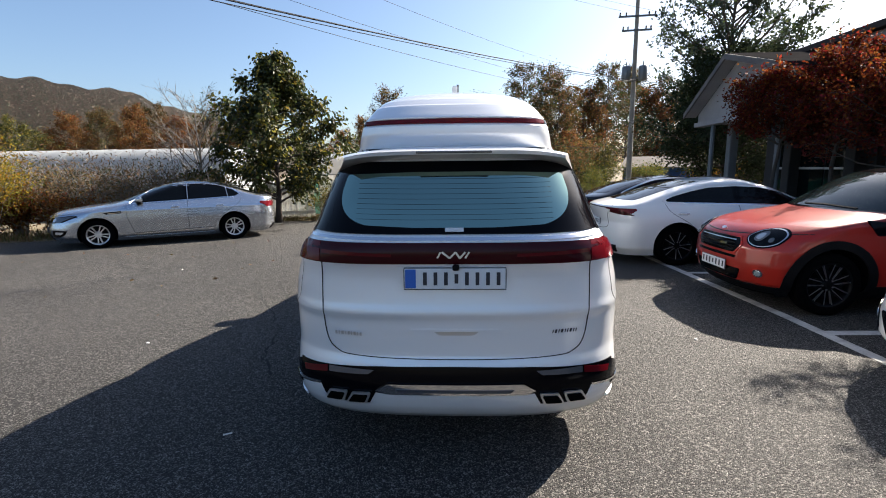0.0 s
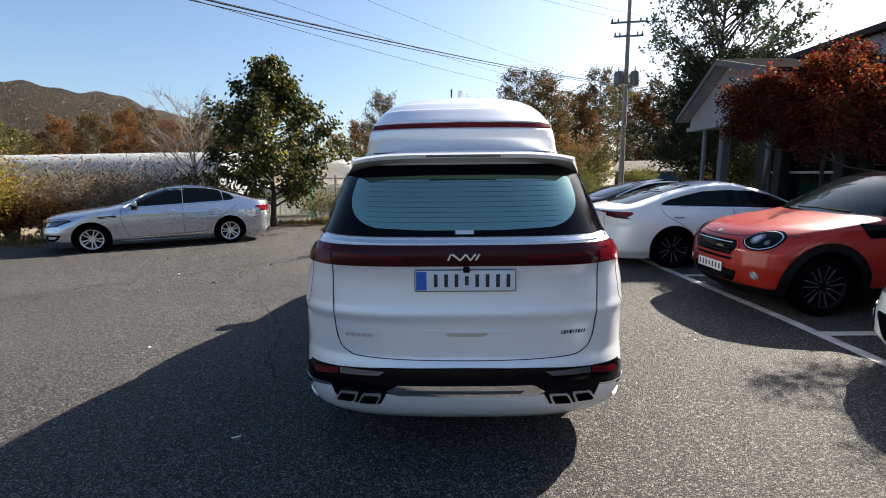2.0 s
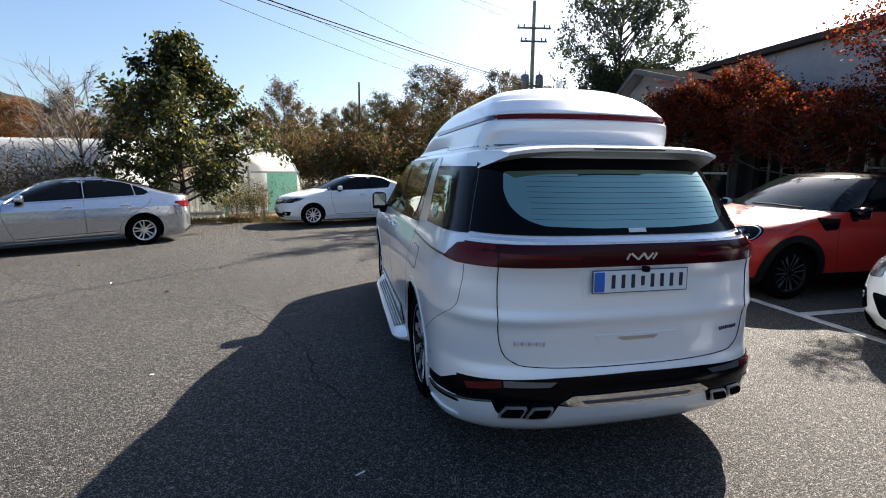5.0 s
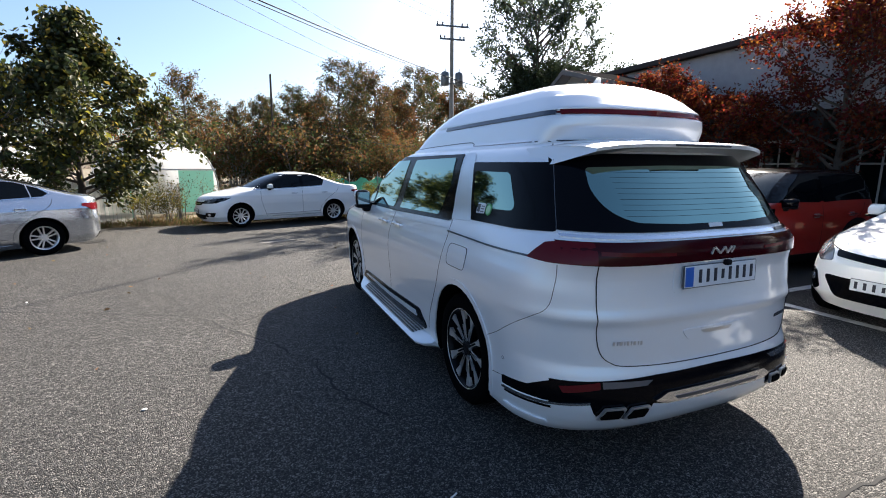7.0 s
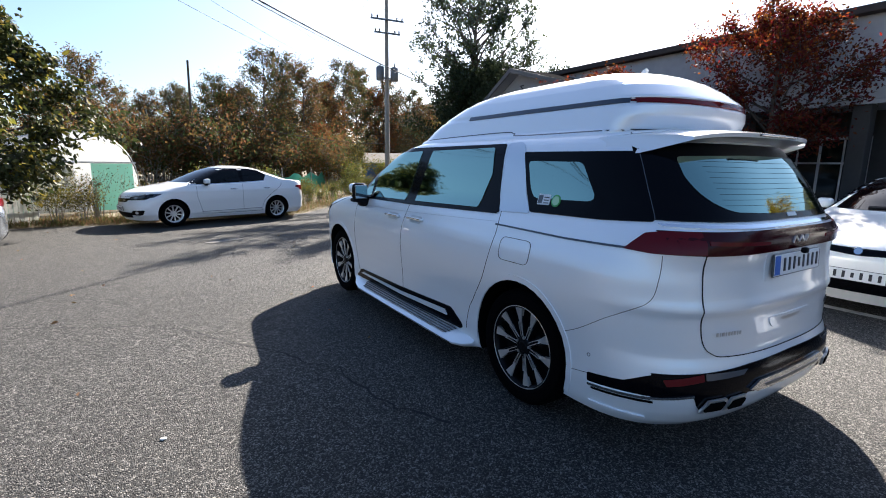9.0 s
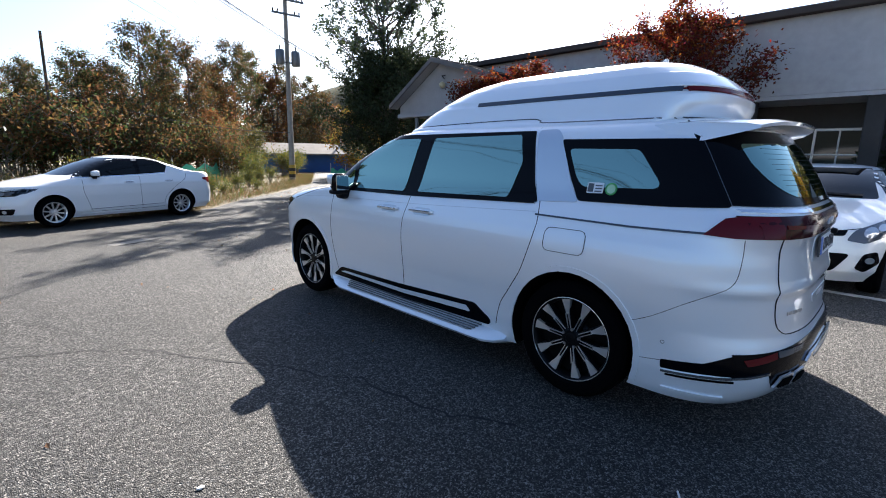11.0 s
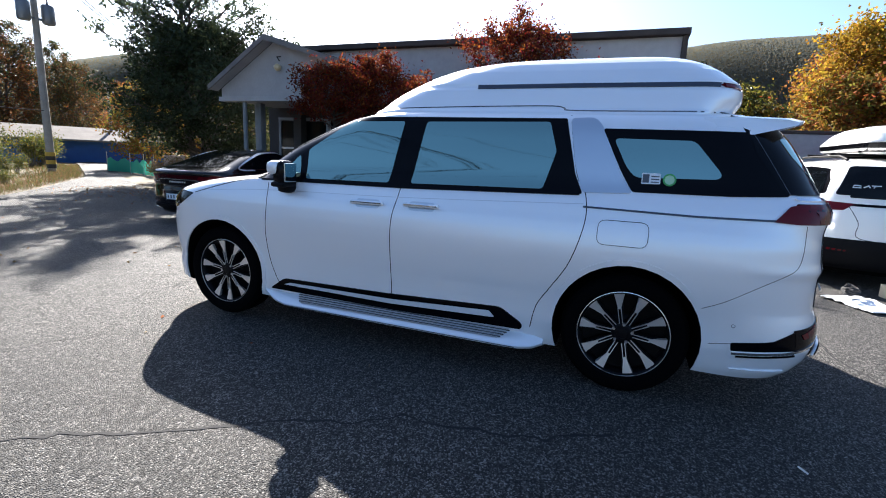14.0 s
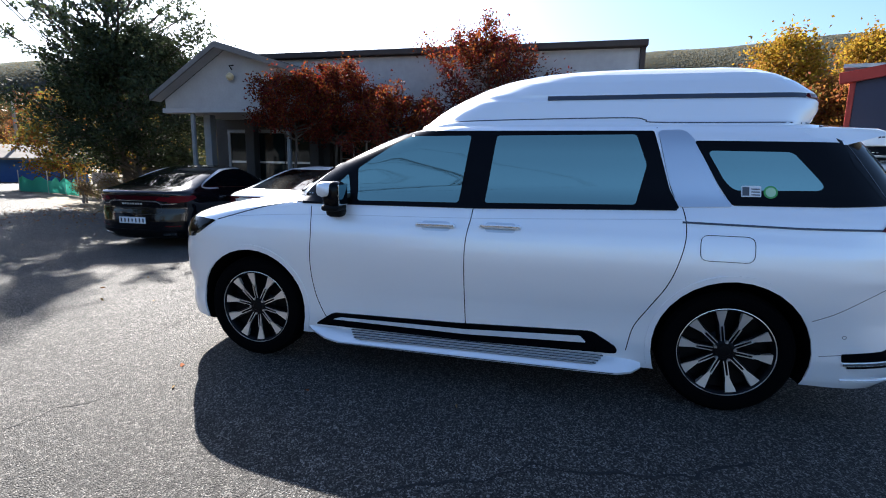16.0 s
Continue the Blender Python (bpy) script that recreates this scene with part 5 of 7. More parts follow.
FASTBACK = [
    (0.17, 3.62, -0.95, 0.80, 0.60, 2.4, 0.42, 2.5),
    (0.30, 3.72, -1.06, 0.89, 0.62, 2.4, 0.45, 2.5),
    (0.48, 3.75, -1.09, 0.915, 0.65, 2.3, 0.50, 2.3),
    (0.62, 3.73, -1.07, 0.925, 0.70, 2.2, 0.50, 2.3),
    (0.72, 3.70, -1.05, 0.925, 0.75, 2.1, 0.50, 2.3),
    (0.79, 3.60, -1.07, 0.918, 0.75, 2.0, 0.50, 2.3),
    (0.86, 3.34, -1.09, 0.900, 0.70, 2.0, 0.50, 2.3),
    (0.92, 2.92, -1.11, 0.880, 0.60, 2.0, 0.48, 2.3),
    (0.97, 2.62, -1.12, 0.855, 0.52, 2.0, 0.46, 2.3),
    (1.00, 2.46, -1.10, 0.835, 0.44, 2.0, 0.44, 2.2),
    (1.03, 2.34, -0.98, 0.815, 0.42, 2.0, 0.40, 2.2),
    (1.07, 2.23, -0.78, 0.790, 0.42, 2.0, 0.38, 2.2),
    (1.16, 2.02, -0.48, 0.740, 0.42, 2.0, 0.34, 2.2),
    (1.28, 1.72, -0.10, 0.700, 0.40, 2.0, 0.32, 2.2),
    (1.36, 1.48, 0.20, 0.670, 0.40, 2.0, 0.32, 2.2),
    (1.41, 1.30, 0.44, 0.620, 0.38, 2.0, 0.30, 2.2),
    (1.44, 1.14, 0.64, 0.500, 0.22, 2.0, 0.20, 2.2),
    (1.455, 1.0, 0.80, 0.200, 0.08, 2.0, 0.08, 2.0)]
HATCH = [
    (0.17, 3.20, -0.55, 0.76, 0.55, 2.4, 0.40, 2.5),
    (0.30, 3.30, -0.66, 0.83, 0.58, 2.4, 0.42, 2.5),
    (0.48, 3.33, -0.69, 0.855, 0.62, 2.2, 0.42, 2.5),
    (0.62, 3.32, -0.68, 0.860, 0.66, 2.1, 0.42, 2.5),
    (0.74, 3.26, -0.66, 0.858, 0.70, 2.0, 0.40, 2.5),
    (0.82, 3.10, -0.65, 0.850, 0.70, 2.0, 0.40, 2.5),
    (0.90, 2.82, -0.63, 0.835, 0.65, 2.0, 0.40, 2.5),
    (0.97, 2.48, -0.61, 0.815, 0.55, 2.0, 0.38, 2.5),
    (1.00, 2.30, -0.60, 0.800, 0.45, 2.0, 0.38, 2.4),
    (1.05, 2.14, -0.57, 0.775, 0.42, 2.0, 0.36, 2.4),
    (1.18, 1.88, -0.48, 0.720, 0.40, 2.0, 0.34, 2.4),
    (1.30, 1.58, -0.38, 0.665, 0.38, 2.0, 0.32, 2.4),
    (1.38, 1.34, -0.28, 0.610, 0.38, 2.0, 0.30, 2.4),
    (1.42, 1.16, -0.12, 0.540, 0.36, 2.0, 0.30, 2.3),
    (1.445, 0.98, 0.10, 0.400, 0.30, 2.0, 0.28, 2.2),
    (1.455, 0.80, 0.35, 0.200, 0.20, 2.0, 0.2, 2.0)]


MINI = [
    (0.18, 3.20, -0.62, 0.76, 0.50, 2.6, 0.40, 2.6),
    (0.30, 3.31, -0.74, 0.86, 0.50, 2.6, 0.42, 2.6),
    (0.50, 3.35, -0.78, 0.89, 0.50, 2.5, 0.42, 2.6),
    (0.68, 3.34, -0.77, 0.895, 0.50, 2.4, 0.42, 2.6),
    (0.80, 3.30, -0.76, 0.89, 0.52, 2.3, 0.42, 2.6),
    (0.88, 3.20, -0.75, 0.88, 0.55, 2.2, 0.42, 2.6),
    (0.94, 3.04, -0.74, 0.87, 0.55, 2.2, 0.40, 2.6),
    (0.99, 2.80, -0.73, 0.855, 0.55, 2.1, 0.40, 2.5),
    (1.03, 2.50, -0.72, 0.84, 0.48, 2.0, 0.38, 2.5),
    (1.07, 2.26, -0.71, 0.825, 0.42, 2.0, 0.36, 2.5),
    (1.20, 2.06, -0.68, 0.785, 0.40, 2.0, 0.34, 2.5),
    (1.35, 1.80, -0.62, 0.73, 0.40, 2.0, 0.32, 2.4),
    (1.46, 1.56, -0.54, 0.68, 0.38, 2.0, 0.30, 2.4),
    (1.51, 1.42, -0.42, 0.62, 0.36, 2.0, 0.30, 2.3),
    (1.545, 1.15, -0.20, 0.46, 0.34, 2.0, 0.30, 2.2),
    (1.56, 0.85, 0.15, 0.20, 0.25, 2.0, 0.25, 2.0)]


def scaled(rows, sy, sz, sx):
    """Stretch a body: y about the rear axle, z, width."""
    return [(z * sz, f * sy, r * sy, w * sx, lf * sy, nf, lr * sy, nr) for z, f, r, w, lf, nf, lr, nr in rows]


def build_car(name, label, at, yaw, base, sy, sz, sx, paint, wheel, wb, rim, tyre, group="parked cars", glass=None, side_win=None, roof=None, lamps="sedan", front_plate=True, bars_n=7, arch=None, chrome=True, skip=(), roof_from=None, lower=None, plate_z=None):
    car = thing(name, at, label, "car", group, yaw)
    sh = Shell(scaled(base, sy, sz, sx), 0.016)
    g = glass or M["glass"]
    ra = arch or tyre + 0.045
    body = cut_arches(sh.mesh(0.028, 10, 26), [(0.0, tyre + 0.01), (wb, tyre + 0.01)], ra, 0.5 * sx, "body")
    if roof_from:
        for f in body.polygons:
            if f.center.z > roof_from:
                f.material_index = 2
            elif lower and f.center.z < lower:
                f.material_index = 1
    part("body", body, [paint, M["liner"], M["black"]], car, smooth=34)
    def part_(name_, *a, **k):
        return None if name_ in skip else part(name_, *a, **k)
    Y = lambda pts: [(a * sy, b * sz) for a, b in pts]
    X = lambda pts: [(a * sx, b * sz) for a, b in pts]
    hatch = base in (HATCH, MINI)
    win = side_win or ([(1.92, 1.01), (1.50, 1.28), (1.25, 1.375), (0.4, 1.385), (-0.02, 1.34), (-0.20, 1.20), (-0.32, 1.06), (-0.25, 1.035)] if hatch else
                       [(2.08, 1.0), (1.62, 1.27), (1.32, 1.37), (0.92, 1.393), (0.5, 1.362), (0.2, 1.285), (-0.1, 1.17), (-0.3, 1.085), (-0.22, 1.055)])
    sedan = base is SEDAN or base is COMPACT
    if sedan:
        win = [(2.14, 0.985), (1.72, 1.24), (1.45, 1.345), (1.15, 1.390), (0.62, 1.385), (0.36, 1.335), (0.16, 1.22), (0.26, 1.065)]
        if base is COMPACT:
            win = [(a + 0.2 * (a > 1.0) + 0.08, b) for a, b in win]
        else:
            win = [(2.14, 0.985), (1.72, 1.24), (1.45, 1.345), (1.15, 1.392), (0.62, 1.392), (0.28, 1.345), (-0.02, 1.235), (-0.16, 1.13), (-0.04, 1.07)]
    bp = 0.99 if sedan else 0.95 if not hatch else 0.86
    zb = lambda y: 1.0 + 0.065 * (2.14 - y) / 1.9 if sedan else 1.03 + 0.02 * (1.86 - y) / 2
    split = lambda keep: [p for p in win if keep(p[0])]
    for where in ('left', 'right'):
        s = -1 if where == 'left' else 1
        part("window_surround", sh.patch(where, rounded(Y(win), 0.03), 0.003), M["gloss"], car, smooth=30)
        inset = [(a + (0.75 - a) * 0.05, b + (1.18 - b) * 0.12) for a, b in win]
        top = lambda y: float(np.interp(y, sorted(p[0] for p in inset[:-1]), [p[1] for p in sorted(inset[:-1])]))
        front = [p for p in inset if p[0] > bp + 0.06] + [(bp + 0.05, top(bp + 0.05)), (bp + 0.03, zb(bp) + 0.018)]
        rear = [(bp - 0.07, top(bp - 0.05))] + [p for p in inset if p[0] < bp - 0.08] + [(bp - 0.05, zb(bp) + 0.018)]
        part("front_door_window", sh.patch(where, rounded(Y(front), 0.02), 0.006), g, car, smooth=30)
        part("rear_door_window", sh.patch(where, rounded(Y(rear), 0.02), 0.006), g, car, smooth=30)
        if chrome:
            part("window_chrome", sh.ribbon(where, Y([win[0], (0.8, zb(0.8) - 0.012), win[-1]]), 0.014, 0.006), M["chrome"], car)
        my = 1.96 if sedan else 1.74 if hatch else 1.90
        mirror_set(car, s, sh.side(my * sy, 1.03 * sz) - 0.02, my * sy, 1.05 * sz, paint if name not in ("white_suv", "red_crossover") else M["gloss"], 0.19, 0.14)
        for y in ((1.26, 0.30) if sedan else (1.02, 0.06 if not hatch else 0.15)):
            handle(car, sh, where, y * sy, 0.87 * sz, M["chrome"] if name == "silver_sedan" else paint, 0.19)
        for pts in ([(2.22, 0.95), (2.22, 0.7), (2.14, 0.45), (2.08, 0.27)] if sedan else [(1.98, 0.98), (1.99, 0.7), (1.95, 0.45), (1.90, 0.27)], [(bp, 1.01), (bp + 0.02, 0.7), (bp, 0.27)], [(-0.2 if not hatch else -0.22, 1.03), (-0.12, 0.90), (0.16, 0.72), (0.40, 0.50), (0.46, 0.27)], [(0.46, 0.27), (1.2, 0.262), (1.90, 0.27)]):
            part("panel_gap", sh.ribbon(where, curve_pts(Y(pts)), 0.007, 0.0008), M["groove"], car)
        part_("sill", sh.patch(where, rounded(Y([(0.46, 0.245), (2.30, 0.245), (2.32, 0.185), (0.44, 0.185)]), 0.02), 0.010), M["plastic"] if chrome is False else paint, car, smooth=30)
        hl = None if "head_lamp" in skip else part("head_lamp", sh.patch('front', rounded(X([(s * 0.42, 0.62), (s * 0.48, 0.71), (s * 0.86, 0.77), (s * 0.89, 0.74), (s * 0.80, 0.63)]), 0.02), 0.005), M["glass"] if lamps != "hatch" else M["clear"], car, "clear head lamp", smooth=30)
        if hl:
            part("lamp_reflector", sh.patch('front', arc(s * 0.62 * sx, 0.672 * sz, 0.04, 0, 340, 16), 0.008), M["clear"], hl, smooth=30)
        part_("fog_lamp", sh.patch('front', rounded(X([(s * 0.60, 0.31), (s * 0.62, 0.40), (s * 0.80, 0.40), (s * 0.78, 0.31)]), 0.02), 0.005), M["glass"], car, smooth=30)
        part_("tail_lamp", sh.patch('rear', rounded(X([(s * 0.885, 0.86), (s * 0.88, 0.93), (s * 0.46, 0.90), (s * 0.50, 0.80), (s * 0.85, 0.79)]) if not hatch else X([(s * 0.84, 0.72), (s * 0.82, 0.98), (s * 0.66, 0.98), (s * 0.60, 0.72)]), 0.02), 0.006), M["lamp"], car, "red tail lamp", smooth=30)
        part_("tail_lamp_side", sh.patch(where, rounded(Y([(-0.62, 0.885), (-0.66, 0.925), (-0.98, 0.925), (-0.98, 0.80), (-0.80, 0.82)]) if not hatch else Y([(-0.32, 0.80), (-0.36, 0.95), (-0.55, 0.96), (-0.58, 0.72), (-0.42, 0.72)]), 0.02), 0.006), M["lamp"], car, smooth=30)
    scr = [(-0.72, 1.09), (0.72, 1.09), (0.58, 1.475), (-0.58, 1.475)] if base is MINI else [(-0.66, 1.04), (0.66, 1.04), (0.50, 1.40), (-0.50, 1.40)]
    part("windscreen", sh.patch('front', rounded(X(scr), 0.03), 0.004), M["screen"] if base is MINI else g, car, "tinted windscreen", smooth=30)
    part("rear_window", sh.patch('rear', rounded(X([(-0.60, 1.08), (0.60, 1.08), (0.48, 1.39), (-0.48, 1.39)]), 0.03), 0.004), g, car, "tinted rear window", smooth=30)
    part_("grille", sh.patch('front', rounded(X([(-0.36, 0.66), (0.36, 0.66), (0.33, 0.56), (-0.33, 0.56)]), 0.02), 0.006), M["gloss"], car, "black grille", smooth=30)
    part_("lower_intake", sh.patch('front', rounded(X([(-0.55, 0.36), (0.55, 0.36), (0.50, 0.24), (-0.50, 0.24)]), 0.03), 0.006), M["plastic"], car, smooth=30)
    part_("emblem", sh.patch('front', arc(0, 0.70 * sz, 0.035, 0, 340, 14), 0.008), M["chrome"], car)
    part_("rear_skirt", sh.patch('rear', rounded(X([(-0.74, 0.34), (0.74, 0.34), (0.66, 0.21), (-0.66, 0.21)]), 0.03), 0.006), M["plastic"], car, smooth=30)
    part_("bonnet_gap", sh.ribbon('front', curve_pts(X([(-0.80, 0.80), (-0.4, 0.735), (0, 0.725), (0.4, 0.735), (0.80, 0.80)])), 0.007, 0.0008), M["groove"], car)
    part_("boot_gap", sh.ribbon('rear', curve_pts(X([(-0.62, 1.02), (-0.50, 0.80), (-0.47, 0.62), (0, 0.60), (0.47, 0.62), (0.50, 0.80), (0.62, 1.02)])), 0.007, 0.0008), M["groove"], car)
    if "rear_plate" not in skip:
        plate(car, "number_plate", 0.52 if not hatch else 0.335, 0.11 if not hatch else 0.155, pose(0, sh.rear(0.1, (plate_z or (0.70 if not hatch else 0.66)) * sz) - 0.012, (plate_z or (0.70 if not hatch else 0.66)) * sz), False, bars_n)
    if front_plate:
        plate(car, "number_plate", 0.52, 0.11, pose(0, sh.front(0.1, 0.44 * sz) + 0.012, 0.44 * sz, 0, 0, 180), False, bars_n)
    add_wheels(car, wheel, (0.0, wb), tyre, rim, 0.21, max(r[3] for r in base) * sx - 0.125)
    return car, sh


def heading(dx, dy):
    return math.degrees(math.atan2(-dx, dy))


def put_car(near_rear, near_front, wb, half, side):
    """Where a car stands, from the ground under its rear and front wheels on one side: rear axle middle and yaw."""
    a, b = Vector(near_rear), Vector(near_front)
    d = (b - a).normalized()
    out = Vector((d.y, -d.x)) if side == 'left' else Vector((-d.y, d.x))
    c = a + out * half
    return (c.x, c.y, ground_z(c.x, c.y)), heading(d.x, d.y)


at, yaw = put_car((-5.60, 8.10), (-7.95, 6.60), 2.79, 0.88, 'left')
silver, vs = build_car("silver_sedan", "silver four-door sedan with dark tinted windows parked by the shrubs", at, yaw, SEDAN, 1.0, 1.0, 1.0, M["silver"], "five", 2.795, 0.215, 0.325, roof_from=1.405)
for where in ('left', 'right'):
    part("fender_vent", vs.patch(where, rounded([(2.66, 0.805), (2.32, 0.828), (2.32, 0.780), (2.60, 0.768)], 0.01), 0.005), M["liner"], silver, "black fender vent", smooth=30)
    part("vent_chrome", vs.ribbon(where, [(2.58, 0.784), (2.34, 0.798)], 0.009, 0.009), M["chrome"], silver)
    part("head_lamp_side", vs.patch(where, rounded([(3.14, 0.76), (3.52, 0.72), (3.62, 0.60), (3.46, 0.625)], 0.02), 0.006), M["dimclear"], silver, "grey head lamp end", smooth=30)
    part("fog_pocket", vs.patch(where, rounded([(3.32, 0.45), (3.60, 0.46), (3.62, 0.34), (3.40, 0.335)], 0.03), 0.006), M["gloss"], silver, smooth=30)
    part("fog_glass", vs.patch(where, rounded([(3.38, 0.42), (3.54, 0.425), (3.56, 0.37), (3.44, 0.365)], 0.02), 0.010), M["clear"], silver, smooth=30)
    part("roof_chrome", vs.ribbon(where, curve_pts([(2.16, 1.0), (1.72, 1.262), (1.45, 1.362), (1.15, 1.406), (0.62, 1.406), (0.28, 1.36), (-0.03, 1.25), (-0.18, 1.13)]), 0.012, 0.006), M["chrome"], silver)
    part("sill_line", vs.ribbon(where, [(0.50, 0.355), (2.08, 0.320)], 0.010, 0.004), M["groove"], silver)
    part("sill_chrome", vs.ribbon(where, [(0.50, 0.335), (2.08, 0.300)], 0.020, 0.006), M["chrome"], silver, "bright sill strip")
    part("pillar_trim", vs.ribbon(where, [(0.985, 1.045), (0.97, 1.385)], 0.014, 0.009), M["satin"], silver)
    part("quarter_divider", vs.ribbon(where, [(0.10, 1.075), (0.13, 1.285)], 0.014, 0.009), M["satin"], silver)
part("rear_glass_edge", vs.patch('rear', rounded([(-0.66, 1.10), (0.66, 1.10), (0.54, 1.405), (-0.54, 1.405)], 0.03), 0.003), M["gloss"], silver, smooth=30)
at, yaw = put_car((0.35, 11.85), (-2.25, 11.15), 2.70, 0.87, 'left')
wsed, ws = build_car("white_sedan", "white four-door sedan parked at the grass verge", at, yaw, COMPACT, 0.966, 1.022, 0.99, M["white"], "ten", 2.70, 0.21, 0.315, skip=("head_lamp", "grille", "fog_lamp"))
for where in ('left', 'right'):
    s = -1 if where == 'left' else 1
    wl = part("head_lamp", ws.patch('front', rounded([(s * 0.40, 0.655), (s * 0.46, 0.735), (s * 0.80, 0.80), (s * 0.88, 0.79), (s * 0.78, 0.675)], 0.015), 0.006, 0.02, 0.03), M["glass"], wsed, "swept head lamp with a clear lens", smooth=30)
    part("lamp_reflector", ws.patch('front', rounded([(s * 0.46, 0.675), (s * 0.50, 0.725), (s * 0.74, 0.77), (s * 0.72, 0.69)], 0.015), 0.009, 0.02, 0.03), M["dimclear"], wl, smooth=30)
    part("projector", ws.patch('front', arc(s * 0.60, 0.71, 0.036, 0, 340, 14), 0.013, 0.02, 0.03), M["clear"], wl, smooth=30)
    part("head_lamp_side", ws.patch(where, rounded([(2.92, 0.815), (3.14, 0.81), (3.36, 0.74), (3.33, 0.69), (3.12, 0.725)], 0.012), 0.006), M["dimclear"], wsed, smooth=30)
    fp = part("fog_pocket", ws.patch('front', rounded([(s * 0.52, 0.31), (s * 0.56, 0.42), (s * 0.80, 0.43), (s * 0.76, 0.31)], 0.03), 0.006), M["gloss"], wsed, "black fog lamp pocket", smooth=30)
    part("fog_glass", ws.patch('front', arc(s * 0.66, 0.365, 0.035, 0, 340, 14), 0.010), M["clear"], fp, smooth=30)
    part("sill_line", ws.ribbon(where, [(0.45, 0.35), (2.05, 0.33)], 0.010, 0.004), M["line_grey"], wsed)
wg = part("grille", ws.patch('front', rounded([(-0.42, 0.70), (0, 0.685), (0.42, 0.70), (0.38, 0.615), (0, 0.60), (-0.38, 0.615)], 0.02), 0.006), M["gloss"], wsed, "slim black grille with a bright bar", smooth=30)
part("grille_bar", ws.ribbon('front', [(-0.36, 0.655), (0, 0.642), (0.36, 0.655)], 0.012, 0.010), M["chrome"], wg)
fast, fs = build_car("fastback_sedan", "white fastback sedan with black windows in a parking bay", (3.60, 5.25, ground_z(3.6, 5.2)), -90, FASTBACK, 1.02, 0.993, 1.01, M["white"], "slim", 2.85, 0.235, 0.34, side_win=[(2.04, 1.0), (1.62, 1.215), (1.30, 1.290), (0.92, 1.310), (0.5, 1.29), (0.2, 1.225), (-0.08, 1.145), (-0.20, 1.09), (-0.14, 1.058)], skip=("tail_lamp", "tail_lamp_side"))

part("lamp_line", fs.ribbon('rear', [(-0.60, 0.955), (0, 0.965), (0.60, 0.955)], 0.014, 0.006), M["lampd"], fast, "thin dark red lamp line")
for where in ('left', 'right'):
    s = -1 if where == 'left' else 1
    part("tail_lamp", fs.patch('rear', rounded([(s * 0.90, 0.955), (s * 0.50, 0.965), (s * 0.52, 0.935), (s * 0.74, 0.925), (s * 0.88, 0.87)], 0.012), 0.006), M["lamp"], fast, "slim dark red tail lamp", smooth=30)
    part("tail_lamp_side", fs.patch(where, rounded([(-0.70, 0.838), (-0.93, 0.935), (-1.03, 0.962), (-1.03, 0.885), (-0.90, 0.852)], 0.012), 0.006), M["lampd"], fast, smooth=30)
    part("window_arch", fs.ribbon(where, curve_pts([(2.08, 1.0), (1.64, 1.235), (1.32, 1.312), (0.92, 1.332), (0.5, 1.311), (0.2, 1.245), (-0.10, 1.158), (-0.24, 1.085), (-0.16, 1.05), (0.1, 1.04)]), 0.014, 0.008), M["alloy"], fast, "bright window arch")
black, bs = build_car("black_sedan", "black sedan with chrome trim in a parking bay", (3.95, 8.2, ground_z(4, 8.0)), heading(0.99, 0.06), FASTBACK, 1.02, 1.01, 1.01, M["black"], "slim", 2.855, 0.235, 0.34, skip=("tail_lamp",), plate_z=0.5)
part("tail_lamp", bs.patch('rear', rounded([(-0.84, 0.90), (-0.5, 0.93), (0.5, 0.93), (0.84, 0.90), (0.82, 0.83), (0.4, 0.86), (-0.4, 0.86), (-0.82, 0.83)], 0.02), 0.006), M["lampd"], black, "dark red tail lamp band", smooth=30)
for s in (-1, 1):
    part("lamp_lens", bs.patch('rear', rounded([(s * 0.86, 0.905), (s * 0.50, 0.915), (s * 0.44, 0.85), (s * 0.83, 0.82)], 0.02), 0.009), M["lamp"], black, "red tail lamp", smooth=30)
    part("window_arch", bs.ribbon('left' if s < 0 else 'right', curve_pts([(2.06, 1.0), (1.62, 1.29), (1.32, 1.39), (0.92, 1.412), (0.5, 1.382), (0.2, 1.302), (-0.12, 1.185), (-0.33, 1.09), (-0.24, 1.045), (0.1, 1.04)]), 0.024, 0.009), M["alloy"], black, "bright window arch")
    part("exhaust_tip", bs.patch('rear', rounded([(s * 0.70, 0.285), (s * 0.48, 0.275), (s * 0.50, 0.235), (s * 0.68, 0.245)], 0.015), 0.014), M["chrome"], black, "chrome exhaust trim")
    part("reflector", bs.patch('rear', [(s * 0.78, 0.42), (s * 0.55, 0.405), (s * 0.55, 0.395), (s * 0.78, 0.405)], 0.008), M["lamp"], black)
part("chrome_moustache", bs.ribbon('rear', curve_pts([(-0.74, 0.80), (-0.52, 0.79), (-0.42, 0.835), (0.0, 0.845), (0.42, 0.835), (0.52, 0.79), (0.74, 0.80)]), 0.016, 0.010), M["chrome"], black, "chrome rear strip")
bars(black, "model_badge", pose(-0.2, bs.rear(0.2, 0.79) - 0.012, 0.79), [0.035] * 8, 0.016, 0.03, M["satin"])

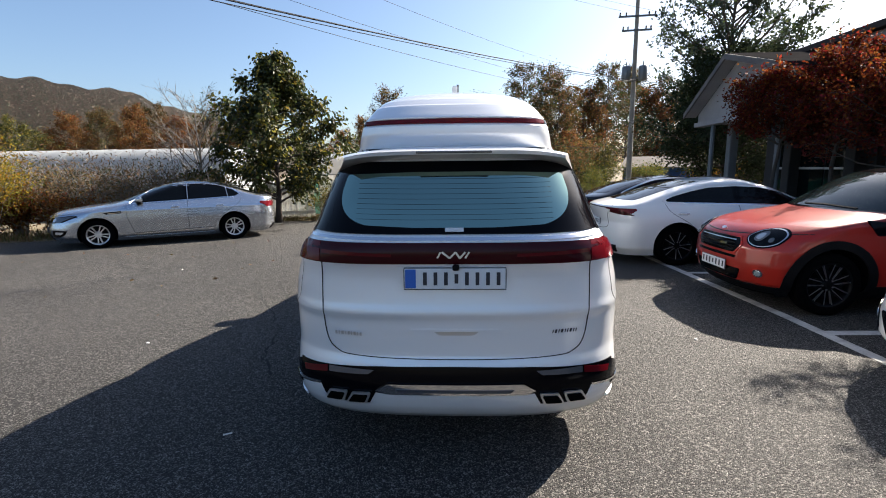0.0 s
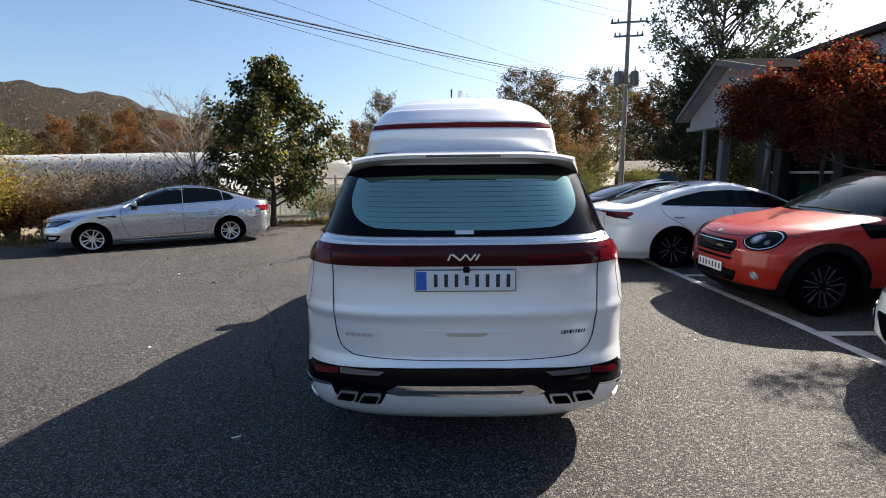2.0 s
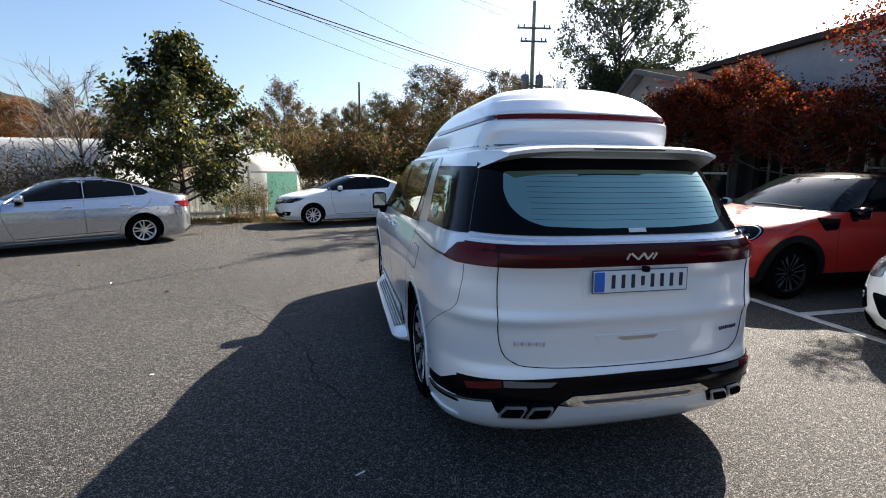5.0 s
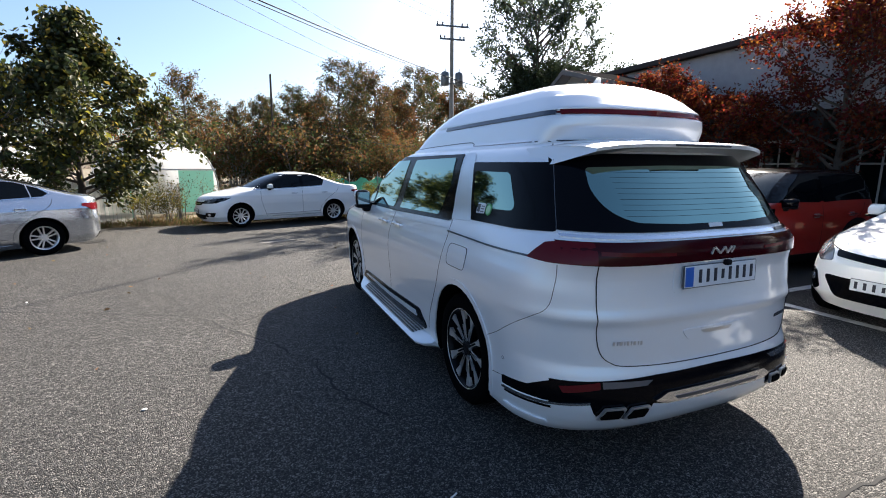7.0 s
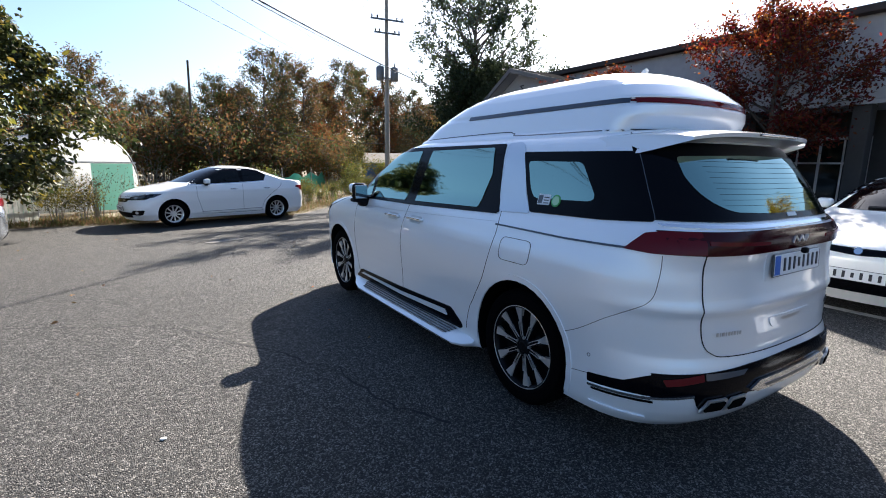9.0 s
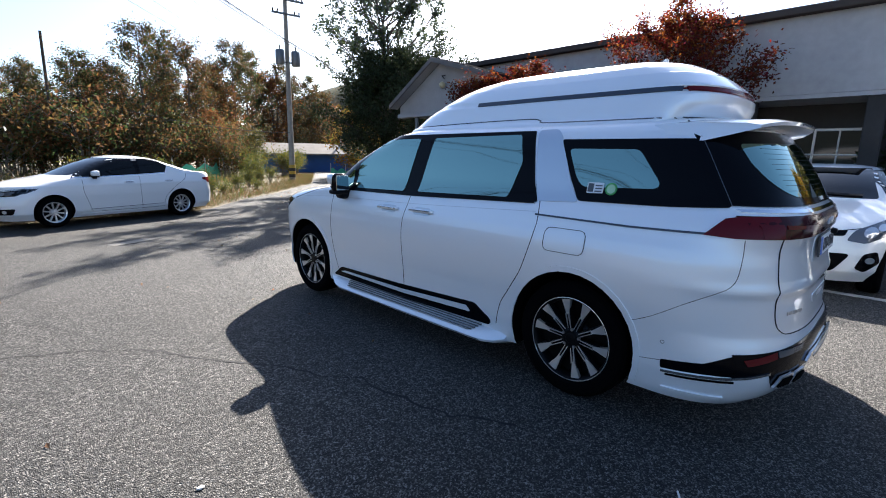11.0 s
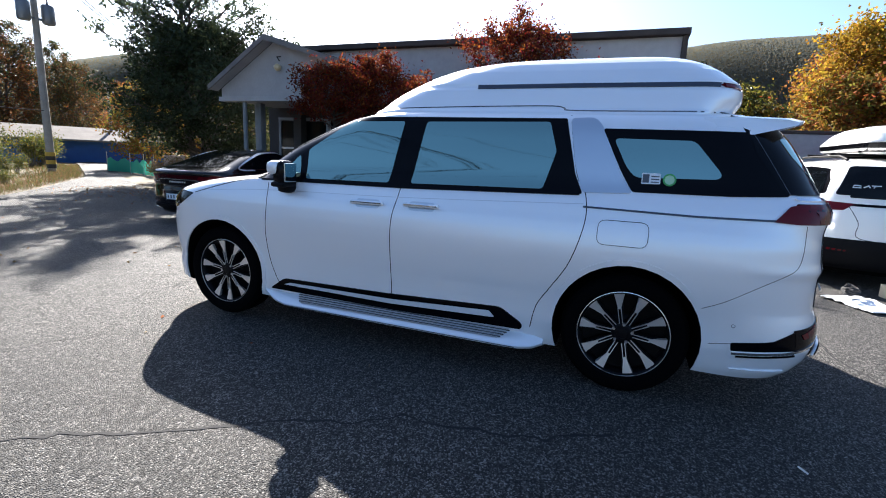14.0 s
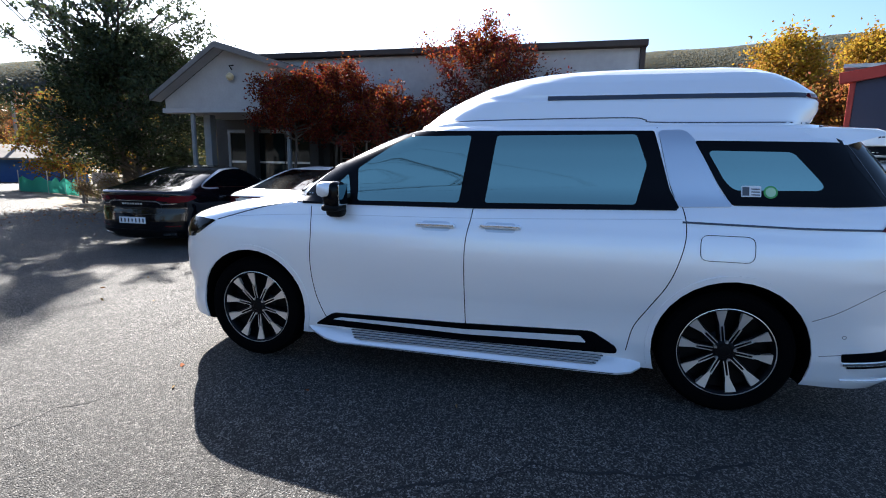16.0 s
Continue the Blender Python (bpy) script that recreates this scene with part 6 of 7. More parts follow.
mini, ms = build_car("red_crossover", "red-orange compact car with black roof and black arches", (6.48, 2.36, 0), 90, MINI, 1.0, 1.0, 1.0, M["red"], "mini", 2.595, 0.232, 0.335, chrome=False,
                     side_win=[(2.02, 1.07), (1.66, 1.34), (1.48, 1.46), (0.4, 1.47), (-0.30, 1.44), (-0.46, 1.30), (-0.52, 1.10), (-0.40, 1.085)], skip=("head_lamp", "grille", "lower_intake", "fog_lamp", "emblem", "bonnet_gap"), roof_from=1.075, lower=0.235)
for s in (-1, 1):
    where = 'left' if s < 0 else 'right'
    oval = lambda cx, cz, rx, rz, n=24: [(cx + rx * math.cos(k * math.tau / n), cz + rz * math.sin(k * math.tau / n)) for k in range(n)]
    hl = part("head_lamp", ms.patch('front', oval(s * 0.635, 0.800, 0.165, 0.108), 0.006, 0.02, 0.03), M["gloss"], mini, "large oval head lamp", smooth=30)
    part("lamp_ring", ms.patch('front', oval(s * 0.635, 0.802, 0.150, 0.096), 0.009, 0.02, 0.03), M["satin"], hl, smooth=30)
    part("lamp_bowl", ms.patch('front', oval(s * 0.635, 0.802, 0.142, 0.089), 0.012, 0.02, 0.03), M["glass"], hl, smooth=30)
    part("projector", ms.patch('front', oval(s * 0.60, 0.812, 0.050, 0.050, 16), 0.016, 0.02, 0.03), M["dimclear"], hl, "projector ring", smooth=30)
    part("projector_lens", ms.patch('front', oval(s * 0.60, 0.812, 0.030, 0.030, 16), 0.020, 0.02, 0.03), M["clear"], hl, "bright projector lens", smooth=30)
    part("indicator", ms.patch('front', oval(s * 0.71, 0.785, 0.020, 0.024, 14), 0.016, 0.02, 0.03), M["dimclear"], hl, smooth=30)
    fl = part("fog_lamp", ms.patch('front', oval(s * 0.66, 0.42, 0.045, 0.045, 16), 0.008), M["chrome"], mini, "round chrome-ringed fog lamp", smooth=30)
    part("fog_glass", ms.patch('front', oval(s * 0.66, 0.42, 0.03, 0.03, 14), 0.011), M["clear"], fl, smooth=30)
    for cy in (0.0, 2.595):
        part("arch_trim", ms.ribbon(where, arc(cy, 0.345, 0.42, -25, 205, 28), 0.085, 0.014), M["plastic"], mini, "black plastic wheel arch trim", smooth=40)
    part("side_vent", ms.patch(where, rounded([(2.30, 1.00), (1.96, 0.99), (2.02, 0.86), (2.20, 0.85)], 0.02), 0.012), M["gloss"], mini, "black fender vent", smooth=30)
    part("lower_cladding", ms.patch(where, rounded([(0.45, 0.32), (2.15, 0.32), (2.15, 0.235), (0.45, 0.235)], 0.02), 0.013), M["plastic"], mini, smooth=30)
gr = part("grille", ms.patch('front', rounded([(-0.40, 0.775), (0.40, 0.775), (0.44, 0.70), (0.36, 0.605), (-0.36, 0.605), (-0.44, 0.70)], 0.03), 0.007), M["gloss"], mini, "black hexagonal grille", smooth=30)
for z in (0.64, 0.675, 0.71, 0.745):
    part("grille_bar", ms.ribbon('front', [(-0.36, z), (0, z), (0.36, z)], 0.010, 0.012), M["satin"] if z == 0.745 else M["plastic"], gr)
part("grille_badge", ms.patch('front', [(-0.24, 0.70), (-0.12, 0.70), (-0.12, 0.675), (-0.24, 0.675)], 0.014), M["chrome"], gr)
part("grille_chrome", ms.ribbon('front', [(-0.45, 0.70), (-0.37, 0.60), (0, 0.597), (0.37, 0.60), (0.45, 0.70), (0.40, 0.785), (0, 0.787), (-0.40, 0.785), (-0.45, 0.70)], 0.014, 0.010), M["red"], mini)
part("air_slot", ms.patch('front', rounded([(-0.40, 0.575), (0.40, 0.575), (0.38, 0.545), (-0.38, 0.545)], 0.012), 0.006), M["gloss"], mini)
part("lower_intake", ms.patch('front', rounded([(-0.46, 0.43), (0.46, 0.43), (0.40, 0.30), (-0.40, 0.30)], 0.03), 0.007), M["gloss"], mini, "black lower intake", smooth=30)
part("front_lip", ms.patch('front', rounded([(-0.80, 0.285), (0.80, 0.285), (0.70, 0.205), (-0.70, 0.205)], 0.02), 0.012), M["plastic"], mini, smooth=30)
part("emblem", ms.patch('front', oval(0, 0.845, 0.042, 0.014, 16), 0.008), M["satin"], mini)
part("bonnet_gap", ms.ribbon('front', curve_pts([(-0.86, 0.87), (-0.5, 0.835), (0, 0.815), (0.5, 0.835), (0.86, 0.87)]), 0.008, 0.0008), M["groove"], mini)
part("wiper", ms.ribbon('front', [(-0.5, 1.10), (-0.1, 1.12), (0.2, 1.11)], 0.010, 0.012), M["plastic"], mini)

pride, ps = build_car("white_hatchback", "white hatchback with a black front intake", (6.38, -0.42, 0), 90, HATCH, 0.985, 1.0, 0.99, M["white"], "ten", 2.57, 0.2, 0.30, lamps="hatch", chrome=False, skip=("grille", "lower_intake", "fog_lamp", "head_lamp"), front_plate=False)
part("grille", ps.patch('front', rounded([(-0.50, 0.745), (0, 0.715), (0.50, 0.745), (0.48, 0.685), (0, 0.655), (-0.48, 0.685)], 0.02), 0.006), M["gloss"], pride, "narrow black grille", smooth=30)
part("lower_intake", ps.patch('front', rounded([(-0.56, 0.50), (0.56, 0.50), (0.42, 0.29), (-0.42, 0.29)], 0.06), 0.006), M["gloss"], pride, "wide black lower intake", smooth=30)
plate(pride, "number_plate", 0.52, 0.11, pose(0, ps.front(0.1, 0.46) + 0.014, 0.46, 0, 0, 180), False, 7)
part("wiper", ps.ribbon('front', [(-0.5, 1.06), (-0.1, 1.075), (0.3, 1.06)], 0.02, 0.02), M["plastic"], pride)
for s in (-1, 1):
    hl = part("head_lamp", ps.patch('front', rounded([(s * 0.50, 0.64), (s * 0.55, 0.74), (s * 0.80, 0.86), (s * 0.835, 0.83), (s * 0.80, 0.68), (s * 0.66, 0.61)], 0.03), 0.006, 0.02, 0.03), M["dimclear"], pride, "large clear head lamp", smooth=30)
    part("projector", ps.patch('front', arc(s * 0.68, 0.72, 0.055, 0, 340, 16), 0.010, 0.02, 0.03), M["clear"], hl, smooth=30)
    part("indicator", ps.patch('front', arc(s * 0.76, 0.77, 0.035, 0, 340, 14), 0.010, 0.02, 0.03), M["clear"], hl, smooth=30)
    fg = part("fog_lamp", ps.patch('front', rounded([(s * 0.66, 0.50), (s * 0.76, 0.53), (s * 0.79, 0.40), (s * 0.68, 0.30), (s * 0.60, 0.34)], 0.03), 0.006), M["gloss"], pride, "black fog lamp pocket", smooth=30)
    part("fog_glass", ps.patch('front', arc(s * 0.71, 0.43, 0.035, 0, 340, 14), 0.012), M["clear"], fg, smooth=30)

suv, ss = build_car("white_suv", "white sport utility car with black cladding and tinted windows", (3.92, -3.08, 0), -90, MINI, 1.05, 1.03, 1.03, M["white"], "ten", 2.67, 0.22, 0.345, chrome=False,
                    side_win=[(1.98, 1.07), (1.66, 1.32), (1.46, 1.43), (0.4, 1.44), (-0.26, 1.41), (-0.42, 1.28), (-0.48, 1.12), (-0.40, 1.10)], skip=("tail_lamp", "tail_lamp_side", "rear_skirt", "rear_plate"), roof_from=9.0, lower=0.36)
part("rear_window_band", ss.patch('rear', rounded([(-0.74, 1.14), (0.74, 1.14), (0.60, 1.49), (-0.60, 1.49)], 0.04), 0.006), M["glass"], suv, "black rear window", smooth=30)
part("rear_lamp_band", ss.patch('rear', [(-0.70, 1.045), (0.70, 1.045), (0.70, 1.015), (-0.70, 1.015)], 0.007), M["gloss"], suv)
for s in (-1, 1):
    part("tail_lamp", ss.patch('rear', rounded([(s * 0.89, 1.06), (s * 0.56, 1.045), (s * 0.66, 0.96), (s * 0.89, 0.95)], 0.015), 0.008), M["lamp"], suv, "red tail lamp", smooth=30)
    where = 'left' if s < 0 else 'right'
    for cy in (0.0, 2.67):
        part("arch_trim", ss.ribbon(where, arc(cy, 0.355, 0.425, -25, 205, 28), 0.07, 0.012), M["plastic"], suv, "black plastic wheel arch trim", smooth=40)
    part("roof_rail", tube(bmesh.new(), [(s * 0.60, 1.35, 1.575), (s * 0.62, 1.2, 1.62), (s * 0.62, -0.15, 1.62), (s * 0.60, -0.35, 1.57)], 0.016, 8), M["plastic"], suv, "black roof rail")
    part("rear_reflector", ss.patch('rear', [(s * 0.78, 0.50), (s * 0.58, 0.49), (s * 0.58, 0.47), (s * 0.78, 0.475)], 0.008), M["lamp"], suv)
for pts in ([(-0.52, 1.255), (-0.58, 1.262), (-0.595, 1.235), (-0.52, 1.235)], [(-0.50, 1.235), (-0.455, 1.262), (-0.44, 1.235)], [(-0.43, 1.262), (-0.34, 1.262)], [(-0.395, 1.262), (-0.41, 1.235)]):
    part("decal_stroke", ss.ribbon('rear', pts, 0.011, 0.010), M["plate"], suv)
part("bumper_cladding", ss.patch('rear', rounded([(-0.82, 0.62), (0.82, 0.62), (0.76, 0.25), (-0.76, 0.25)], 0.03), 0.008), M["plastic"], suv, "black rear bumper", smooth=30)
plate(suv, "number_plate", 0.52, 0.11, pose(0, ss.rear(0.1, 0.84) - 0.014, 0.84), False, 7)
for y in (0.15, 1.0):
    part("cross_bar", tube(bmesh.new(), [(-0.63, y, 1.645), (0.63, y, 1.645)], 0.02, 8), M["plastic"], suv, "black roof cross bar")
BOX = Shell([(0.0, 1.45, -0.35, 0.30, 0.3, 2.4, 0.3, 2.4), (0.05, 1.60, -0.45, 0.40, 0.4, 2.4, 0.3, 2.4), (0.14, 1.62, -0.52, 0.43, 0.5, 2.4, 0.3, 2.4), (0.26, 1.35, -0.46, 0.42, 0.6, 2.2, 0.3, 2.4), (0.33, 1.05, -0.36, 0.37, 0.6, 2.2, 0.3, 2.4), (0.355, 0.7, -0.1, 0.2, 0.4, 2, 0.2, 2)], 0.012)
rb = thing("roof_box", (3.92, -3.08, 1.663), "white car roof box with a dark base on cross bars", "roof box", yaw=-90)
part("box_lid", BOX.mesh(0.02, 10, 16), M["white"], rb, smooth=34)
part("box_base", BOX.patch('rear', [(-0.38, 0.02), (0.38, 0.02), (0.40, 0.125), (-0.40, 0.125)], 0.006), M["gloss"], rb, "dark roof box base", smooth=30)
for where in ('left', 'right'):
    part("box_base", BOX.patch(where, [(1.35, 0.02), (-0.35, 0.02), (-0.40, 0.125), (1.45, 0.125)], 0.006), M["gloss"], rb, smooth=30)
bars(rb, "maker_badge", pose(-0.11, BOX.rear(0.1, 0.24) - 0.004, 0.235), [0.03] * 5, 0.008, 0.03, M["ink"])


# ---- vegetation ----
M["bark"] = mat("bark", (0.075, 0.06, 0.048), 0.9, var=0.4, scale=6, bump=0.8, bump_scale=30)
M["barkgrey"] = mat("grey_bark", (0.2, 0.18, 0.16), 0.9, var=0.4, scale=6, bump=0.8, bump_scale=30)
LEAF = dict(
    olive=leaf_mat("olive_leaves", (0.042, 0.051, 0.015), 0.55, 0.3, 0.5, 0.28), oak=leaf_mat("oak_brown_leaves", (0.115, 0.066, 0.026), 0.5, 0.5), rust=leaf_mat("rust_leaves", (0.18, 0.072, 0.022), 0.5, 0.5),
    juniper=leaf_mat("dark_juniper_needles", (0.034, 0.045, 0.022), 0.4, 0.25), dkgreen=leaf_mat("dark_green_leaves", (0.045, 0.062, 0.022), 0.45, 0.45), maple=leaf_mat("maple_red_leaves", (0.085, 0.0165, 0.009), 0.55, 0.28), mapleor=leaf_mat("maple_orange_leaves", (0.19, 0.045, 0.0125), 0.5, 0.4),
    pine=leaf_mat("pine_needles", (0.062, 0.082, 0.066), 0.4, 0.45), yellow=leaf_mat("yellow_leaves", (0.30, 0.185, 0.02), 0.4, 0.45), orange=leaf_mat("orange_leaves", (0.2448, 0.102, 0.0238), 0.45, 0.4),
    thuja=leaf_mat("thuja_leaves", (0.0238, 0.0374, 0.015), 0.4, 0.15), straw=leaf_mat("dry_grass", (0.2448, 0.17, 0.0748), 0.4, 0.3), grass=leaf_mat("green_weeds", (0.0816, 0.102, 0.0272), 0.45, 0.3),
    # the haze* tones have the distant air's haze mixed into the leaf colour
    brush=leaf_mat("dry_brush", (0.19, 0.12, 0.058), 0.45, 0.25), hazeb=leaf_mat("haze_tinted_brown_woods", (0.275, 0.225, 0.185), 0.12, 0.7), hazeg=leaf_mat("haze_tinted_green_woods", (0.215, 0.212, 0.165), 0.12, 0.7), hazef=leaf_mat("far_haze_tinted_woods", (0.105, 0.115, 0.107), 0.12, 0.7), hazey=leaf_mat("far_haze_tinted_yellow_woods", (0.125, 0.112, 0.075), 0.12, 0.7), yelgreen=leaf_mat("yellow_green_leaves", (0.1768, 0.1496, 0.0272), 0.45, 0.35))


def leaf_mesh(name, centres, dirs, length, width, rng, droop=0.0, mats=None, index=None, facing=None):
    """Many small folded leaves: two triangles each, round the centres."""
    n = len(centres)
    d = dirs / (np.linalg.norm(dirs, axis=1, keepdims=True) + 1e-9)
    d[:, 2] -= droop
    d /= np.linalg.norm(d, axis=1, keepdims=True) + 1e-9
    r = rng.normal(size=(n, 3)) if facing is None else facing
    s = np.cross(d, r)
    s /= np.linalg.norm(s, axis=1, keepdims=True) + 1e-9
    ln = (length * rng.uniform(0.6, 1.25, n))[:, None]
    wd = (width * rng.uniform(0.7, 1.2, n))[:, None]
    up = np.cross(s, d)
    a, b = centres - d * ln / 2, centres + d * ln / 2
    l, q = centres - s * wd / 2 + up * wd * 0.2, centres + s * wd / 2 + up * wd * 0.2
    v = np.stack([a, q, b, l], 1).reshape(-1, 3)
    me = bpy.data.meshes.new(name)
    me.vertices.add(4 * n)
    me.vertices.foreach_set("co", v.astype(np.float32).ravel())
    k = np.arange(n)[:, None] * 4
    loops = np.concatenate([k + 0, k + 1, k + 2, k + 0, k + 2, k + 3], 1).ravel()
    me.loops.add(6 * n)
    me.loops.foreach_set("vertex_index", loops.astype(np.int32))
    me.polygons.add(2 * n)
    me.polygons.foreach_set("loop_start", (np.arange(2 * n) * 3).astype(np.int32))
    for m in mats or []:
        me.materials.append(m)
    if index is not None:
        me.polygons.foreach_set("material_index", np.repeat(index, 2).astype(np.int32))
    me.update(calc_edges=True)
    return me


def grow(rng, height, trunk_r, spread, base, limbs, twigs, lean=(0, 0), top_taper=0.6, rise=0.45, shape=None):
    """A trunk with limbs and twigs. Returns the wood bmesh and the twig ends with their directions."""
    bm = bmesh.new()
    pts = []
    x = y = 0.0
    n = 9
    for k in range(n + 1):
        h = height * 0.93 * k / n
        pts.append(Vector((x, y, h)))
        x += rng.normal() * 0.025 * height / n * 3 + lean[0] * height / n
        y += rng.normal() * 0.025 * height / n * 3 + lean[1] * height / n
    rad = [trunk_r * (1 - 0.9 * (k / n) ** 0.8) * (1.25 if k == 0 else 1) + 0.006 for k in range(n + 1)]
    tube(bm, pts, rad, 9)
    tips, ways = [], []
    for i in range(limbs):
        u = (i + rng.uniform(0.1, 0.9)) / limbs
        h = base + (height * 0.92 - base) * u
        f = h / (height * 0.93) * n
        k = min(n - 1, int(f))
        p = pts[k].lerp(pts[k + 1], f - k)
        a = i * 2.4 + rng.uniform(-0.5, 0.5)
        env = (shape or (lambda q: (1 - q) ** top_taper * (0.55 + 0.45 * min(1, q * 4))))(u)
        L = spread * env * rng.uniform(0.75, 1.15) + 0.12
        d = Vector((math.cos(a), math.sin(a), rise * rng.uniform(0.5, 1.4)))
        d.normalize()
        mid = p + d * L * 0.5 + Vector((rng.normal(), rng.normal(), rng.normal() * 0.6)) * L * 0.06
        end = p + d * L + Vector((0, 0, 0.08 * L)) + Vector((rng.normal(), rng.normal(), rng.normal() * 0.6)) * L * 0.08
        r0 = max(0.008, trunk_r * 0.42 * (1 - 0.65 * u))
        tube(bm, [p, mid, end], [r0, r0 * 0.6, 0.006], 5, False)
        for j in range(twigs):
            t = rng.uniform(0.3, 1.0)
            q = p.lerp(mid, t * 2) if t < 0.5 else mid.lerp(end, t * 2 - 1)
            w = Vector((d.x + rng.normal() * 0.6, d.y + rng.normal() * 0.6, d.z + rng.normal() * 0.45)).normalized()
            e = q + w * L * rng.uniform(0.16, 0.34)
            tube(bm, [q, e], [max(0.005, r0 * 0.3), 0.003], 4, False)
            tips.append(e)
            ways.append(w)
            tips.append(q.lerp(e, 0.55))
            ways.append(w)
        tips.append(end)
        ways.append(d)
    tips.append(pts[-1])
    ways.append(Vector((0, 0, 1)))
    return bm, np.array([tuple(t) for t in tips]), np.array([tuple(w) for w in ways])


def tree(name, at, label, seed, height, trunk_r, spread, base, limbs, twigs, leaves, size, puff, mats, bark="bark", category="tree", group="", droop=0.2, mix=None, **kw):
    rng = np.random.default_rng(seed)
    wood, tips, ways = grow(rng, height, trunk_r, spread, base, limbs, twigs, **kw)
    t = thing(name, (*at, ground_z(*at) - 0.04), label, category, group)
    part("trunk", wood, M[bark], t, smooth=True)
    if leaves:
        i = rng.integers(0, len(tips), leaves)
        c = tips[i] + rng.normal(size=(leaves, 3)) * puff * rng.uniform(0.4, 1.0, (leaves, 1))
        w = ways[i] * 0.6 + rng.normal(size=(leaves, 3)) * 0.7
        idx = None
        if len(mats) > 1:
            hz = c[:, 2] / height
            pr = (mix(hz, rng) if mix else rng.uniform(size=leaves) < 0.35)
            idx = pr.astype(int)
        me = leaf_mesh("crown", c, w, size, size * 0.55, rng, droop, [LEAF[m] for m in mats], idx)
        part("crown", me, LEAF[mats[0]], t)
    return t


# the leafy tree at the verge
tree("persimmon_tree", (-6.0, 12.0), "bushy olive-green tree with drooping leaves at the verge", 11, 5.6, 0.10, 2.15, 0.6, 54, 9, 19000, 0.16, 0.15, ("olive", "yelgreen"), droop=0.8, mix=lambda h, r: r.uniform(size=len(h)) < 0.14, rise=0.4, shape=lambda q: float(np.interp(q, (0, 0.12, 0.40, 0.55, 0.8, 1.0), (0.9, 1.0, 0.97, 0.55, 0.27, 0.04))))
tree("bare_tree", (-8.3, 11.6), "thin bare tree with fine grey twigs", 12, 4.1, 0.06, 2.7, 0.5, 30, 20, 0, 0.07, 0.1, ("brush",), "barkgrey", rise=1.0, shape=lambda q: 1.0 - 0.75 * q)
# the tall pine beside the porch
tree("pine_tree", (11.4, 17.2), "tall ragged pine with open needle tufts beside the porch", 21, 10.0, 0.20, 3.5, 3.2, 46, 12, 13000, 0.17, 0.15, ("pine", "dkgreen"), droop=0.0, rise=0.8, shape=lambda q: 0.75 + 0.25 * math.sin(q * 3.1) - 0.35 * q ** 4)
tree("juniper_tree", (11.1, 16.4), "dense dark conifer under the tall pine", 22, 6.2, 0.16, 2.8, 0.7, 64, 10, 38000, 0.15, 0.24, ("juniper",), droop=0.1, rise=0.35, shape=lambda q: 0.85 + 0.15 * math.sin(q * 3.1) - 0.5 * q ** 4)
# maples before the hall
dome = lambda q: math.sqrt(max(0.02, 1 - ((q - 0.35) / 0.68) ** 2))
for x, y, h, sp, base, sd, n, words in ((6.92, 7.40, 3.70, 0.90, 2.1, 31, 15000, "rounded copper-red maple at the porch corner"), (7.62, 6.55, 4.05, 0.95, 2.0, 33, 15000, "taller rounded copper-red maple beside the porch"), (7.45, 4.85, 3.25, 1.1, 1.5, 34, 13000, "low dark red maple in the shade of the hall")):
    tree("red_maple", (x, y), words, sd, h, 0.06, sp, base, 36, 9, n, 0.075, 0.11, ("maple", "mapleor"), group="maples", mix=lambda hz, r: r.uniform(size=len(hz)) < (hz - 0.55) * 1.3, rise=0.45, shape=dome)
tree("red_maple", (8.25, 2.8), "spreading red and orange maple in front of the hall", 32, 4.8, 0.09, 2.05, 1.4, 34, 10, 17000, 0.08, 0.15, ("maple", "mapleor"), group="maples", mix=lambda h, r: r.uniform(size=len(h)) < (h - 0.6) * 1.6, rise=0.7, top_taper=0.45)
tree("arborvitae", (10.7, -1.35), "dark green columnar arborvitae by the yard wall", 41, 4.15, 0.07, 1.05, 0.15, 70, 7, 13000, 0.12, 0.10, ("thuja",), droop=-0.5, rise=1.0, shape=lambda q: (1 - q) ** 0.55)
for k, (x, y, h) in enumerate(((14.0, -5.9, 6.0), (16.5, -9.4, 6.6), (18.5, -7.0, 6.4))):
    tree("ginkgo_tree", (x, y), "yellow autumn tree behind the yard wall", 51 + k, h, 0.09, 2.2, 0.8, 40, 9, 12000, 0.13, 0.26, ("yellow", "orange") if k < 2 else ("orange", "yellow"), group="yellow trees", mix=lambda hz, r: r.uniform(size=len(hz)) > hz * 1.1, rise=0.8)
tree("orange_tree", (12.6, -7.0), "orange-leaved cherry over the yard wall", 61, 4.2, 0.07, 2.6, 1.0, 34, 9, 10000, 0.13, 0.2, ("orange", "rust"), group="yellow trees", rise=0.5)
tree("orange_tree", (13.2, -5.2), "pale orange bushy tree behind the arborvitae", 62, 4.2, 0.07, 2.4, 0.6, 34, 9, 9000, 0.12, 0.2, ("yelgreen", "orange"), group="yellow trees", rise=0.5)
tree("olive_bush_tree", (14.0, -3.1), "olive and yellow bushy tree behind the yard wall", 64, 4.0, 0.06, 2.0, 0.3, 36, 9, 11000, 0.12, 0.2, ("yelgreen", "olive"), group="yellow trees", rise=0.7)
tree("bare_tree", (13.0, -1.9), "bare grey twiggy tree behind the yard wall", 65, 4.6, 0.05, 1.2, 1.0, 24, 14, 0, 0.1, 0.1, ("brush",), "barkgrey", rise=1.0)
tree("green_tree", (19.5, -12.5), "dark green tree behind the shed", 63, 6.6, 0.1, 1.9, 1.0, 30, 8, 6000, 0.14, 0.22, ("dkgreen", "olive"), rise=0.6)

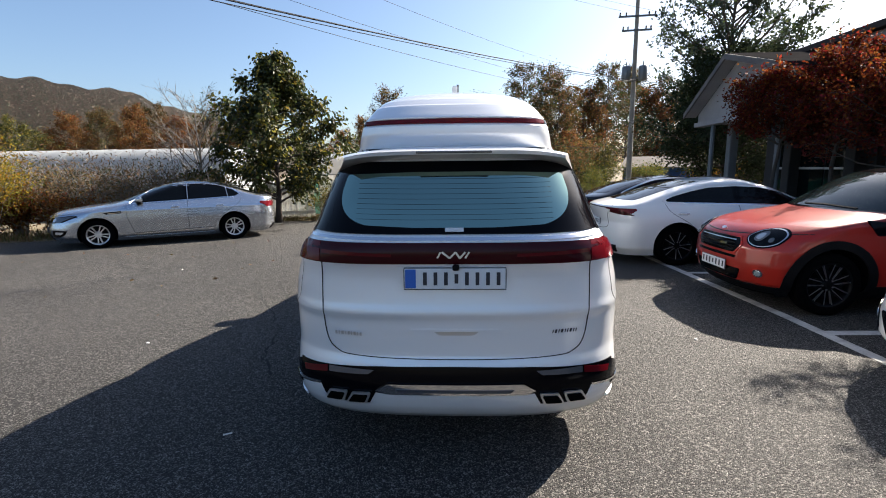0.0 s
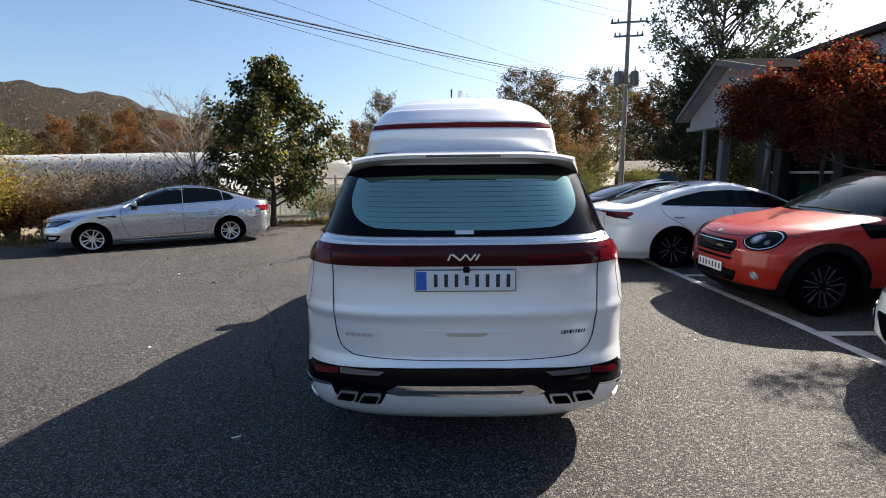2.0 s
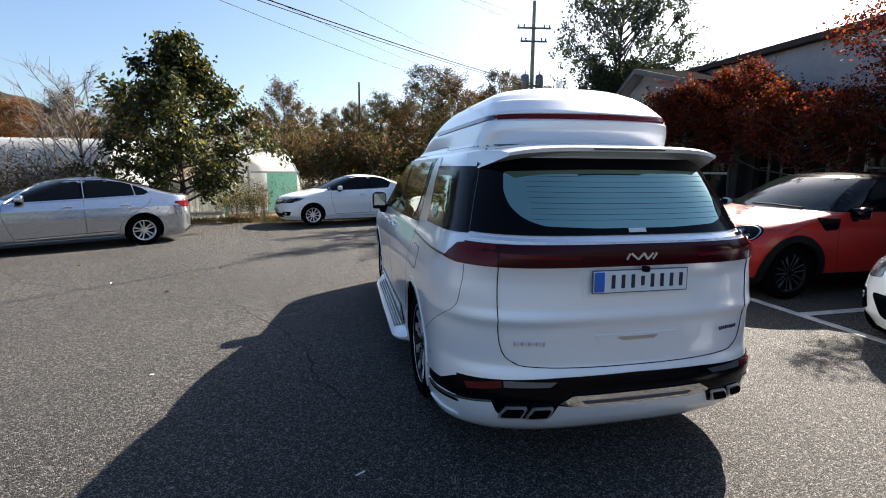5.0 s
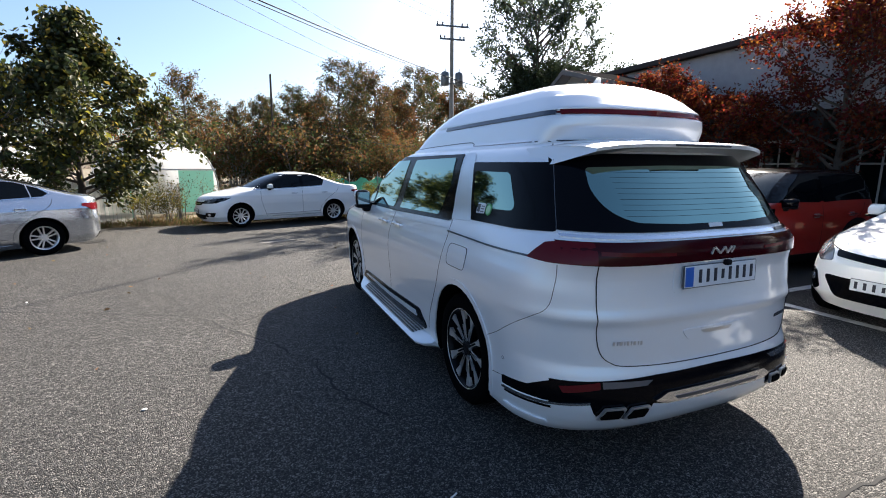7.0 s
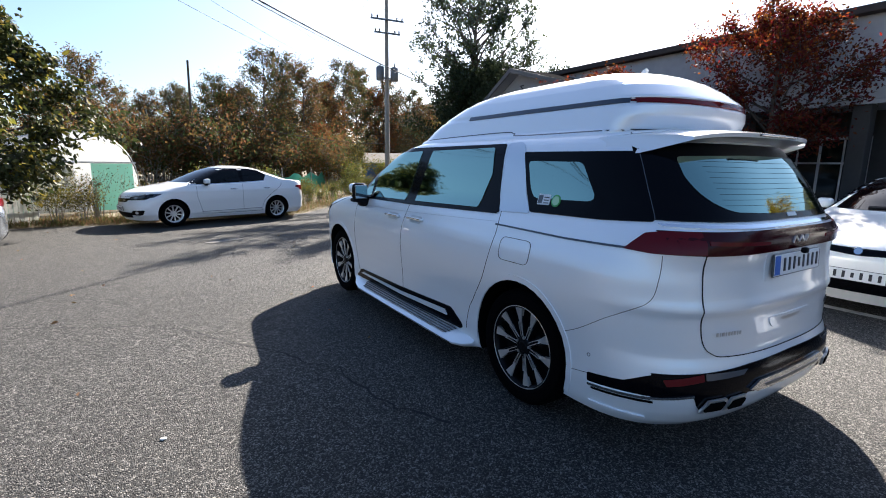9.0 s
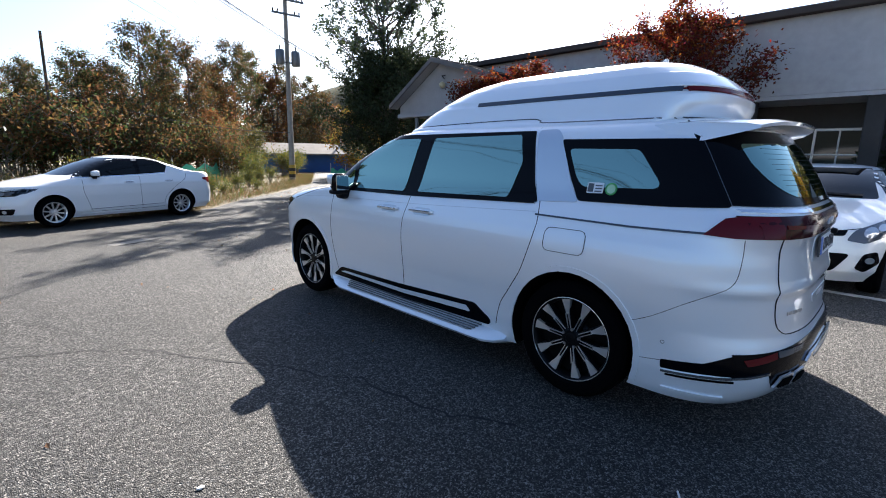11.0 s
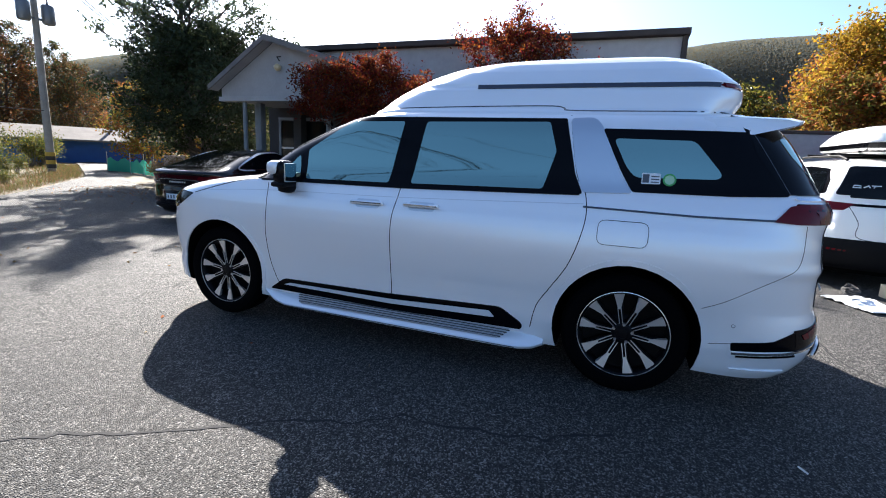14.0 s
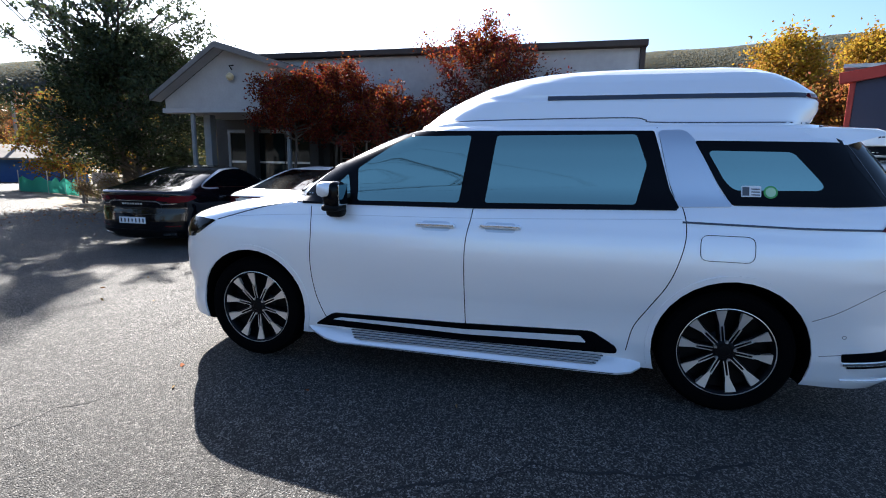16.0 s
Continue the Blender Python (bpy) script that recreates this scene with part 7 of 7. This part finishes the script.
for k, (x, y, h) in enumerate(((14.5, 24.5, 4.6), (17.0, 27.5, 5.2), (19.5, 25.0, 5.0), (14.8, 20.5, 4.2), (21.5, 30.0, 5.6), (24.0, 27.0, 5.6))):
    tree("roadside_tree", (x, y), "yellow-green bushy tree beside the lane", 56 + k, h, 0.08, 1.9, 0.4, 30, 8, 6500, 0.15, 0.26, ("yelgreen", "orange"), group="roadside trees", rise=0.6)

# woods: a few grown trees, repeated
WOODS = []
for k, (mt, h, sp) in enumerate(((("oak", "olive"), 10.0, 2.6), (("dkgreen", "oak"), 11.0, 2.4), (("oak", "rust"), 9.0, 2.3), (("olive", "oak"), 11.5, 2.8), (("olive", "yelgreen"), 8.5, 2.4), (("rust", "oak"), 9.5, 2.5))):
    WOODS.append(dict(mats=mt, h=h, sp=sp, seed=70 + k))
rngw = np.random.default_rng(5)
places = []
for az, dist, kind, sc in [(-8, 38, 0, 1.0), (-5, 44, 4, 0.75), (-3, 40, 0, 0.8), (0, 42, 3, 0.8), (2.5, 36, 1, 0.74), (5, 41, 2, 0.84), (7.5, 36, 3, 0.92), (10, 42, 1, 1.05), (12, 37, 0, 0.98), (14.5, 43, 2, 1.05), (17, 44, 3, 1.05), (19, 54, 1, 1.2), (20, 60, 3, 1.3), (21.5, 55, 5, 1.15), (23.5, 58, 0, 1.15), (26, 60, 1, 1.1), (28, 62, 2, 1.0),
                           (-11, 44, 2, 0.9), (-14, 48, 5, 0.75), (-18, 52, 3, 0.7), (-22, 46, 2, 0.7), (-26, 44, 5, 0.75), (-30, 48, 0, 0.8), (-34, 44, 2, 0.72), (-38, 50, 3, 0.75), (-42, 46, 4, 0.7), (-46, 44, 5, 0.7), (-50, 48, 2, 0.7), (-24, 36, 2, 0.8), (-28, 38, 0, 0.8), (-31, 37, 5, 0.72), (-35, 38, 2, 0.85), (-37, 40, 0, 0.75), (-40, 38, 2, 0.75), (-44, 40, 4, 0.75), (-33, 42, 0, 0.85),
                           (31, 60, 5, 0.9), (34, 66, 4, 1.0), (36, 56, 4, 0.85), (39, 62, 5, 0.9), (43, 58, 4, 0.9), (47, 64, 0, 0.95), (30, 75, 0, 1.0), (33, 80, 2, 1.1),
                           (1, 55, 1, 1.0), (6, 56, 0, 1.1), (11, 55, 3, 1.0), (16, 57, 1, 1.1), (22, 56, 3, 1.1), (27, 58, 0, 1.0), (-7, 58, 1, 0.9), (4, 33, 4, 0.5), (9, 33, 4, 0.55), (13, 34, 5, 0.5), (17, 33, 4, 0.4), (-1, 34, 4, 0.5),
                           (40, 36, 4, 0.62), (37, 40, 4, 0.6), (33, 52, 4, 0.7), (36, 47, 5, 0.6)] + [(a, 46 + 3 * math.sin(a * 1.7), 1 if i % 2 else 3, 0.75) for i, a in enumerate(np.arange(-9, 17, 2.0))]:
    places.append((dist * math.sin(radians(az)) + 0.0, dist * math.cos(radians(az)) - 3.0, kind, sc * (0.90 if az > 1 else 0.80)))
made = {}
for x, y, kind, sc in places:
    w = WOODS[kind]
    m = pose(x, y, ground_z(x, y) - 0.1, 0, 0, rngw.uniform(0, 360)) @ Matrix.Diagonal((sc * rngw.uniform(0.9, 1.15), sc * rngw.uniform(0.9, 1.15), sc, 1))
    if kind not in made:
        t = tree("woodland_tree", (x, y), "brown and green autumn tree at the edge of the woods", w["seed"], w["h"], 0.15, w["sp"], 0.9, 34, 8, 9500, 0.17, 0.30, w["mats"], group="woods", rise=0.6, shape=lambda q: 0.6 + 0.4 * math.sin(min(1, q * 1.3) * 3.0) - 0.35 * q ** 3)
        t.matrix_basis = m
        made[kind] = t
    else:
        t = copy_thing(made[kind], m)
        t.matrix_basis = m


# ---- shrubs, brush and grass ----
def brush(name, spots, label, seed, height, count, size, mats, category="shrub", twiggy=14, puff=0.22, slim=0.5):
    """A shrub of thin stems with small leaves."""
    out = None
    for k, (x, y, sc) in enumerate(spots):
        rng = np.random.default_rng(seed + k % 3)
        if k < 3:
            bm = bmesh.new()
            tips = []
            for j in range(twiggy):
                a = rng.uniform(0, math.tau)
                h = height * rng.uniform(0.55, 1.0)
                r = height * rng.uniform(0.12, 0.55)
                b = Vector((math.cos(a) * 0.1, math.sin(a) * 0.1, 0))
                m_ = Vector((math.cos(a) * r * 0.4, math.sin(a) * r * 0.4, h * 0.55))
                e = Vector((math.cos(a) * r, math.sin(a) * r, h))
                tube(bm, [b, m_, e], [0.014, 0.009, 0.003], 4, False)
                for q in range(5):
                    t = rng.uniform(0.25, 1)
                    p = m_.lerp(e, t)
                    w = p + Vector((rng.normal(), rng.normal(), abs(rng.normal()))) * 0.16 * height
                    tube(bm, [p, w], [0.005, 0.002], 3, False)
                    tips += [p, w, p.lerp(w, 0.5)]
            th = thing(name, (x, y, ground_z(x, y) - 0.03), label, category, label)
            part("bush_stem", bm, M["barkgrey"], th)
            tips = np.array([tuple(p) for p in tips])
            i = rng.integers(0, len(tips), count)
            c = tips[i] + rng.normal(size=(count, 3)) * puff * height * 0.4
            c[:, 2] = np.maximum(c[:, 2], 0.03)
            me = leaf_mesh("foliage", c, rng.normal(size=(count, 3)) + np.array([0, 0, 0.4]), size, size * slim, rng, 0, [LEAF[m] for m in mats], (rng.uniform(size=count) < 0.35).astype(int) if len(mats) > 1 else None)
            part("foliage", me, LEAF[mats[0]], th)
            th.scale = (sc, sc, sc)
            out = (out or []) + [th]
        else:
            copy_thing(out[k % 3], pose(x, y, ground_z(x, y) - 0.03, 0, 0, 77 * k) @ Matrix.Diagonal((sc / out[k % 3].scale[0],) * 3 + (1,)))


brush("brush_shrub", [(-7.6, 10.9, 1.0), (-8.6, 10.4, 1.1), (-9.5, 9.9, 1.0), (-10.4, 9.6, 1.15), (-11.4, 9.5, 1.0), (-12.6, 9.6, 1.2), (-13.8, 9.9, 1.1), (-15.2, 9.5, 1.2), (-9.0, 11.6, 1.2), (-10.6, 11.2, 1.2), (-12.2, 11.2, 1.25), (-14.5, 11.5, 1.2), (-16.5, 10.5, 1.2)], "dry brown brush on the verge", 81, 1.6, 1500, 0.11, ("brush", "olive"), twiggy=34, puff=0.3, slim=0.22)
brush("yellow_bush", [(-11.9, 8.0, 0.85), (-12.8, 8.1, 1.05), (-13.9, 7.8, 1.1)], "dense yellow-green bush at the edge of the lot", 84, 2.2, 4600, 0.09, ("yelgreen", "yellow"), twiggy=26, puff=0.3)
brush("dead_leaf_shrub", [(-11.0, 9.1, 1.0), (-12.0, 9.0, 1.1), (-10.1, 9.0, 0.9), (-13.1, 9.0, 1.2), (-9.2, 9.7, 0.8), (-14.3, 8.8, 1.2)], "low tangle of dead brown leaves under the brush", 85, 0.95, 2600, 0.10, ("rust", "brush"), twiggy=18, puff=0.4)
brush("rose_shrub", [(-3.9, 13.2, 1.0), (-3.0, 13.4, 0.9), (-2.2, 13.9, 0.8)], "small thorny shrub before the polytunnel", 87, 1.25, 420, 0.06, ("olive", "brush"))
brush("leafy_shrub", [(-4.75, 13.0, 0.8), (-4.2, 12.9, 0.6)], "yellow-green leafy shrub before the polytunnel", 99, 1.35, 1500, 0.08, ("yelgreen", "olive"), twiggy=14, puff=0.3)
brush("field_shrub", [(4.4, 18.6, 0.5), (5.6, 20.2, 0.55), (6.8, 22.6, 0.6), (2.6, 16.4, 0.55), (3.6, 20.0, 0.6), (5.0, 18.0, 0.4), (6.4, 20.8, 0.5), (7.9, 23.0, 0.6), (3.2, 16.8, 0.4), (8.0, 25.5, 1.2), (1.2, 17.5, 1.0), (-0.6, 18.5, 1.0), (7.6, 24.2, 0.9), (8.9, 28.5, 1.5), (9.8, 31.0, 1.6), (11.7, 29.0, 1.3), (12.6, 29.8, 1.2), (13.4, 31.2, 1.25), (14.4, 32.8, 1.3), (15.4, 34.2, 1.3)], "tangled green and yellow weeds by the lane", 90, 1.15, 1500, 0.09, ("grass", "yelgreen"), twiggy=18, puff=0.35)
brush("thicket", [(34 * math.sin(radians(a)) * (1 + 0.1 * math.sin(a * 3.1)), 34 * math.cos(radians(a)) * (1 + 0.1 * math.sin(a * 3.1)) - 3, 2.2 + 0.5 * math.sin(a * 1.3)) for a in np.arange(-12, 16.5, 1.5)], "dark tangled thicket at the edge of the woods", 96, 1.3, 2600, 0.085, ("oak", "dkgreen"), twiggy=16, puff=0.42)
brush("dry_shrub", [(8.8, 15.4, 1.0), (10.0, 14.6, 0.8), (9.4, 15.9, 0.9), (9.5, 17.2, 0.8)], "dry brown shrub under the pine", 93, 0.95, 1100, 0.08, ("brush", "straw"), twiggy=16)


def grass(name, spots, label, seed, height, mats, width=0.012):
    """Blades scattered over an area, one mesh."""
    rng = np.random.default_rng(seed)
    c = np.array(spots)
    n = len(c)
    h = height * rng.uniform(0.4, 1.25, n)
    d = rng.normal(size=(n, 3)) * 0.45 + np.array([0, 0, 1.0])
    d /= np.linalg.norm(d, axis=1, keepdims=True)
    z = np.array([ground_z(a, b) - 0.03 for a, b in c])
    base = np.column_stack([c, z])
    cen = base + d * h[:, None] * 0.5
    me = leaf_mesh(name, cen, d.copy(), height, width, rng, 0, [LEAF[m] for m in mats], (rng.uniform(size=n) < 0.4).astype(int))
    return tagged(part(name, me, LEAF[mats[0]]), label, "grass", kind="stuff")


EDGE = [(14.6, 30.2), (8.9, 20.6), (5.0, 16.6), (2.9, 14.8), (1.4, 13.1), (-1.0, 12.6), (-3.2, 12.3), (-5.2, 12.45), (-6.8, 12.2), (-8.4, 9.8), (-9.8, 8.1), (-12.5, 7.3), (-20, 5.6)]
rg = np.random.default_rng(8)
spots = []
for (ax, ay), (bx, by) in zip(EDGE, EDGE[1:]):
    L = math.hypot(bx - ax, by - ay)
    nx, ny = (by - ay) / L, -(bx - ax) / L
    if ny < 0:
        nx, ny = -nx, -ny
    for _ in range(int(L * 520)):
        t, o = rg.uniform(), abs(rg.normal()) * 1.1
        spots.append((ax + (bx - ax) * t + nx * o + rg.normal() * 0.05, ay + (by - ay) * t + ny * o + rg.normal() * 0.05))
spots += [(rg.uniform(-6.5, 1.0), 12.5 + abs(rg.normal()) * 0.5) for _ in range(5000)]
grass("verge_grass", spots, "dry straw-coloured grass along the verge", 9, 0.20, ("brush", "grass"))
spots = [(rg.uniform(-10, 14), rg.uniform(16, 34)) for _ in range(9000)]
spots = [(a, b) for a, b in spots if (a < 4.0 + (b - 16.2) * 0.52 - 0.4) or (a > 8.6 + (b - 14) * 0.5)]
grass("field_grass", spots, "rough green and straw field grass", 10, 0.45, ("grass", "straw"), 0.03)
spots = [(9.3 + abs(rg.normal()) * 0.8 + max(0, (b - 14) * 0.4), b) for b in rg.uniform(12.5, 26, 3500)]
grass("lane_grass", spots, "dry grass on the lane's edge", 11, 0.22, ("straw", "brush"))


# ---- hills ----
def hill(name, az0, az1, dist, height, label, mat_, seed, rough=0.035):
    """A wooded ridge on an arc round the lot, its outline uneven with crowns."""
    rng = np.random.default_rng(seed)
    bm = bmesh.new()
    n, rows = 190, []
    for i in range(n + 1):
        u = i / n
        a = radians(az0 + (az1 - az0) * u)
        h = height(u)
        col = []
        for j in range(26):
            v = j / 25
            d = dist + v * dist * 0.35
            z = h * math.sin(v * math.pi / 2) ** 1.1
            z *= 1 + rough * noise.noise((i * 0.21 + seed, j * 0.7, 0)) * v
            z += rng.uniform(-1, 1) * dist * (0.0012 if v < 0.9 else 0.0035) * (v > 0.05)
            col.append(bm.verts.new((math.sin(a) * d, math.cos(a) * d, z - 1.0)))
        col.append(bm.verts.new((math.sin(a) * dist * 1.6, math.cos(a) * dist * 1.6, -2)))
        rows.append(col)
    for a, b in zip(rows, rows[1:]):
        for j in range(26):
            bm.faces.new((a[j], a[j + 1], b[j + 1], b[j]))
    bmesh.ops.recalc_face_normals(bm, faces=bm.faces)
    ob = part(name, bm, mat_, smooth=True)
    return tagged(ob, label, "hill", kind="structure")


def hill_woods(az0, az1, dist, height, count, size, mats, seed, label, vmin=0.02):
    """Crowns of a far wood scattered over a ridge, too many and too small to tell apart."""
    rng = np.random.default_rng(seed)
    u, v = rng.uniform(size=count), rng.uniform(vmin, 1.0, count)
    a = np.radians(az0 + (az1 - az0) * u)
    d = dist * (1 + 0.35 * v)
    h = np.array([height(x) for x in u])
    z = h * np.sin(v * math.pi / 2) ** 1.1 - 1.0 + rng.uniform(0, size * 0.7, count)
    c = np.column_stack([np.sin(a) * d, np.cos(a) * d, z])
    w = rng.normal(size=(count, 3)) * 0.2 + np.array([0, 0, 1.0])
    me = leaf_mesh("hill_woods", c, w, size, size * 1.1, rng, 0, [LEAF[m] for m in mats], rng.integers(0, len(mats), count), c * np.array([1, 1, 0]) + rng.normal(size=(count, 3)) * dist * 0.08)
    return tagged(part("hill_woods", me, LEAF[mats[0]]), label, "woods", kind="stuff")


# haze over the far ridges is part of this colour
M["hillfar"] = mat("haze_tinted_hillside", (0.09, 0.096, 0.085), 0.95, second=(0.065, 0.075, 0.068), scale=0.05, bump=1.0, bump_scale=0.3)
RIDGE_AZ, RIDGE_EL = (-75, -60, -48, -44, -41, -38, -35, -33, -31, -28, -24, -19, -14), (6.8, 7.8, 8.5, 8.3, 8.15, 7.95, 7.7, 7.0, 6.4, 5.5, 4.4, 3.2, 2.0)
H1 = lambda u: 256.5 * math.tan(radians(float(np.interp(-75 + 61 * u, RIDGE_AZ, RIDGE_EL)))) + 1.2 + 0.7 * math.sin(u * 61) + 0.5 * math.sin(u * 143)
hill("backdrop_hill_1", -75, -14, 190, lambda u: H1(u) - 1.5, "wooded brown hillside with haze put into its colour", LEAF["hazeb"], 3)
hill("backdrop_hill_2", 20, 75, 330, lambda u: 78 * max(0.03, math.sin(u * math.pi)) ** 0.6, "wooded ridge with haze put into its colour", M["hillfar"], 5)
hill("backdrop_hill_3", 66, 175, 300, lambda u: 96 * max(0.03, math.sin(u * math.pi)) ** 0.35 * (1 + 0.06 * math.sin(u * 9) + 0.008 * math.sin(u * 47)) - 2, "wooded ridge with haze put into its colour", M["hillfar"], 7)
hill("backdrop_hill_4", 170, 290, 300, lambda u: 45 * max(0.03, math.sin(u * math.pi)) ** 0.4, "wooded ridge with haze put into its colour", M["hillfar"], 9)
hill_woods(-62, -14, 189, lambda u: H1((u * 48 + 13) / 61), 150000, 0.85, ("hazeb", "hazeb", "hazeg"), 101, "brown autumn woods covering the hillside, haze put into their colour")
H3 = lambda u: 96 * max(0.03, math.sin(u * math.pi)) ** 0.35 * (1 + 0.06 * math.sin(u * 9) + 0.008 * math.sin(u * 47)) - 1
hill_woods(84, 126, 299, lambda u: H3((u * 42 + 18) / 109), 150000, 1.05, ("hazef", "hazef", "hazey"), 103, "woods covering the ridge, haze put into their colour")
hill_woods(26, 52, 329, lambda u: 78 * max(0.03, math.sin((u * 26 + 6) / 55 * math.pi)) ** 0.6, 60000, 1.2, ("hazef", "hazef", "hazey"), 102, "woods covering the ridge, haze put into their colour")


# ---- marks and litter on the asphalt ----
def crack(pts, seed, w=0.012):
    """A jagged open crack in the asphalt."""
    rng = random.Random(seed)
    bm = bmesh.new()
    fine = []
    for a, b in zip(pts, pts[1:]):
        n = max(2, int(math.dist(a, b) / 0.07))
        for k in range(n):
            t = k / n
            fine.append((a[0] + (b[0] - a[0]) * t + rng.gauss(0, 0.013), a[1] + (b[1] - a[1]) * t + rng.gauss(0, 0.013)))
    fine.append(pts[-1])
    rows = []
    for i, p in enumerate(fine):
        a, b = fine[max(0, i - 1)], fine[min(len(fine) - 1, i + 1)]
        d = Vector((b[0] - a[0], b[1] - a[1])).normalized()
        h = w * rng.uniform(0.25, 0.8)
        z = ground_z(*p) + 0.0025
        rows.append([bm.verts.new((p[0] - s * d.y * h, p[1] + s * d.x * h, z)) for s in (-1, 1)])
    for a, b in zip(rows, rows[1:]):
        bm.faces.new((a[0], b[0], b[1], a[1]))
    bmesh.ops.recalc_face_normals(bm, faces=bm.faces)
    return tagged(part("asphalt_crack", bm, M["crack"]), "dark jagged crack in the asphalt", "crack", kind="structure")


crack([(-7.1, 5.9), (-5.8, 4.35), (-4.6, 3.7), (-3.6, 3.2), (-2.9, 2.81), (-2.61, 2.51), (-2.46, 2.22), (-2.34, 1.97), (-2.17, 1.76), (-2.03, 1.55), (-1.92, 1.24), (-1.75, 1.04), (-1.75, 0.79), (-1.66, 0.37), (-1.45, 0.0)], 1, 0.016)
crack([(3.3, -1.50), (2.5, -1.53), (1.78, -1.58), (0.97, -1.56), (0.31, -1.54), (0.0, -1.68), (-0.5, -1.9)], 2, 0.018)
crack([(-5.96, 2.31), (-5.33, 2.75), (-5.12, 3.83), (-4.79, 5.53), (-4.5, 7.6)], 3, 0.010)
crack([(-3.57, 4.39), (-3.03, 3.59), (-2.83, 2.75)], 4, 0.008)
crack([(2.4, 7.6), (1.8, 8.0), (1.0, 8.1), (-0.2, 8.6)], 5, 0.03)

rc = random.Random(23)
for k in range(14):
    x, y = rc.uniform(-7.5, 1.2), rc.uniform(2.2, 10.0)
    a = rc.uniform(0, math.tau)
    line = [(x, y)]
    for j in range(rc.randint(4, 8)):
        a += rc.gauss(0, 0.45)
        x, y = x + 0.45 * math.cos(a), y + 0.45 * math.sin(a)
        line.append((x, y))
    if all(p[1] < 10.8 and not (abs(p[0]) < 1.1 and p[1] < 4) for p in line):
        crack(line, 40 + k, 0.007)

M["patch"] = mat("concrete_patch", (0.155, 0.148, 0.137), 0.9, var=0.3, scale=5, bump=0.4, bump_scale=30)
cover = strip_poly("drain_cover", rounded([(-1.95, 8.15), (-1.25, 8.55), (-1.15, 8.30), (-1.85, 7.95)], 0.08), 0.005, M["patch"], "pale square drain cover set in the asphalt", "drain", 0.02)
M["butt"] = mat("paper_white", (0.75, 0.74, 0.70), 0.7)
butt = part("cigarette_butt", tube(bmesh.new(), [(-1.405, -0.85, 0.006), (-1.36, -0.825, 0.006)], 0.0045, 8), M["butt"])
tagged(butt, "small white cigarette butt on the asphalt", "litter")
peb = bmesh.new()
bmesh.ops.create_icosphere(peb, subdivisions=1, radius=0.014)
bmesh.ops.scale(peb, vec=(1.4, 0.9, 0.6), verts=peb.verts)
pebble = tagged(part("pebble", peb, M["butt"], place=pose(-2.88, 0.66, 0.006)), "pale pebble on the asphalt", "stone", "pebbles")
for x, y in ((2.2, 0.8), (-4.6, 4.1)):
    copy_thing(pebble, pose(x, y, ground_z(x, y) + 0.006, 0, 0, 50 * x))

# litter behind the white car
bag = bmesh.new()
bmesh.ops.create_grid(bag, x_segments=16, y_segments=10, size=0.5)
for v in bag.verts:
    v.co.x *= 0.62
    v.co.y *= 0.42
    v.co.z = 0.025 + 0.05 * abs(noise.noise((v.co.x * 9, v.co.y * 9, 3.0))) + 0.02 * noise.noise((v.co.x * 25, v.co.y * 25, 1.0))
bmesh.ops.solidify(bag, geom=bag.faces[:], thickness=0.012)
tagged(part("plastic_bag", bag, mat("thin_white_plastic", (0.72, 0.74, 0.77), 0.3), place=pose(2.35, -2.45, 0.0, 0, 0, 25), smooth=False), "crumpled white plastic sheet lying on the asphalt", "bag")
coil = bmesh.new()
pts = [(0.10 * math.cos(k * 0.7) * (1 + 0.15 * math.sin(k * 2.3)), 0.07 * math.sin(k * 0.7), 0.07 + 0.02 * math.sin(k * 1.3) + k * 0.0012) for k in range(46)]
tube(coil, pts, 0.012, 6)
tagged(part("cable_coil", coil, M["cable"], place=pose(2.52, -2.38, 0.03)), "tangled black cable on the plastic sheet", "cable")
tagged(part("cardboard_box", boxmesh((0, 0, 0.08), (0.28, 0.2, 0.15), 0.004), mat("pale_cardboard", (0.62, 0.52, 0.36), 0.8, var=0.1, scale=6), place=pose(2.85, -2.95, 0.0, 0, 0, 15)), "pale cardboard box on the asphalt", "box")

# fallen leaves
rl = np.random.default_rng(17)
n = 1500
c = np.column_stack([rl.normal(7.3, 1.3, n), rl.uniform(8.5, 16.5, n)])
m2 = np.column_stack([rl.uniform(-9, 8.6, 130), rl.uniform(1.5, 14, 130)])
c = np.vstack([c, m2])
z = np.array([ground_z(a, b) + 0.008 for a, b in c])
d = rl.normal(size=(len(c), 3))
d[:, 2] *= 0.15
me = leaf_mesh("fallen_leaves", np.column_stack([c, z]), d, 0.055, 0.035, rl, 0, [LEAF["brush"], LEAF["orange"]], (rl.uniform(size=len(c)) < 0.3).astype(int))
tagged(part("fallen_leaves", me, LEAF["brush"]), "scattered dry brown fallen leaves", "leaves", kind="stuff")
